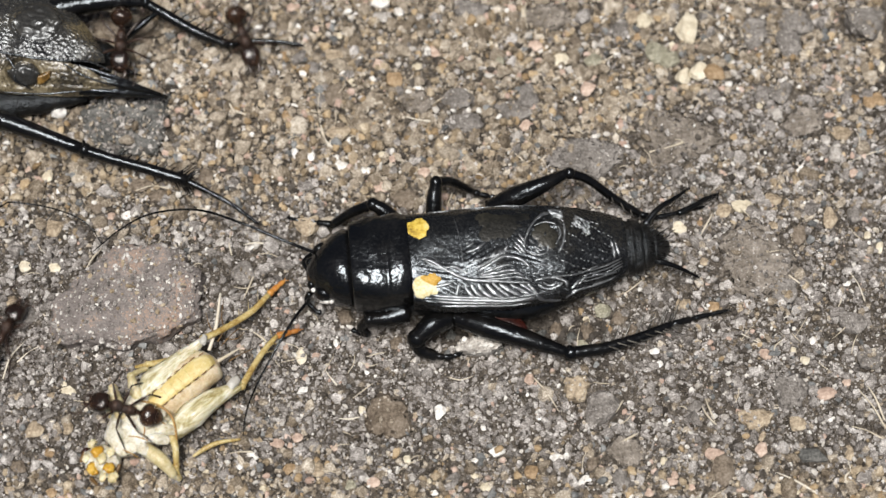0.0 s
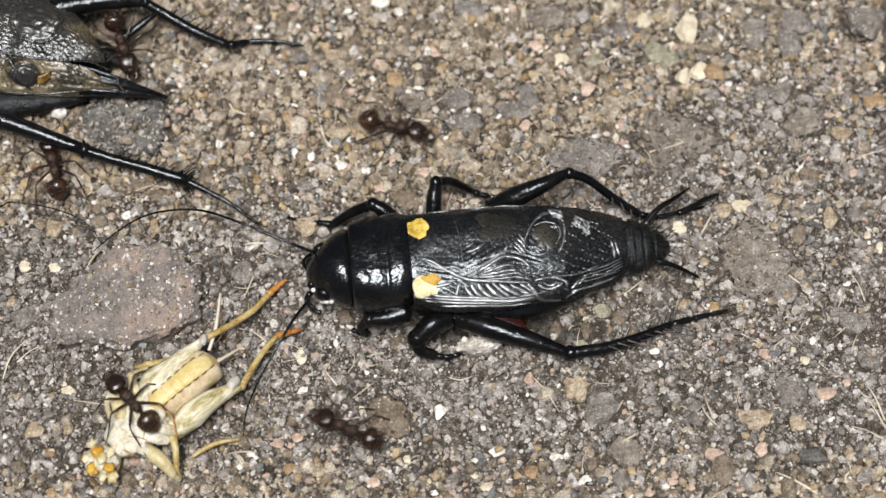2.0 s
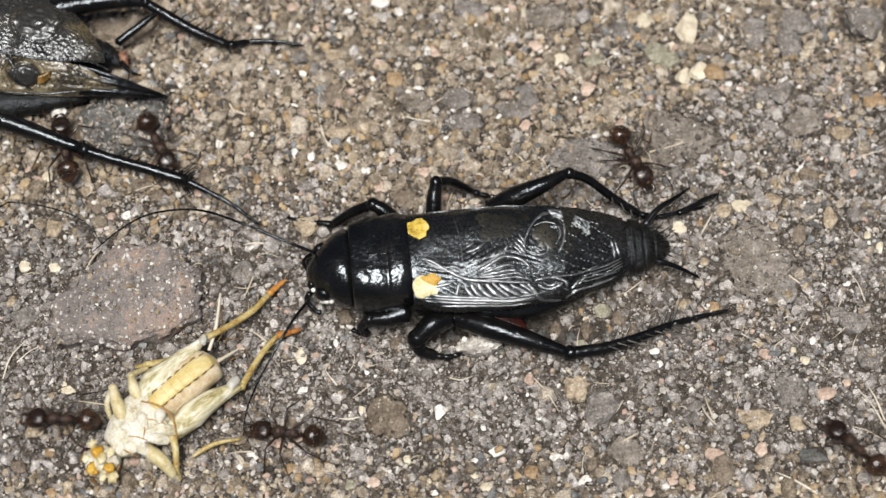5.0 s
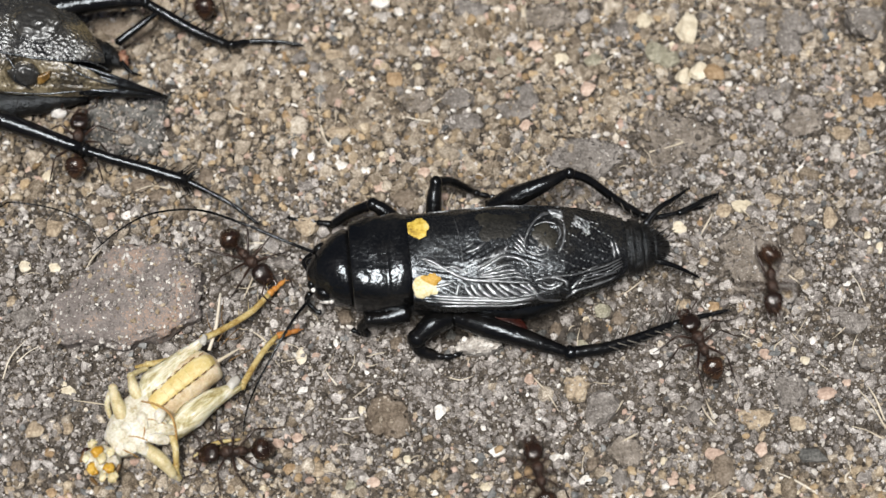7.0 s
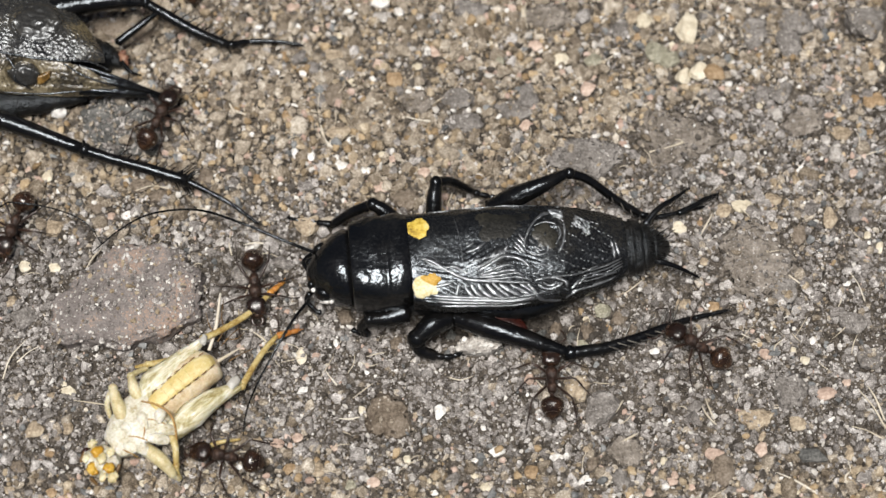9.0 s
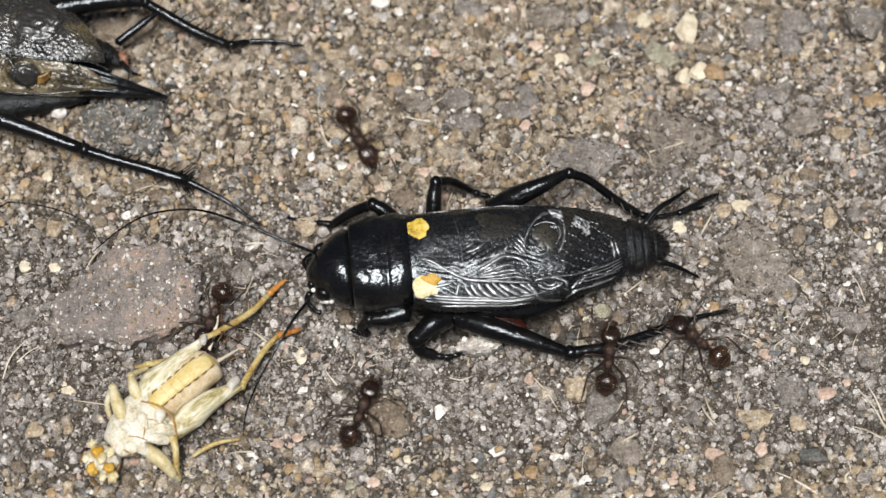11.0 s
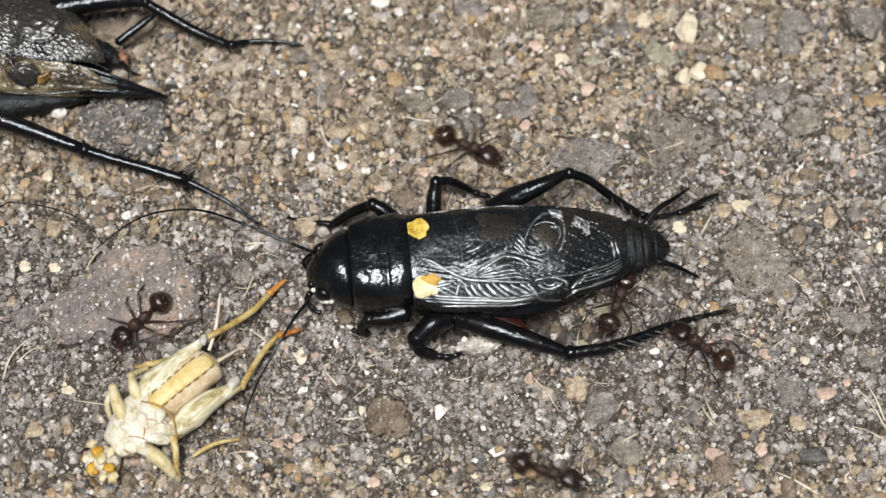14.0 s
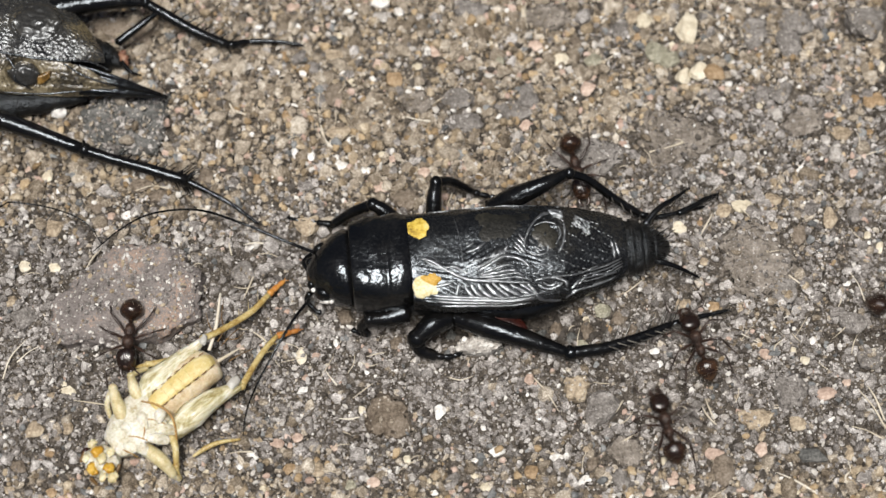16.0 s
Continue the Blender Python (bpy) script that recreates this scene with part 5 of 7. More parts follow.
def folded_wings(c, wing_mat, side_mat, vein_mat):
    """The two forewings folded over the back, with veins, membranes and yellow spots."""
    lower = part("forewing", sheet(0.0, 1.0, radians(-112), radians(-18), 210, 90, 0.0, 0.05, dent=0.07, folds=side_folds), side_mat, c, "folded forewing with ribbed side field")
    upper = part("forewing", sheet(0.0, 1.0, radians(-39), radians(112), 190, 170, 0.1, 0.06,
                 edge=lambda u, a, b: (a + 0.25 * max(0, u - 0.8) * 5 * 0.3, b), dent=0.09, folds=top_folds), wing_mat, c, "folded forewing with net veins on top")
    # side field: lengthwise ribs, slanting ribs and folded cells
    g = [vein([(0.06 + 0.02 * k, -66 - 8.5 * k * 0.9), (0.3, -76 - 5 * k), (0.62 - 0.03 * k, -77 - 5 * k)], 0.09, 0.03, 0.7, 0.03) for k in range(4)]
    for line, r in RIBS_LOW:
        g.append(vein(line, r * 2.15, 0.02, 0.42, 0.01))
    for k in range(4):
        g.append(vein([(0.78, -48 - 7 * k), (0.88, -44 - 8 * k), (0.97, -36 - 8 * k)], 0.05, 0.03, 0.6, 0.04))
    for q in g:
        part("vein", q, vein_mat, lower)
    # top field: wavy harp ribs, wrinkled mirror cell, dotted net at the tip
    g = [vein(line, r * 1.3, 0.11, 0.55, 0.02) for line, r in RIBS_TOP]
    rng = random.Random(5)
    for (u, t), du, dt, count in ((MIRROR_LOW, 0.045, 10, 24), (MIRROR_HIGH, 0.036, 9, 14)):
        for _ in range(count):
            e, q = rng.uniform(0, 6.28), rng.random() ** 0.6
            x, y = u + du * q * math.cos(e), t + dt * q * math.sin(e)
            s = rng.uniform(0.5, 1.2)
            g.append(vein([(x, y), (x + 0.007 * s, y - 1.6 * s), (x + 0.016 * s, y - 1.5 * s + rng.uniform(-2, 1))], rng.uniform(0.018, 0.042), 0.1, 0.45, 0.05))
    for k in range(5):
        x, y = CORNER
        g.append(vein([(x + 0.004 * k, y - 3.2 * k), (x + 0.035, y + 1 - 3.4 * k), (x + 0.066, y - 5 - 3.8 * k)], 0.085 - 0.008 * k, 0.13, 0.5, 0.05))
    for k in range(60):
        x = NET[0][0] + rng.uniform(0.0, 0.08)
        y = NET[0][1] + rng.uniform(-6, 12) - 160 * (x - NET[0][0])
        g.append(vein([(x, y), (x + rng.uniform(0.008, 0.02), y - rng.uniform(3, 7))], rng.uniform(0.022, 0.05), 0.12, 0.6))
    for (a, b), count in NETLINES:
        for j in range(count):
            if rng.random() < 0.07:
                continue
            f = (j + rng.uniform(-0.3, 0.3)) / count
            x, y = a[0] + (b[0] - a[0]) * f, a[1] + (b[1] - a[1]) * f + rng.uniform(-1.5, 1.5)
            s = rng.uniform(0.6, 1.5)
            g.append(vein([(x, y), (x + (b[0] - a[0]) * 0.6 * s / count, y + (b[1] - a[1]) * 0.6 * s / count)], rng.uniform(0.024, 0.055), 0.115, 0.7))
    g.append(vein([(0.1, 62), (0.3, 64), (0.6, 64), (0.72, 58)], 0.05, 0.1, 1.0, 0.03))
    for q in g:
        part("vein", q, vein_mat, upper)
    part("wing_cell", patch(0.44, 14, 0.12, 15, 0.105, 21, -0.55), CELL, upper, "dull olive-grey membrane of the wing")
    part("wing_cell", patch(0.355, 22, 0.05, 16, 0.1, 23), CELL, upper)
    part("mirror_cell", patch(0.625, 2, 0.062, 13, 0.1, 22), CELL, upper, "round olive-grey mirror cell of the wing")
    part("yellow_patch", patch(0.046, 22, 0.054, 14, 0.2, 3), YELLOW, upper, "bright yellow spot at the wing base")
    part("yellow_patch", patch(0.052, -52, 0.056, 21, 0.13, 8), PALEYELLOW, lower, "pale yellow spot at the wing base")
    part("orange_corner", patch(0.085, -38, 0.042, 9, 0.2, 11), ORANGE, upper, "orange-yellow corner of the wing spot")


def body(c, wing_mat, side_mat, vein_mat, tail=True):
    """Trunk and folded wings shared by both adult crickets."""
    if tail:
        trunk = [(3, -0.6, 1.9, 3.3, 1.8, 2.2), (8, -0.7, 1.8, 4.0, 1.7, 2.2), (13, -0.25, 1.8, 2.75, 1.6, 2.2), (15.0, 0, 1.9, 1.9, 1.4, 2.1), (15.4, 0, 1.9, 0.8, 0.8, 2)]
    else:
        trunk = [(3, 0.2, 1.5, 2.4, 1.3, 2.2), (8, 0.4, 1.5, 2.6, 1.3, 2.2), (12, 0.8, 1.5, 2.0, 1.1, 2.1), (13.4, 1.3, 1.4, 1.4, 1.0, 2.1), (14.0, 1.4, 1.3, 1.1, 0.85, 2.1), (14.2, 1.4, 1.3, 1.15, 0.9, 2.1), (14.8, 1.4, 1.2, 0.85, 0.7, 2.1), (14.9, 1.4, 1.2, 0.7, 0.6, 2.1), (15.4, 1.3, 1.1, 0.5, 0.45, 2), (15.7, 1.2, 1.0, 0.2, 0.2, 2)]
    part("abdomen", loft(trunk, 28, 4, 0.04), BLACK if tail else TAILB, c)
    if tail:
        part("abdomen_tip", loft([(14.4, 0, 1.95, 2.2, 1.5, 2.1), (15.0, 0, 1.95, 2.15, 1.5, 2.1), (15.6, 0, 1.95, 1.95, 1.45, 2.1), (15.8, 0, 1.95, 2.1, 1.5, 2.1), (16.0, 0, 1.95, 2.0, 1.42, 2.1), (16.1, 0, 1.9, 2.05, 1.44, 2.1), (16.5, 0, 1.9, 1.9, 1.36, 2.1), (16.6, 0, 1.9, 1.7, 1.25, 2.1), (16.8, 0, 1.9, 1.72, 1.28, 2.1), (17.3, 0, 1.8, 1.4, 1.1, 2.1),
          (17.4, 0, 1.8, 1.2, 1.0, 2.1), (17.6, 0, 1.8, 1.25, 1.02, 2.1), (18.2, 0, 1.6, 0.85, 0.7, 2.1), (18.6, 0, 1.5, 0.35, 0.35, 2)], 28, 4, 0.05), TAILB, c, "wrinkled matte black abdomen tip")
    part("thorax", loft([(-3.2, 0, 1.9, 2.0, 1.3, 2), (0, -0.4, 1.9, 3.2, 1.6, 2.2), (4, -0.5, 1.8, 3.4, 1.6, 2.2), (6, -0.4, 1.8, 3.0, 1.4, 2)] if tail else [(-3.2, 0, 1.6, 2.0, 1.2, 2), (0, 0, 1.6, 2.6, 1.4, 2.2), (4, 0, 1.5, 2.4, 1.3, 2.2), (6, 0.2, 1.5, 2.0, 1.2, 2)]), BLACK, c)
    if tail:
        folded_wings(c, wing_mat, side_mat, vein_mat)
    if tail:
        rng = random.Random(12)
        for _ in range(60):
            x, t = rng.uniform(16.8, 18.6), rng.uniform(-1.3, 1.3)
            k = 1.45 - (x - 16.8) * 0.42
            p = np.array((x, k * math.sin(t), 1.75 + k * 0.85 * math.cos(t)))
            part("tail_hair", tube([p, p + (0.25, 0.25 * math.sin(t), 0.2 * math.cos(t)), p + (0.55, 0.4 * math.sin(t), 0.25 * math.cos(t))], [0.035, 0.025, 0.01], 5, 2), LEGB, c)
    # fore body
    pro = part("pronotum", loft([(-4.15, -0.05, 2.7, 2.75, 2.4, 2.9), (-4.0, -0.05, 2.72, 3.05, 2.62, 3.1), (-3.0, -0.04, 2.7, 3.3, 2.72, 3.2), (-2.2, -0.03, 2.7, 3.38, 2.72, 3.2), (-1.6, -0.02, 2.7, 3.4, 2.66, 3.2),
          (-1.3, -0.02, 2.7, 3.4, 2.76, 3.2), (-0.5, 0, 2.7, 3.35, 2.74, 3.1), (0.1, 0, 2.7, 3.2, 2.62, 3.0), (0.2, 0, 2.7, 2.9, 2.3, 2.8)], 36, 5, 0.035), BLACK, c, "glossy black shield behind the head")
    part("groove", join(tube([(-2.2 + 0.1 * math.sin(3 * a), 0.35 + 1.6 * a, 5.36 - 0.28 * a * a) for a in (-1, -0.6, -0.2, 0.1)], [0.05] * 4, 6, 4),
         tube([(-3.4, -0.2, 5.38), (-2.6, -0.25, 5.42), (-1.2, -0.2, 5.42)], [0.03, 0.045, 0.03], 6, 4)), BLACK, pro)
    head = part("head", loft([(-7.3, -0.25, 2.0, 0.4, 0.9, 2), (-7.1, -0.25, 2.1, 1.0, 1.45, 2), (-6.4, -0.2, 2.4, 1.75, 1.95, 2), (-5.4, -0.1, 2.6, 2.5, 2.3, 2.1), (-4.5, -0.05, 2.65, 2.85, 2.35, 2.3),
          (-4.0, -0.05, 2.65, 2.6, 2.1, 2.3)], 32, 5, 0.02), BLACK, c, "rounded glossy black head")
    for s in (-1, 1):
        part("eye", blob((-6.2, -0.2 + 1.7 * s, 2.8), (0.7, 0.45, 0.75), (0, 0, 32 * s), 0.02), LEGB, head, "shiny black compound eye")
        part("antenna_socket", blob((-7.0, -0.25 + 0.85 * s, 2.9), (0.32, 0.36, 0.36), (0, 0, 0), 0.05), LEGB, head)
    if tail:
        for x, y, z, r in ((-6.9, -1.5, 2.9, 0.2), (-6.5, -2.0, 2.95, 0.17), (-6.05, -2.35, 2.7, 0.28), (-6.35, -2.15, 2.2, 0.22), (-7.1, -1.15, 3.0, 0.15), (-5.7, -2.5, 2.9, 0.18)):
            part("sand_grain", blob((x, y, z), (r, r * 0.8, r * 0.8), (0, 0, 90 * x), 0.3, 2.0, x, 2), COL["white"], head, "white sand grain stuck to the face")
    for s in (-1, 1):
        part("palp", tube([(-7.2, 0.9 * s - 0.2, 1.3), (-7.5, 1.5 * s, 0.9), (-6.9, 2.2 * s, 0.55), (-6.6, 2.3 * s, 0.45)], [0.22, 0.18, 0.16, 0.22], 8, 4), LEGB, head)


def leg(c, name, femur, fr, tibia, tr, tarsus, spine=(), material=None, label="", foot=None, thorns=None):
    m = material or LEGB
    f = part(name, tube(femur, fr, 14, 6), m, c, label)
    t = tube(tibia, tr, 10, 5)
    part("shin", join(t, blob(tibia[0], (tr[0] * 1.25,) * 3, amp=0.03, sub=2)), m, f)
    if tarsus:
        line, thick = smooth_path(tarsus, [0.24, 0.2, 0.15, 0.1][:len(tarsus)], 8)
        n = len(line) - 1
        swell = [1.12 - 0.4 * (abs(math.sin(3 * math.pi * i / n)) < 0.2) for i in range(n + 1)]
        part("foot", join(tube(line, thick * np.array(swell), 8, 1),
             tube([tarsus[-1], np.array(tarsus[-1]) + (0.25, 0.2, -0.05)], [0.05, 0.02], 5, 2), tube([tarsus[-1], np.array(tarsus[-1]) + (0.3, -0.15, -0.05)], [0.05, 0.02], 5, 2)), foot or m, f)
    if spine:
        for q in spine:
            part("spine", q, m if material else thorns or THORN, f)
    return f


def antenna(c, pts, r0=0.13, r1=0.04):
    n = len(pts)
    p, _ = smooth_path(pts, [0] * n, 14)
    k = len(p)
    r = [(r0 + (r1 - r0) * i / k) * (1.12 if i % 2 else 0.9) for i in range(k)]
    part("antenna", tube(p, r, 7, 1), LEGB, c, "long thin ringed black antenna")


def live_cricket():
    c = root("cricket", pose(-0.00236, -0.00213, 0, 0, 0, 5.33), "glossy black field cricket with two yellow wing spots, on soil", "cricket", "black crickets")
    body(c, WING, RIBWING, VEIN)
    leg(c, "foreleg", [(-0.72, 3.45, 2.20), (-1.53, 4.15, 2.80), (-2.22, 4.57, 3.00)], [0.62, 0.55, 0.42], [(-2.22, 4.57, 3.00), (-3.68, 4.56, 2.00), (-5.27, 4.24, 0.70)], [0.42, 0.38, 0.3],
        [(-5.27, 4.33, 0.60), (-6.40, 4.61, 0.50), (-7.61, 4.90, 0.40), (-8.49, 5.27, 0.35)])
    leg(c, "middle_leg", [(2.05, 3.63, 1.90), (2.16, 4.78, 2.60), (2.43, 5.86, 2.90)], [0.6, 0.55, 0.42], [(2.43, 5.91, 2.90), (3.60, 6.20, 2.10), (5.13, 5.82, 0.80)], [0.4, 0.34, 0.24],
        [(5.14, 5.86, 0.70), (5.94, 5.61, 0.50), (6.91, 5.38, 0.40)])
    a, b = (11.90, 5.24, 4.00), (16.90, 2.89, 0.90)
    leg(c, "hind_leg", [(6.12, 3.65, 2.30), (7.84, 4.08, 3.20), (9.68, 4.48, 3.90), (11.70, 5.26, 4.00)], [0.75, 0.8, 0.62, 0.36], [a, (13.20, 4.90, 3.40), (15.01, 3.93, 2.00), b], [0.36, 0.32, 0.32, 0.3],
        [b, (18.26, 2.71, 0.60), (19.96, 3.00, 0.50), (21.67, 3.28, 0.40)], spines((13.5, 4.7, 3.1), b, 8, 0.7, 0, 0.09, seed=4), label="thick black jumping leg, knee raised")
    leg(c, "foreleg", [(-0.50, -3.33, 1.80), (-1.73, -3.61, 1.70), (-3.13, -3.61, 1.60)], [0.75, 0.68, 0.5], [(-3.13, -3.61, 1.60), (-3.77, -3.89, 0.90), (-3.34, -4.26, 0.40)], [0.42, 0.36, 0.28],
        [(-3.42, -4.24, 0.35), (-4.00, -3.99, 0.30), (-4.51, -3.77, 0.30)])
    leg(c, "middle_leg", [(2.43, -3.99, 1.70), (1.19, -4.50, 1.90), (0.04, -5.26, 1.60)], [0.8, 0.85, 0.58], [(0.04, -5.31, 1.50), (0.25, -5.96, 0.90), (1.29, -6.34, 0.50)], [0.6, 0.48, 0.36],
        [(1.29, -6.34, 0.50), (2.20, -6.48, 0.40), (3.02, -6.28, 0.35)])
    a, b = (10.68, -7.29, 1.30), (18.14, -5.64, 0.80)
    f = leg(c, "hind_leg", [(2.64, -3.89, 1.60), (4.93, -4.98, 1.90), (7.60, -6.12, 1.80), (10.48, -7.26, 1.40)], [0.65, 0.82, 0.68, 0.4], [a, (13.10, -7.10, 1.20), (15.60, -6.50, 1.00), b], [0.48, 0.43, 0.38, 0.3],
        [b, (19.64, -5.25, 0.50), (21.03, -4.99, 0.40), (22.28, -4.79, 0.35)], spines(a, b, 8, 0.9, 1, 0.11, seed=5) + spines(a, b, 7, 0.95, -1, 0.12, seed=6) + spines((16.6, -6.1, 0.9), b, 4, 1.3, -1, 0.1, seed=7) + spines((16.6, -6.1, 0.9), b, 4, 1.1, 1, 0.1, seed=8), label="thick black jumping leg stretched out behind")
    part("red_thigh_patch", blob((5.4, -4.45, 1.80), (2.7, 0.75, 0.4), (0, 0, -20), 0.15), RED, f, "dark red patch inside the thigh")
    for p in ([(16.95, 1.54, 2.00), (18.10, 2.67, 2.20), (19.48, 3.55, 1.90), (20.68, 4.42, 1.40)], [(16.66, -0.89, 1.80), (18.02, -1.32, 1.80), (19.22, -1.71, 1.40), (20.53, -2.37, 0.90)],
              [(19.69, 2.76, 0.80), (20.78, 3.19, 0.80), (21.84, 3.81, 0.60), (22.90, 4.16, 0.50)]):
        part("tail_bristle", join(tube(p, [0.27, 0.22, 0.16, 0.07], 8, 5), *spines(p[0], p[-1], 16, 0.45, 1, 0.028, 9), *spines(p[0], p[-1], 16, 0.45, -1, 0.028, 10)), LEGB, c, "tapered hairy black tail bristle")
    antenna(c, [(-6.64, 1.12, 3.40), (-8.77, 2.02, 4.00), (-11.45, 3.44, 4.20), (-14.60, 4.95, 3.80), (-17.89, 5.33, 3.00), (-20.29, 4.88, 1.80), (-22.48, 3.69, 0.90)])
    antenna(c, [(-7.22, -2.14, 2.80), (-8.40, -3.66, 3.20), (-9.72, -5.56, 3.00), (-11.31, -7.77, 2.00), (-12.24, -9.42, 1.00), (-12.61, -10.93, 0.40)])
    return c


def dead_cricket():
    c = root("dead_cricket", pose(-0.03940, 0.01565, 0, 0, 0, -8.73), "dead black cricket with faded brownish wings, on soil", "cricket", "black crickets")
    body(c, BLACK, BLACK, VEIN, False)
    # dried forewings: grey netted back field with its mirror cell, and paler creased side field
    fold = [(2.35, -0.70, 4.60), (7.43, -0.90, 4.50), (9.92, -0.92, 4.30), (11.92, -0.69, 4.00), (13.46, -0.34, 3.60), (14.81, 0.13, 2.90)]
    def back_relief(x, y, k):
        e = math.hypot((x - 9.56) / 1.75, (y - 1.83) / 1.6)
        f = noise.voronoi(Vector((x * 2.1, y * 3.4 + 0.6 * x, 0.5)))[0]
        net = 0.075 * min(1.0, (f[1] - f[0]) * 2.2) * ramp(e, 0.95, 1.1)
        rim = 0.22 * math.exp(-((e - 1.0) / 0.1) ** 2)
        dish = -0.25 * (1 - ramp(e, 0.6, 1.0))
        swirl = 0.05 * math.sin(15 * e + 1.3 * math.atan2(y - 1.83, x - 9.56)) * (1 - ramp(e, 0.75, 0.95))
        return net + rim + dish + swirl + 0.18 * noise.noise(Vector((x * 0.7, y * 0.7, 4)))
    def side_relief(x, y, k):
        e = math.hypot((x - 9.28) / 1.35, (y - -2.01) / 0.95)
        f = noise.voronoi(Vector((x * 2.2, y * 3.0, 2.5)))[0]
        swirl = 0.07 * math.sin(11 * e + math.atan2(y - -2.01, x - 9.28)) * (1 - ramp(e, 0.9, 1.2)) + 0.2 * math.exp(-((e - 1.05) / 0.12) ** 2)
        return swirl + 0.08 * min(1.0, (f[1] - f[0]) * 2.0) * ramp(e, 1.0, 1.2) + 0.1 * math.sin(k * 19 + 0.4 * x) * ramp(k, 0.55, 0.8) + 0.2 * noise.noise(Vector((x * 0.9, y * 0.9, 8)))
    back = part("forewing", field([(-0.30, 8.44, 3.00), (5.37, 6.74, 3.20), (8.28, 5.35, 3.20), (10.37, 4.57, 3.10), (12.48, 3.18, 2.90), (13.77, 1.83, 2.70), (14.57, 0.82, 2.60)], fold, 150, 90, 0.7, relief=back_relief), DRYTOP, c, "dry grey forewing with a net of veins")
    part("mirror_cell", field([(7.58, 1.91, 4.30), (8.20, 2.90, 4.30), (9.16, 3.46, 4.25), (10.31, 3.25, 4.25), (11.26, 2.39, 4.20)], [(7.73, 1.38, 4.45), (8.81, 0.44, 4.50), (9.98, 0.12, 4.55), (10.90, 0.85, 4.50), (11.37, 1.97, 4.30)], 60, 40, 0.38, relief=lambda x, y, k: 0.09 * noise.noise(Vector((x * 1.2, y * 3.6, 1.0))) + 0.03 * math.sin(9 * math.hypot(x - 9.56, y - 1.83) + 5 * noise.noise(Vector((x, y, 3.0))))), SMOKY, back, "round smoky mirror cell with wrinkles")
    side = part("forewing", field([(2.34, -0.74, 4.50), (7.42, -0.94, 4.40), (9.91, -0.96, 4.20), (12.11, -0.70, 3.90), (13.97, -0.91, 3.40), (16.02, -1.58, 2.60)], [(2.41, -3.19, 2.20), (7.49, -3.11, 2.20), (9.99, -2.91, 2.20), (12.05, -2.64, 2.20), (14.06, -2.28, 2.10), (16.09, -1.55, 2.00)], 150, 50, 0.35, relief=side_relief), DRYSIDE, c, "dry straw-coloured side field of the forewing")
    part("dark_swirl", field([(8.15, -2.07, 3.75), (8.63, -1.45, 3.95), (9.35, -1.20, 4.05), (10.15, -1.43, 4.00), (10.56, -1.91, 3.80)], [(8.17, -2.27, 3.60), (8.81, -2.67, 3.40), (9.55, -2.70, 3.30), (10.18, -2.42, 3.40), (10.57, -2.09, 3.60)], 40, 30, 0.5, relief=lambda x, y, k: 0.1 * noise.noise(Vector((x * 2.5, y * 2.5, 6.0))) + 0.04 * math.sin(9 * math.hypot(x - 9.28, y - -2.01) + 4 * noise.noise(Vector((x, y, 7.0))))), SMOKY, side, "dark swirl of folded membrane")
    part("amber_spot", field([(10.43, -1.98, 3.90), (10.79, -1.68, 3.95), (11.24, -1.49, 3.90)], [(10.40, -2.53, 3.50), (10.81, -2.42, 3.60), (11.24, -1.97, 3.75)], 16, 10, 0.3), mat("amber_spot", [(0.05, 0.03, 0.01), (0.2, 0.11, 0.025), (0.36, 0.25, 0.1)], 0.3, 0.9, 5, 0.6, 0.04, contrast=1.6, relief=0.2), side, "amber spot", at=(0, 0, -0.14))
    for q in ([(6.66, -0.96, 4.75), (9.57, -1.01, 4.55), (11.96, -0.74, 4.20), (13.89, -0.33, 3.70), (15.54, -0.60, 3.10)], [(7.53, -3.11, 2.40), (10.83, -2.74, 2.40), (14.07, -2.02, 2.50), (17.69, -1.49, 2.00)], [(7.90, -1.10, 4.50), (8.59, -1.77, 4.20), (8.85, -2.59, 3.70), (10.10, -2.83, 2.90)], [(12.07, -0.91, 4.10), (13.68, -1.42, 3.50), (15.73, -1.59, 2.90)], [(10.23, 4.09, 3.40), (11.98, 2.20, 3.70), (13.03, -0.10, 3.90)]):
        part("vein", tube(q, [0.05] + [0.09] * (len(q) - 2) + [0.03], 7, 6, 0.6), WING, back)
    part("hind_wing", field([(12.99, -0.35, 3.30), (15.31, -0.63, 2.90), (17.59, -0.91, 2.20), (19.64, -1.22, 1.50)], [(13.28, -2.41, 2.30), (15.52, -2.11, 2.20), (17.70, -1.67, 1.80), (19.57, -1.32, 1.40)], 70, 24, 0.25, relief=lambda x, y, k: 0.12 * math.sin(k * 16)), BLACK, c, "folded hind wing ending in a sharp point")
    a, b = (14.55, -6.54, 1.90), (22.15, -7.42, 1.00)
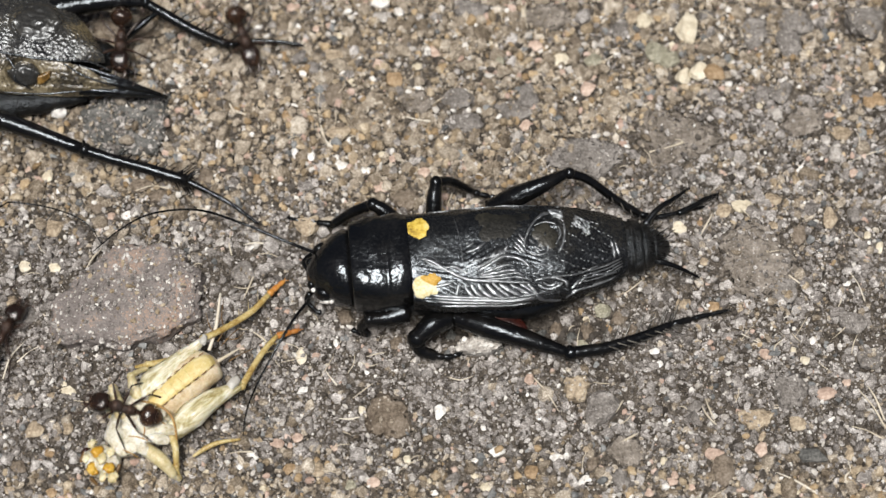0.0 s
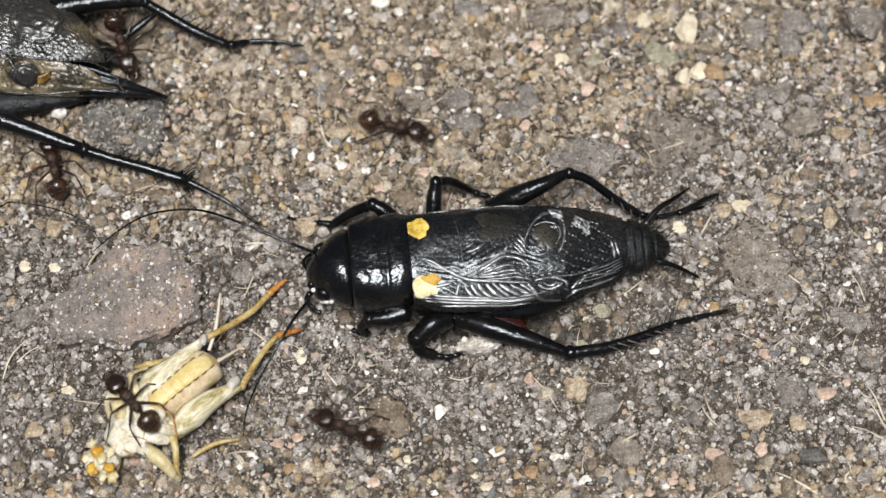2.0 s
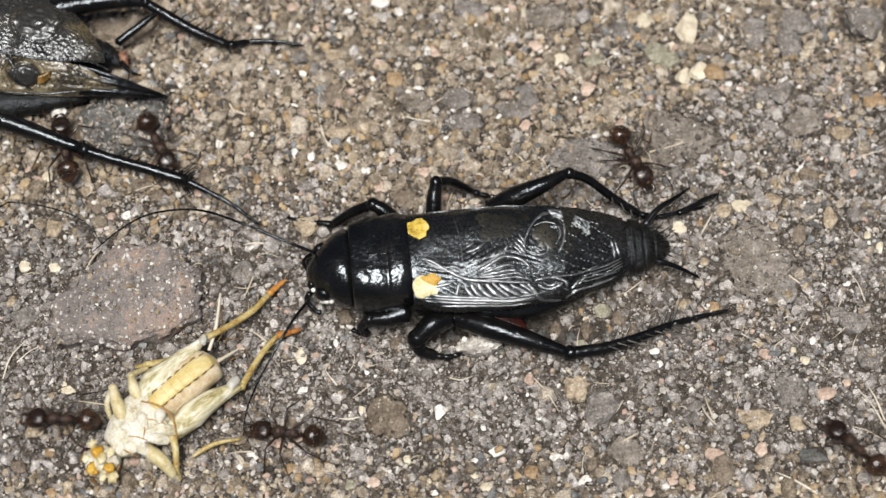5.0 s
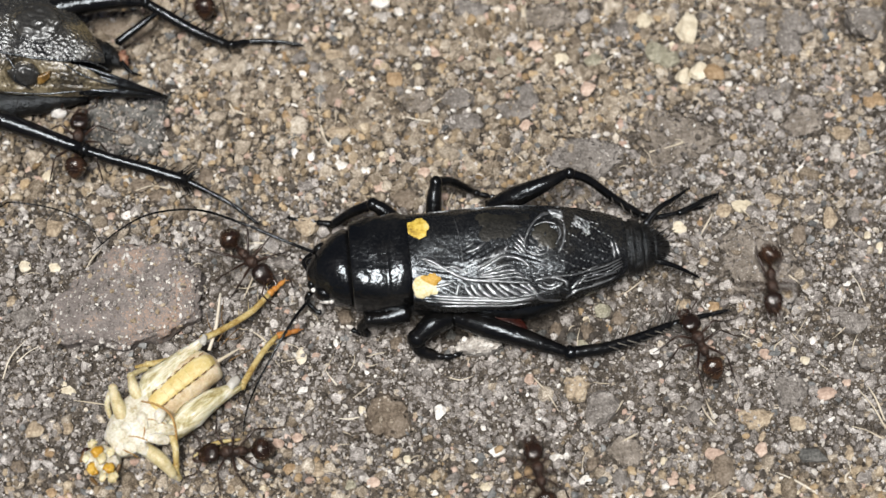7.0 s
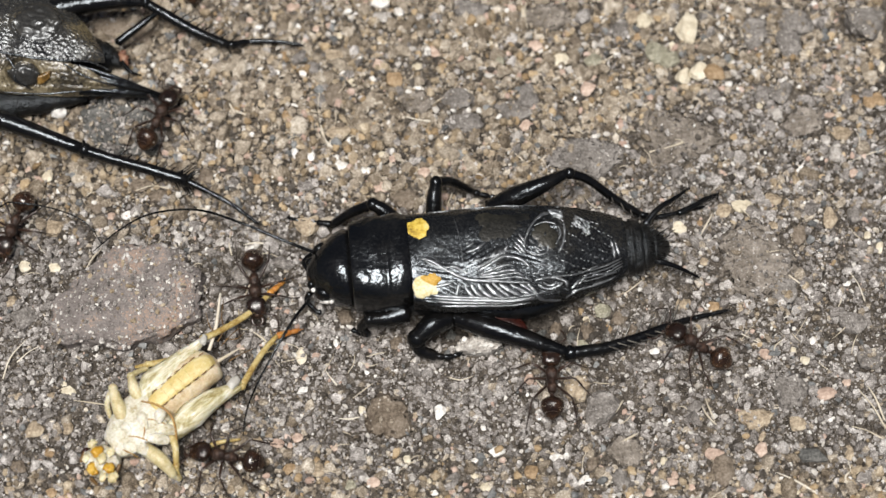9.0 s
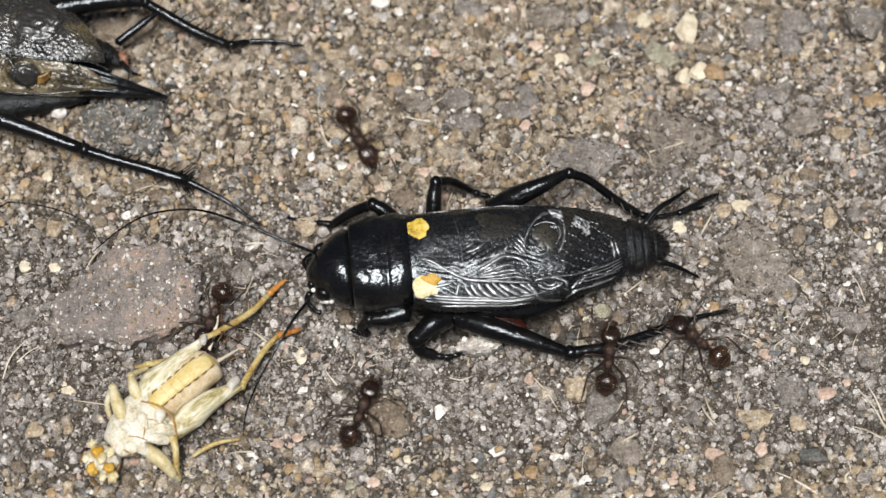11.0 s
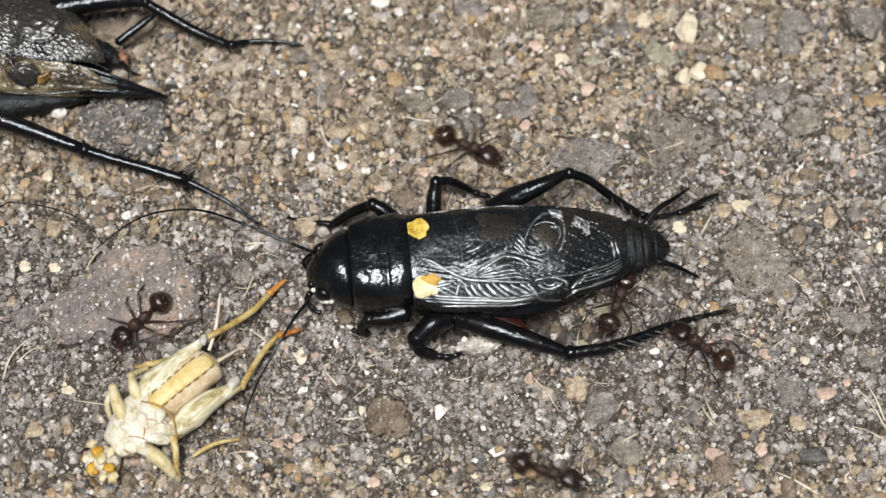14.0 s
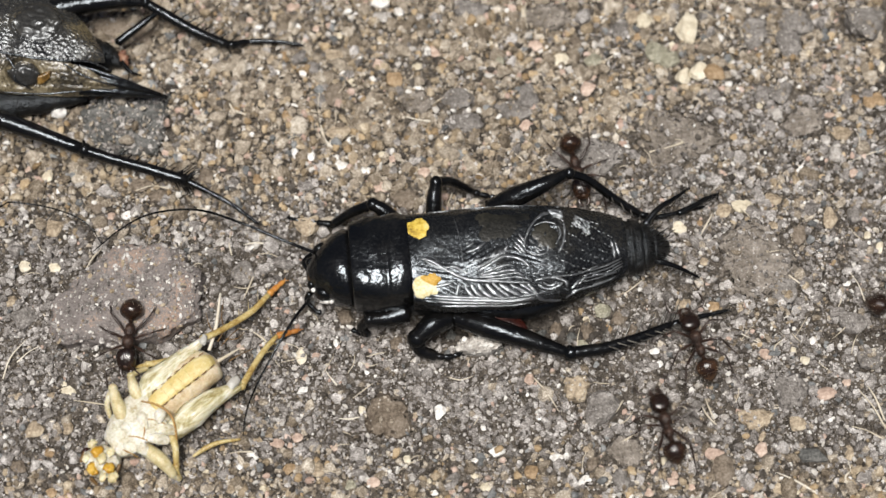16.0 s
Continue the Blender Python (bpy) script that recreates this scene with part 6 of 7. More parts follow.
    f = leg(c, "hind_leg", [(2.74, -4.22, 2.50), (5.44, -4.78, 2.60), (9.37, -5.56, 2.40), (14.33, -6.48, 1.90)], [0.78, 0.85, 0.66, 0.44], [a, (16.66, -6.81, 1.60), (19.39, -7.07, 1.30), b], [0.44, 0.4, 0.42, 0.44],
        [b, (23.89, -7.93, 0.70), (25.66, -8.56, 0.50), (27.73, -9.66, 0.35)], spines(a, b, 9, 0.75, 1, 0.13, seed=15) + spines(a, b, 9, 0.7, -1, 0.13, seed=16) + spines((20.6, -7.2, 1.2), b, 6, 1.2, 1, 0.12, seed=17) + spines((20.8, -7.2, 1.2), b, 5, 1.0, -1, 0.12, seed=18), thorns=LEGB, label="long black jumping leg with thorny shin")
    # underside, made wider than the body so its black also fills the leg's shadow
    part("belly", loft([(1.5, -2.8, 1.1, 0.9, 0.8, 2), (5, -3.3, 1.1, 1.4, 0.9, 2.1), (8.4, -3.2, 1.1, 1.25, 0.85, 2.1), (11.5, -2.5, 1.1, 0.8, 0.65, 2), (13.6, -2.0, 1.0, 0.25, 0.3, 2)], 20, 6, 0.16), TAILB, c, "shrivelled black underside, widened over the shaded gap by the leg")
    part("knee", tube([(14.34, -5.89, 2.00), (14.60, -6.63, 2.10), (14.47, -7.10, 1.70)], [0.12, 0.16, 0.1], 8, 4), LEGB, f)
    a, b = (16.62, 5.66, 2.60), (23.07, 3.97, 0.90)
    leg(c, "hind_leg", [(8.65, 3.24, 2.60), (11.43, 4.46, 2.90), (14.25, 5.28, 2.90), (16.48, 5.69, 2.60)], [0.9, 0.85, 0.65, 0.4], [a, (18.46, 5.07, 2.00), (20.70, 4.34, 1.50), b], [0.38, 0.4, 0.4, 0.34],
        [b, (24.40, 4.67, 0.50), (26.48, 5.05, 0.40), (28.37, 5.07, 0.35)], spines(a, b, 8, 0.8, 1, 0.11, seed=25) + spines(a, b, 8, 0.8, -1, 0.11, seed=26), thorns=LEGB, label="bent black jumping leg with thorny shin")
    part("tail_bristle", join(tube([(14.99, 2.55, 1.60), (15.88, 3.39, 1.90), (16.84, 4.33, 2.20), (17.75, 5.38, 2.30)], [0.36, 0.33, 0.27, 0.18], 8, 5), *spines((14.99, 2.55, 1.60), (17.75, 5.38, 2.30), 6, 0.4, 0, 0.03, 3)), LEGB, c)
    part("tail_bristle", tube([(15.61, 1.03, 1.60), (16.49, 0.31, 1.60), (17.20, 0.34, 1.20)], [0.2, 0.15, 0.08], 8, 5), LEGB, c)
    antenna(c, [(-6.60, -1.00, 3.00), (-4.00, -6.50, 3.50), (7.96, -11.75, 2.60), (10.30, -11.48, 2.20), (12.46, -11.29, 1.80), (14.46, -11.39, 1.20), (15.98, -11.97, 0.80), (16.99, -13.03, 0.50)], 0.07, 0.04)
    part("reddish_flesh", join(blob((15.66, 1.38, 1.30), (0.55, 0.36, 0.36), (0, 0, -60), 0.6, 3.0, 5), blob((15.46, 1.93, 1.25), (0.3, 0.2, 0.2), (0, 0, 30), 0.6, 3.0, 6)), mat("dried_flesh", [(0.07, 0.022, 0.014), (0.15, 0.06, 0.035), (0.3, 0.18, 0.12)], 0.4, 0.9, 5, 0.5, 0.05), c, "dried reddish tissue at the tail end")
    return c


def pale_cricket():
    c = root("pale_cricket", pose(-0.02089, -0.01352, 0, 0, 0, 42.38), "pale cream dead young cricket lying on its back", "cricket")
    ab = part("abdomen", loft([(1.2, 0.15, 1.5, 1.1, 0.9, 2.1), (2.2, 0.17, 1.6, 1.4, 1.25, 2.2), (4.0, 0.15, 1.62, 1.48, 1.28, 2.2), (5.6, 0.1, 1.55, 1.38, 1.15, 2.2), (6.4, 0, 1.4, 1.15, 0.9, 2.1), (6.8, 0, 1.3, 0.4, 0.4, 2)], 28, 6, 0.05), FLANK, c, "plump cream abdomen with brown dashed seams")
    top = [(1.3, 0.09, 2.5), (1.8, 0.08, 2.66), (3.0, 0.07, 2.72), (4.2, 0.06, 2.74), (5.3, 0.04, 2.66), (6.1, 0.02, 2.42), (6.5, 0.0, 2.1)]
    plate = part("belly_plate", tube(top, [0.5, 0.62, 0.66, 0.68, 0.68, 0.6, 0.4], 20, 5, 0.36), PLATE, ab, "yellowish plate along the belly")
    for k in range(7):
        x = 1.7 + 0.68 * k
        z = 2.85 - 0.075 * max(0, k - 4) ** 2
        for s in (-1, 1):
            w = (0.6 + 0.015 * k - 0.1 * (k == 6)) * s + 0.06
            part("seam", tube([(x, w - 0.06 * s, z), (x + 0.22, w + 0.02 * s, z), (x + 0.5, w - 0.01 * s, z - 0.01)], [0.02, 0.06, 0.03], 6, 3), BROWNLINE, ab)
        if k:
            part("plate_fold", tube([(x, 0.6, z + 0.06), (x + 0.03, 0.06, z + 0.13), (x, -0.5, z + 0.06)], [0.02, 0.035, 0.02], 6, 3), PLATE, plate)
    th = part("thorax", loft([(-2.6, 0, 1.2, 0.9, 0.8, 2.1), (-1.6, 0, 1.35, 1.5, 1.0, 2.2), (0.2, 0.1, 1.45, 1.9, 1.15, 2.3), (1.4, 0.1, 1.45, 1.7, 1.1, 2.2), (1.9, 0.1, 1.4, 1.2, 0.9, 2)], 24, 5, 0.08), CHALK, c, "whitish soft chest plates")
    part("breast_plate", blob((-0.45, -0.87, 2.15), (1.25, 0.75, 0.35), (0, 0, 0), 0.12, 1.6, 2), CHALK, th, "smooth white breast plate")
    part("breast_plate", blob((-1.84, -0.68, 1.85), (0.85, 0.7, 0.35), (0, 0, 10), 0.12, 1.6, 5), CHALK, th)
    for p, q in (((-1.06, -0.65, 2.20), (-1.04, 0.89, 2.00)), ((-0.14, -0.92, 2.40), (0.51, 0.66, 2.20)), ((0.79, -1.12, 2.40), (1.64, -0.58, 2.40)),
                 ((-1.30, -1.16, 2.10), (-1.03, -2.22, 1.70)), ((-0.43, -1.49, 2.30), (0.53, -2.46, 2.00)), ((0.61, -1.57, 2.30), (1.34, -2.33, 2.00))):
        m = tuple((u + v) / 2 + w for u, v, w in zip(p, q, (0, 0, 0.16)))
        part("hip_joint", tube([p, m, q], [0.24, 0.43, 0.3], 14, 6, 0.8), CHALK, th)
    for p, q, r in (((-0.85, 0.18, 2.35), (0.41, -0.53, 2.60), (1.15, -1.66, 2.40)), ((-1.69, -0.08, 2.20), (-0.91, -1.02, 2.50), (-0.33, -2.08, 2.20)), ((-2.40, -0.40, 1.90), (-2.06, -1.27, 2.20), (-1.70, -2.09, 1.80)),
                    ((0.20, 0.09, 2.50), (-0.22, -0.93, 2.60), (-1.00, -1.46, 2.30))):
        part("crease", tube([p, q, r], [0.025, 0.05, 0.025], 6, 5, 0.6), BAND, th)
    band = [(0.89, 0.79, 2.60), (1.42, -0.15, 2.90), (1.71, -1.19, 2.90), (1.49, -2.07, 2.60), (0.73, -3.16, 1.90)]
    part("brown_band", tube(band, [0.05, 0.08, 0.09, 0.08, 0.06], 8, 6), BAND, c)
    part("pit", blob((-0.78, -0.76, 2.35), (0.26, 0.16, 0.1), (0, 0, 30), 0.3, 2.0, 3, 2), BAND, th, "brown pit between the breast plates")
    for p, r in (((-0.78, 0.56, 2.20), 0.62), ((0.54, -0.30, 2.30), 0.7), ((0.77, -1.40, 2.20), 0.6), ((-1.63, -1.08, 2.10), 0.55)):
        part("breast_plate", blob(p, (r * 1.2, r * 0.9, r * 0.36), (0, 0, 40 * r + 90 * p[1]), 0.2, 1.6, p[0]), CHALK, th)
    hd = part("head", blob((-3.65, -0.26, 1.10), (1.15, 1.25, 0.85), (0, 0, 20), 0.25, 2.0, 4), CHALK, c, "pale head with orange mouthparts")
    for p, r in (((-3.48, 0.96, 1.75), 0.36), ((-3.87, -1.77, 1.60), 0.46), ((-4.44, 0.48, 1.60), 0.3), ((-3.67, -0.40, 2.05), 0.4), ((-2.90, -0.39, 1.90), 0.34), ((-4.43, -1.33, 1.50), 0.3)):
        part("lip", blob(p, (r, r * 0.8, r * 0.42), (0, 0, 70 * r), 0.45, 2.0, p[0], 3), CREAM, hd)
    orange = mat("orange_mouthpart", [(0.3, 0.12, 0.01), (0.5, 0.29, 0.03), (0.6, 0.43, 0.12)], 0.34, 0.9, 6, 0.45, 0.03, contrast=1.2)
    for i, (p, r) in enumerate((((-3.56, 0.25, 1.95), 0.42), ((-4.53, -0.41, 1.75), 0.46), ((-3.70, -1.20, 1.95), 0.42))):
        part("mouthpart", blob(p, (r * 1.05, r * 0.85, r * 0.45), (10, 12, 55 * i), 0.5, 2.2, i + 3), orange, hd)
    for p, q in (((-4.18, 1.01, 1.30), (-4.80, 0.80, 0.80)), ((-5.04, -0.66, 1.20), (-4.97, -1.19, 0.70)), ((-3.56, -1.62, 1.30), (-2.97, -1.36, 1.50))):
        part("palp", tube([p, tuple((u + v) / 2 for u, v in zip(p, q)), q], [0.12, 0.15, 0.1], 8, 4), BROWNLINE, hd)
    for s in (-1, 1):
        part("eye", blob((-4.1, 1.15 * s - 0.1, 1.0), (0.4, 0.3, 0.4), amp=0.03, sub=2), RED, hd, "dark red compound eye")
    # jumping legs, thick pale thighs with amber shins
    leg(c, "hind_leg", [(1.41, 0.92, 1.50), (2.56, 1.25, 1.90), (4.46, 1.43, 2.00), (6.93, 1.59, 1.90)], [0.9, 1.2, 0.75, 0.25], [(7.06, 1.60, 2.00), (8.83, 1.31, 1.60), (11.01, 1.18, 1.10), (12.81, 1.48, 0.70)], [0.25, 0.22, 0.24, 0.2],
        [(12.81, 1.48, 0.70), (13.57, 1.59, 0.50), (14.38, 1.63, 0.35)], spines((8.83, 1.31, 1.60), (12.81, 1.48, 0.70), 7, 0.6, 0, 0.035, 31), AMBER, "amber shin and pale thigh", RUST).data.materials[0] = THIGH
    leg(c, "hind_leg", [(1.17, -2.02, 1.50), (2.90, -2.16, 2.00), (4.62, -2.23, 2.00), (6.91, -2.65, 1.50)], [0.7, 0.95, 0.75, 0.28], [(6.86, -2.72, 1.50), (8.38, -2.11, 1.30), (9.83, -1.59, 1.00), (11.22, -1.29, 0.70)], [0.25, 0.22, 0.22, 0.18],
        [(11.22, -1.29, 0.70), (11.93, -1.55, 0.50), (12.68, -1.88, 0.35)], spines((8.38, -2.11, 1.30), (11.22, -1.29, 0.70), 6, 0.6, 0, 0.035, 32), AMBER, "amber shin and pale thigh", RUST).data.materials[0] = THIGH
    leg(c, "foreleg", [(-0.88, 0.19, 1.60), (-0.55, 1.45, 2.20), (0.01, 2.88, 2.20)], [0.5, 0.52, 0.32], [(0.06, 2.95, 2.20), (-0.85, 2.63, 1.40), (-1.26, 1.91, 0.70)], [0.28, 0.22, 0.16], None, (), CREAM)
    leg(c, "foreleg", [(0.77, 0.70, 1.80), (1.11, 1.88, 2.20), (1.53, 2.81, 2.00)], [0.45, 0.42, 0.26], [(1.58, 2.88, 2.00), (2.21, 2.93, 1.60), (2.91, 2.81, 1.20)], [0.24, 0.2, 0.16], None, (), CREAM)
    leg(c, "middle_leg", [(-0.96, -1.72, 1.50), (-0.72, -3.15, 1.80), (-0.70, -4.40, 1.20)], [0.5, 0.52, 0.3], [(-0.73, -4.26, 1.20), (-0.63, -4.51, 0.90), (-0.56, -4.73, 0.60)], [0.26, 0.2, 0.15], None, (), CREAM)
    leg(c, "middle_leg", [(0.98, -2.01, 1.90), (0.61, -3.08, 2.00), (-0.17, -4.04, 1.40)], [0.28, 0.25, 0.2], [(-0.17, -4.04, 1.40), (-0.40, -4.37, 1.00), (-0.44, -4.69, 0.50)], [0.2, 0.18, 0.12], None, (), AMBER)
    leg(c, "middle_leg", [(5.49, 1.64, 1.60), (4.15, 2.18, 1.60), (3.07, 2.97, 1.40)], [0.26, 0.26, 0.22], [(3.07, 2.97, 1.40), (2.74, 3.25, 1.10), (2.37, 3.61, 0.80)], [0.2, 0.16, 0.12], None, (), AMBER)
    part("loose_leg", tube([(1.23, -4.03, 0.50), (2.26, -4.22, 0.70), (3.24, -4.57, 0.70), (4.41, -5.28, 0.50)], [0.1, 0.19, 0.16, 0.09], 10, 5), AMBER, c)
    part("tail_bristle", tube([(6.78, -0.18, 1.50), (7.68, -0.36, 1.60), (8.96, -0.44, 1.20)], [0.15, 0.1, 0.04], 8, 5), FIBRE, c)
    part("tail_bristle", tube([(6.88, 0.86, 1.50), (8.30, 1.80, 1.60), (10.25, 3.68, 1.20)], [0.13, 0.14, 0.08], 8, 5), FIBRE, c)
    for p in ([(7.52, 1.55, 1.20), (8.54, 1.91, 1.50), (9.72, 2.58, 1.10)],
              [(7.77, 1.04, 1.20), (8.65, 1.24, 1.50), (9.62, 1.40, 1.10)],
              [(7.78, 0.63, 1.20), (8.81, 0.69, 1.50), (9.64, 0.81, 1.10)],
              [(8.69, 1.34, 1.20), (9.15, 2.21, 1.50), (10.16, 3.22, 1.10)],
              [(7.41, -0.61, 1.20), (8.27, -0.86, 1.50), (9.28, -1.03, 1.10)],
              [(8.03, 1.66, 1.20), (8.09, 2.31, 1.50), (8.56, 3.24, 1.10)],
              [(8.34, 0.80, 1.20), (8.82, 0.22, 1.50), (9.57, 0.30, 1.10)]):
        part("tail_hair", tube(p, [0.05, 0.04, 0.02], 6, 4), BROWNLINE, c, "fine brown bristle")
    part("joint_membrane", blob((6.94, 1.40, 2.40), (0.4, 0.25, 0.2), (0, 0, 40), 0.3, 2, 3), GLASSY, c, "milky grey joint membrane")
    part("joint_membrane", blob((6.43, -2.32, 2.00), (0.6, 0.35, 0.3), (0, 0, 15), 0.3, 2, 6), GLASSY, c, "milky grey joint membrane")
    return c


live_cricket()
dead_cricket()
pale_cricket()

# ---- ants ----
HIPS = [(0.6, 0.27, 60), (0.15, 0.3, 98), (-0.3, 0.28, 138)]


def ant_leg(direction, reach):
    """One walking leg from its hip, as thigh, shin and foot: up to the knee, out and down to the ground."""
    c, s = math.cos(radians(direction)), math.sin(radians(direction))
    b = radians(direction + math.copysign(30 if abs(direction) > 80 else -26, direction))
    c2, s2 = math.cos(b), math.sin(b)
    knee = (c * reach * 0.5, s * reach * 0.5, 0.5)
    ankle = (c * reach * 0.5 + c2 * reach * 0.34, s * reach * 0.5 + s2 * reach * 0.34, -0.45)
    foot = (c * reach * 0.5 + c2 * reach * 0.64, s * reach * 0.5 + s2 * reach * 0.64, -0.86)
    thigh = join(blob((0.02 * c, 0.02 * s, -0.03), (0.17, 0.15, 0.16), (0, 0, direction), 0.08, sub=2), tube([(c * 0.08, s * 0.08, -0.02), (c * 0.3, s * 0.3, 0.1), (c * reach * 0.3, s * reach * 0.3, 0.36), knee], [0.075, 0.09, 0.105, 0.06], 8, 4))
    shin = tube([knee, ((knee[0] + ankle[0]) / 2, (knee[1] + ankle[1]) / 2, 0.06), ankle], [0.05, 0.07, 0.05], 8, 4)
    toes = [(ankle[0] + (foot[0] - ankle[0]) * k / 4, ankle[1] + (foot[1] - ankle[1]) * k / 4, -0.45 - 0.41 * (k / 4) ** 0.7) for k in range(5)]
    hook = [tube([foot, (foot[0] + 0.12 * math.cos(b + e), foot[1] + 0.12 * math.sin(b + e), -0.88)], [0.016, 0.006], 5, 2) for e in (-0.6, 0.6)]
    hairs = spines(knee, ankle, 6, 0.1, 0, 0.012, 7)
    return thigh, join(shin, *hairs), join(tube(toes, [0.042, 0.036, 0.03, 0.027, 0.02], 6, 4), *hook)


def build_ant():
    a = root("ant", pose(0, 0, 0), "dark brown glossy ant walking over the soil", "ant", "foraging ants")
    # three-part trunk: shoulder, waist dip, hind slope
    part("thorax", loft([(-0.95, 0, 0.9, 0.12, 0.13, 2), (-0.85, 0, 0.98, 0.26, 0.3, 2.2), (-0.5, 0, 1.06, 0.33, 0.36, 2.3), (-0.12, 0, 1.02, 0.3, 0.3, 2), (-0.02, 0, 1.04, 0.29, 0.28, 2), (0.12, 0, 1.14, 0.37, 0.36, 2.1), (0.42, 0, 1.2, 0.44, 0.42, 2.1), (0.7, 0, 1.18, 0.41, 0.38, 2), (0.92, 0, 1.1, 0.26, 0.25, 2), (1.08, 0, 1.06, 0.15, 0.16, 2)], 18, 5, 0.06), ANTBODY, a)
    part("petiole", loft([(-1.25, 0, 0.92, 0.08, 0.09, 2), (-1.12, 0, 1.1, 0.17, 0.27, 2), (-1.02, 0, 1.08, 0.15, 0.24, 2), (-0.92, 0, 0.92, 0.09, 0.1, 2)], 12, 4), ANTBODY, a)
    gs = part("gaster", loft([(-2.86, 0, 0.9, 0.06, 0.06, 2), (-2.74, 0, 0.94, 0.3, 0.27, 2), (-2.5, 0, 1.02, 0.57, 0.52, 2), (-2.2, 0, 1.1, 0.76, 0.7, 2), (-1.88, 0, 1.15, 0.83, 0.76, 2), (-1.58, 0, 1.13, 0.77, 0.7, 2), (-1.36, 0, 1.06, 0.55, 0.52, 2), (-1.22, 0, 0.98, 0.28, 0.28, 2), (-1.15, 0, 0.95, 0.1, 0.1, 2)], 28, 6), ANTC, a, "round glossy dark abdomen")
    for x, r, z in ((-2.46, 0.6, 0.555), (-2.08, 0.81, 0.745), (-1.66, 0.805, 0.735)):
        part("band", tube([(x, r * math.sin(t), 1.09 + z * math.cos(t)) for t in (-1.5, -1.0, -0.5, 0, 0.5, 1.0, 1.5)], [0.016] * 7, 5, 4), ANTBODY, gs)
    rng = random.Random(3)
    hairs = []
    for _ in range(34):
        u, t = rng.uniform(0.2, 0.95), rng.uniform(-1.2, 1.2)
        k = math.sin(math.pi * u) ** 0.6
        p = np.array((-2.8 + 1.6 * u, 0.8 * k * math.sin(t), 1.1 + 0.74 * k * math.cos(t)))
        hairs.append(tube([p, p + (-0.1, 0.1 * math.sin(t), 0.13 * math.cos(t))], [0.012, 0.004], 4, 2))
    part("hairs", join(*hairs), FIBRE, gs, "fine pale bristles")
    # broad head, squared behind, with a face that narrows to the jaws
    hd = part("head", loft([(0.98, 0, 1.06, 0.16, 0.16, 2), (1.06, 0, 1.08, 0.44, 0.34, 2.4), (1.2, 0, 1.1, 0.62, 0.45, 2.6), (1.5, 0, 1.1, 0.71, 0.5, 2.6), (1.85, 0, 1.04, 0.7, 0.49, 2.6), (2.15, 0, 0.95, 0.6, 0.42, 2.5), (2.38, 0, 0.86, 0.44, 0.31, 2.3), (2.52, 0, 0.8, 0.26, 0.17, 2)], 24, 5, 0.04), ANTC, a, "broad glossy dark head")
    part("face_plate", blob((2.22, 0, 1.08), (0.24, 0.28, 0.2), (0, 24, 0), 0.06, sub=2), ANTBODY, hd)
    for s in (-1, 1):
        part("eye", blob((1.66, 0.64 * s, 1.26), (0.15, 0.1, 0.14), amp=0.0, sub=2), ANTEYE, hd)
        part("mandible", tube([(2.34, 0.32 * s, 0.78), (2.64, 0.36 * s, 0.7), (2.84, 0.2 * s, 0.65), (2.9, 0.02 * s, 0.62)], [0.12, 0.13, 0.1, 0.03], 8, 4, 0.6), ANTLEG, hd)
        club = [(0.5, 0.95 * s, 0.2), (0.75, 1.0 * s, 0.08), (1.0, 1.0 * s, -0.08), (1.3, 0.94 * s, -0.26), (1.6, 0.84 * s, -0.45)]
        fl = part("antenna", tube([(0, 0, 0), (0.26, 0.42 * s, 0.18), (0.5, 0.95 * s, 0.2)], [0.05, 0.042, 0.055], 6, 4), ANTLEG, a, at=(2.2, 0.25 * s, 1.15))
        path, rad = smooth_path(club, [0.04, 0.05, 0.055, 0.062, 0.045], 4)
        part("club", tube(path, [r * (1.12 if i % 2 else 0.88) for i, r in enumerate(rad)], 6, 1), ANTLEG, fl)
    for s in (1, -1):
        for (x, y, d), reach in zip(HIPS, (2.5, 2.7, 3.3)):
            thigh, shin, toe = ant_leg(d * s, reach)
            lg = part("leg", thigh, ANTLEG, a, at=(x, y * s, 0.88))
            part("shin", shin, ANTLEG, lg)
            part("foot", toe, ANTLEG, lg)
    return a


# x, y in millimetres, height of the ground underfoot, heading in degrees; one row a moment
PATHS = {}
PATHS["upper_runner"] = [
    (0.0, -14.9, 16.7, 0.00, -70),
    (0.5, -12.8, 10.3, 0.00, -70),
    (1.0, -9.0, 6.8, 0.00, -45),
    (1.5, -7.4, 8.3, 0.00, -26),
    (2.0, -3.5, 9.3, 0.00, -14),
    (2.5, 2.3, 10.5, 0.00, -16),
    (3.0, 10.7, 9.3, 0.00, -60),
    (3.5, 12.6, 8.1, 0.00, -64),
    (4.0, 13.2, 7.1, 0.00, -74),
    (4.5, 13.6, 6.6, 0.00, -72),
    (6.0, 16.9, 7.4, 0.00, -47),
    (6.5, 20.9, 3.9, 0.00, -65),
    (7.0, 23.4, -2.8, 0.00, -89),
    (7.5, 28.4, -8.4, 0.00, -54),
    (8.0, 33.4, -12.1, 0.00, -39),
    (9.0, 41.0, -16.3, 0.00, -29),
    (16.0, 42.1, -17.1, 0.00, -29),
]
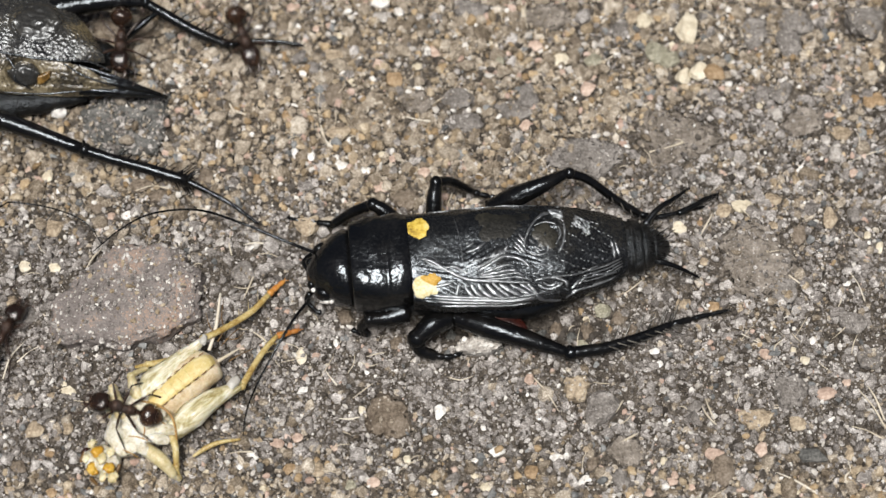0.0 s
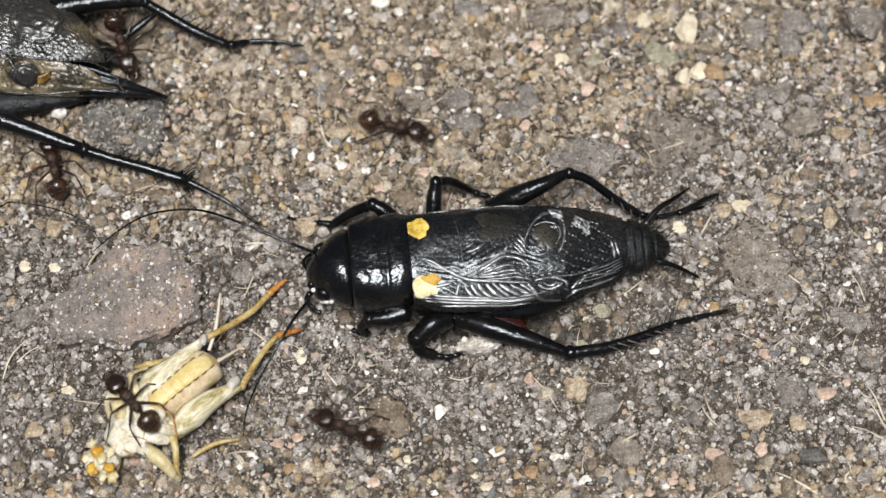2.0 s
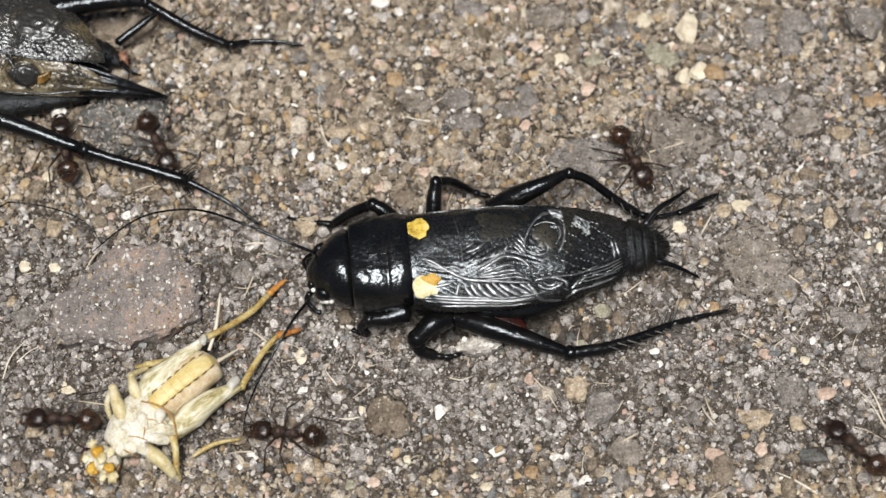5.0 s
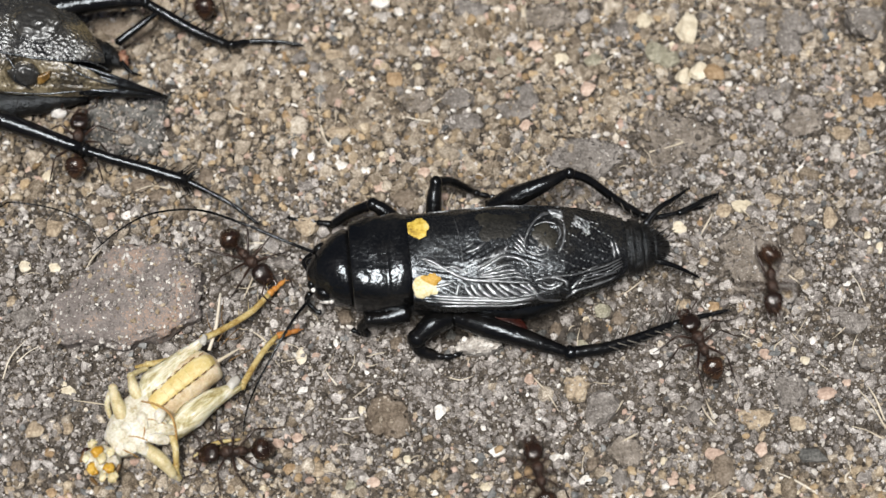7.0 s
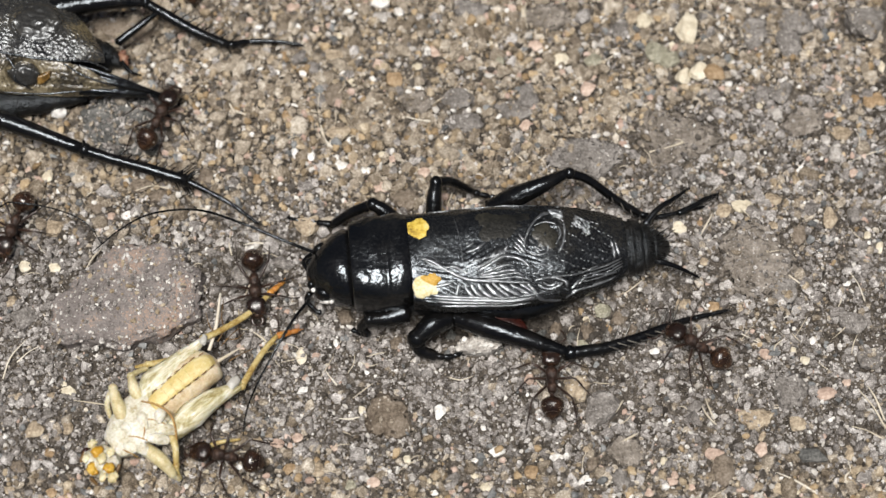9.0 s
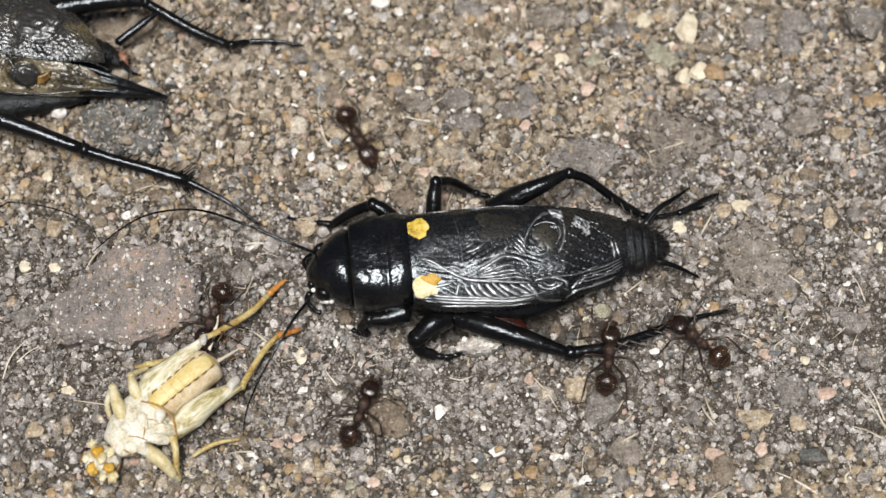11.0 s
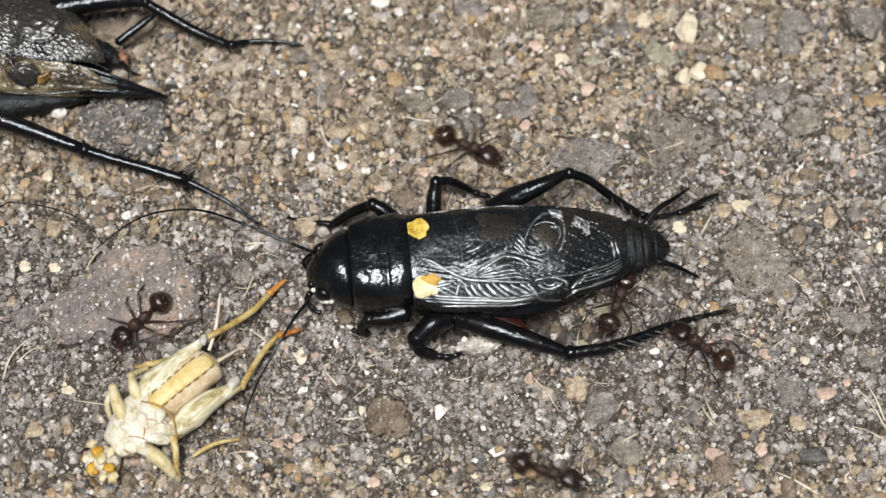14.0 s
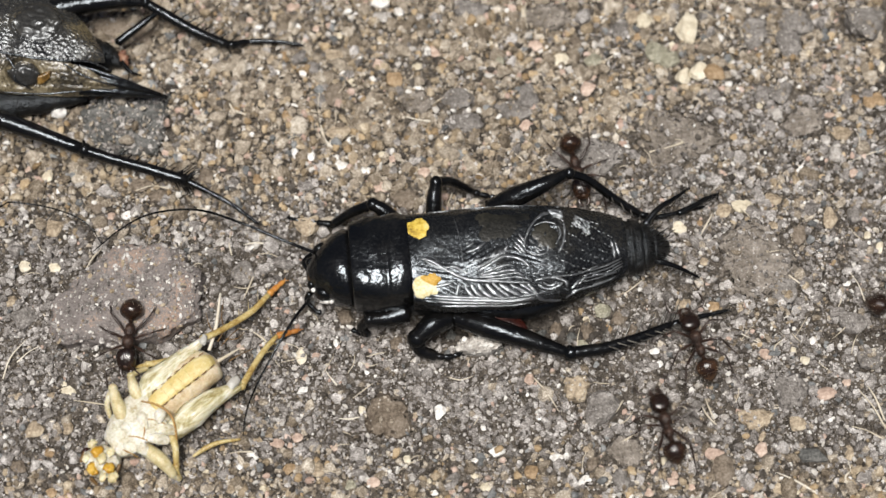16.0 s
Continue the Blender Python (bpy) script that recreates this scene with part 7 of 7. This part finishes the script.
PATHS["on_pale_cricket"] = [
    (0.0, -21.9, -13.0, 2.00, 164),
    (0.5, -21.8, -13.7, 2.00, 197),
    (1.0, -21.8, -13.9, 2.00, 197),
    (1.5, -21.7, -12.9, 2.00, 159),
    (2.0, -21.4, -12.5, 2.00, 132),
    (2.5, -21.5, -12.2, 2.00, 130),
    (3.0, -21.5, -12.6, 2.00, 140),
    (3.5, -21.7, -13.1, 2.00, 165),
    (4.0, -21.9, -13.5, 2.00, 182),
    (4.5, -22.6, -13.5, 1.60, 184),
    (5.3, -30.1, -12.5, 0.00, 173),
    (6.0, -36.9, -7.0, 0.00, 170),
    (6.6, -35.9, -1.3, 0.00, 213),
    (7.2, -33.1, 2.7, 0.00, 265),
    (7.5, -31.5, 3.1, 0.00, 263),
    (8.0, -31.9, 2.7, 0.00, 267),
    (8.5, -31.4, 2.4, 0.00, 270),
    (9.0, -30.9, 1.4, 0.00, 252),
    (9.3, -30.9, 0.8, 0.00, 249),
    (10.5, -35.7, -0.2, 0.00, 204),
    (16.0, -39.3, -1.3, 0.00, 195),
]
PATHS["lower_runner"] = [
    (0.0, 5.4, -24.0, 0.00, 125),
    (1.0, 3.4, -20.6, 0.00, 129),
    (1.5, 0.3, -16.1, 0.00, 129),
    (1.8, -3.8, -13.9, 0.00, 152),
    (2.0, -6.7, -13.8, 0.00, 155),
    (2.5, -8.9, -14.3, 0.00, 171),
    (3.0, -9.3, -14.4, 0.00, 175),
    (3.5, -9.8, -14.1, 0.00, 168),
    (4.0, -10.4, -14.1, 0.00, 173),
    (6.3, -12.4, -14.8, 0.00, 173),
    (7.0, -14.4, -15.5, 0.00, 185),
    (7.5, -15.1, -15.6, 0.00, 181),
    (8.0, -15.4, -15.2, 0.00, 181),
    (8.5, -15.2, -15.9, 0.00, 169),
    (9.2, -15.0, -15.8, 0.00, 169),
    (10.2, -16.1, -19.5, 0.00, 211),
    (11.2, -21.3, -23.6, 0.00, 217),
    (16.0, -23.5, -25.2, 0.00, 217),
]
PATHS["beside_long_leg"] = [
    (0.0, -31.0, -6.8, 0.00, 65),
    (0.5, -28.4, -0.8, 0.00, 66),
    (1.0, -27.2, 2.2, 0.00, 95),
    (1.5, -28.2, 4.8, 0.00, 99),
    (2.0, -28.4, 6.2, 0.00, 104),
    (2.5, -28.1, 6.4, 0.60, 116),
    (3.0, -28.0, 6.5, 0.60, 120),
    (3.5, -28.2, 6.6, 0.60, 107),
    (4.0, -28.1, 6.8, 0.60, 109),
    (6.3, -26.8, 7.8, 0.60, 90),
    (7.0, -26.6, 7.7, 0.60, 89),
    (7.5, -26.4, 7.7, 0.60, 88),
    (8.0, -25.4, 8.1, 0.80, 78),
    (8.5, -23.6, 8.9, 0.80, 62),
    (9.0, -20.8, 9.8, 0.60, 66),
    (9.3, -19.9, 11.3, 0.30, 67),
    (10.5, -15.1, 20.8, 0.00, 58),
    (16.0, -11.0, 27.4, 0.00, 54),
]
PATHS["at_dead_cricket"] = [
    (0.0, -23.8, 15.6, 1.50, -89),
    (0.5, -23.8, 15.1, 1.50, -56),
    (1.0, -23.7, 15.4, 1.50, -52),
    (1.5, -23.7, 15.5, 1.50, -53),
    (2.0, -23.7, 15.3, 1.50, -71),
    (2.5, -23.9, 14.0, 1.50, -89),
    (3.0, -23.7, 13.2, 2.00, -108),
    (3.5, -23.7, 12.4, 2.00, -101),
    (4.0, -23.7, 11.9, 1.60, -94),
    (4.5, -23.2, 10.9, 0.60, -87),
    (5.4, -18.4, 4.9, 0.00, -51),
    (6.3, -14.8, 0.4, 0.00, -57),
    (6.5, -14.4, -0.2, 0.00, -52),
    (7.0, -14.0, -1.1, 0.00, -48),
    (7.5, -14.0, -1.3, 0.00, -46),
    (8.0, -14.0, -1.7, 0.00, -60),
    (8.5, -13.6, -2.7, 0.00, -67),
    (9.0, -13.4, -3.2, 0.00, -84),
    (9.3, -13.6, -3.9, 0.00, -79),
    (10.3, -15.1, -4.8, 0.50, -95),
    (11.3, -16.5, -6.0, 0.50, -111),
    (12.0, -16.9, -5.9, 0.50, -101),
    (12.5, -17.5, -6.3, 0.50, -98),
    (13.0, -17.8, -5.6, 0.80, -91),
    (13.5, -19.0, -5.7, 0.80, -109),
    (14.0, -21.3, -6.2, 0.80, -135),
    (14.5, -21.8, -7.7, 0.80, -108),
    (15.0, -21.8, -7.5, 0.80, -104),
    (15.5, -21.9, -7.1, 0.80, -97),
    (16.0, -22.0, -7.3, 0.80, -93),
]
PATHS["at_stretched_leg"] = [
    (0.0, 34.2, -18.5, 0.00, 137),
    (4.2, 33.9, -18.1, 0.00, 137),
    (5.5, 23.1, -12.0, 0.00, 132),
    (6.3, 18.7, -8.7, 0.30, 118),
    (6.5, 18.6, -8.4, 0.30, 122),
    (7.0, 18.1, -7.7, 0.30, 114),
    (7.5, 17.8, -7.5, 0.30, 119),
    (8.0, 17.6, -7.7, 0.30, 124),
    (8.5, 17.5, -7.6, 0.30, 130),
    (9.2, 17.9, -7.8, 0.30, 150),
    (11.3, 17.9, -7.4, 0.30, 138),
    (12.0, 17.8, -7.5, 0.30, 142),
    (12.5, 18.0, -7.6, 0.30, 148),
    (13.0, 18.1, -7.7, 0.30, 146),
    (13.5, 18.0, -7.6, 0.30, 141),
    (14.0, 18.1, -7.8, 0.30, 144),
    (14.5, 18.2, -8.1, 0.30, 137),
    (15.0, 18.2, -8.2, 0.30, 128),
    (15.5, 18.1, -8.2, 0.30, 128),
    (16.0, 17.9, -7.7, 0.30, 108),
]
PATHS["lower_visitor"] = [
    (0.0, 7.8, -27.5, 0.00, 101),
    (6.0, 7.9, -24.8, 0.00, 98),
    (7.0, 6.6, -17.1, 0.00, 103),
    (7.5, 5.1, -12.6, 0.00, 99),
    (8.0, 6.9, -11.2, 0.30, 79),
    (8.5, 7.4, -10.4, 0.30, 83),
    (9.2, 7.8, -10.4, 0.30, 92),
    (10.2, 10.2, -9.4, 0.30, 85),
    (11.3, 11.9, -8.4, 0.30, 82),
    (12.0, 12.3, -7.5, 0.30, 72),
    (12.5, 12.5, -7.0, 0.30, 72),
    (13.0, 12.8, -4.9, 0.30, 54),
    (13.5, 12.7, -4.7, 0.50, 57),
    (14.0, 12.4, -4.5, 0.50, 68),
    (14.5, 12.6, -5.0, 0.30, 60),
    (15.0, 15.9, -3.6, 0.00, 31),
    (15.5, 22.6, -0.6, 0.00, 26),
    (15.8, 28.4, -3.5, 0.00, -19),
    (16.0, 32.7, -5.3, 0.00, -19),
]
PATHS["by_the_shoulder"] = [
    (0.0, -14.8, 31.2, 0.00, -53),
    (9.3, -14.7, 27.9, 0.00, -57),
    (10.5, -9.3, 15.1, 0.00, -61),
    (11.3, -4.9, 6.5, 0.00, -62),
    (12.0, -3.8, 5.9, 0.00, -64),
    (12.5, -4.0, 5.7, 0.00, -75),
    (13.0, -3.2, 6.5, 0.00, -41),
    (13.5, -2.7, 7.4, 0.00, -26),
    (14.0, 1.9, 7.7, 0.00, -26),
    (14.5, 4.9, 7.8, 0.00, -28),
    (15.0, 8.2, 7.2, 0.00, -65),
    (15.5, 9.8, 6.2, 0.00, -81),
    (16.0, 9.7, 6.0, 0.00, -78),
]
PATHS["below_the_head"] = [
    (0.0, -9.4, -27.7, 0.00, 71),
    (9.3, -9.5, -25.0, 0.00, 71),
    (10.5, -7.3, -16.3, 0.00, 71),
    (11.3, -5.3, -11.1, 0.00, 66),
    (12.0, -5.3, -10.0, 0.00, 80),
    (12.5, -5.1, -10.6, 0.00, 67),
    (13.0, -3.4, -13.8, 0.00, 26),
    (13.5, -0.1, -14.5, 0.00, -3),
    (14.0, 7.2, -16.9, 0.00, -19),
    (14.4, 12.9, -21.0, 0.00, -18),
    (15.0, 16.4, -21.7, 0.00, 47),
    (15.5, 17.5, -16.3, 0.00, 40),
    (15.8, 16.4, -14.8, 0.00, 80),
    (16.0, 15.5, -13.6, 0.00, 105),
]
PATHS["at_the_far_edge"] = [
    (0.0, -26.2, 23.4, 0.00, -83),
    (2.0, -26.1, 21.9, 0.00, -81),
    (3.0, -25.7, 19.9, 0.00, -88),
    (4.0, -24.0, 19.5, 0.00, -84),
    (4.8, -21.7, 22.2, 0.00, -17),
    (5.5, -18.4, 21.6, 0.00, 44),
    (6.3, -17.6, 21.3, 0.00, 92),
    (7.0, -17.9, 21.1, 0.00, 90),
    (8.0, -17.4, 21.1, 0.00, 87),
    (8.5, -18.1, 20.9, 0.00, 85),
    (9.1, -18.4, 22.8, 0.00, 79),
    (16.0, -18.8, 31.7, 0.00, 80),
]


def place(seq, t):
    """Position along a path at time t, blended between rows."""
    for p, q in zip(seq, seq[1:]):
        if p[0] <= t <= q[0]:
            k = (t - p[0]) / (q[0] - p[0])
            return [a + (b - a) * k for a, b in zip(p[1:], q[1:])]
    return list(seq[-1][1:])


first = build_ant()
LABELS = {
    "on_pale_cricket": "dark brown ant feeding on the pale dead cricket",
    "at_dead_cricket": "dark brown ant climbing off the dead black cricket",
    "at_stretched_leg": "dark brown ant tugging at the cricket's hind leg",
    "beside_long_leg": "dark brown ant standing over the long black leg",
}
ANTS = {}
for key in PATHS:
    ANTS[key] = first if not ANTS else copy_thing(first, pose(0, 0, 0))
    tagged(ANTS[key], LABELS.get(key, "dark brown glossy ant walking over the soil"))


def motions():
    """Key every ant along its path and swing its legs and feelers as it goes."""
    for number, (key, seq) in enumerate(PATHS.items()):
        ant = ANTS[key]
        walk(ant, [(t, pose(x * MM, y * MM, z * MM, 0, 0, h)) for t, x, y, z, h in seq])
        times = [round(0.2 * i, 1) for i in range(81)]
        phase, last, steps = 0.0, None, []
        for t in times:
            x, y, z, h = place(seq, t)
            d = 0.0 if last is None else math.hypot(x - last[0], y - last[1]) + abs(h - last[2]) * 0.02
            phase += min(d * 1.5, 2.4)
            steps.append((t, phase, min(1.0, 0.15 + d * 1.2)))
            last = (x, y, h)
        legs = [p for p in ant.children if p.name.startswith("leg")]
        feelers = [p for p in ant.children if p.name.startswith("antenna")]
        for i, p in enumerate(legs):
            o = p.location / MM
            shift = math.pi * ((i % 3 + i // 3) % 2)
            walk(p, [(t, pose(o.x * MM, o.y * MM, o.z * MM, 0, 0, 16 * a * math.sin(f + shift) + 3 * math.sin(1.7 * t + i + number))) for t, f, a in steps])
        for i, p in enumerate(feelers):
            o = p.location / MM
            walk(p, [(t, pose(o.x * MM, o.y * MM, o.z * MM, 0, 8 * math.sin(3.1 * t + i + number), 14 * math.sin(2.3 * t + 2 * i + number))) for t, f, a in steps[::2]])


motions()
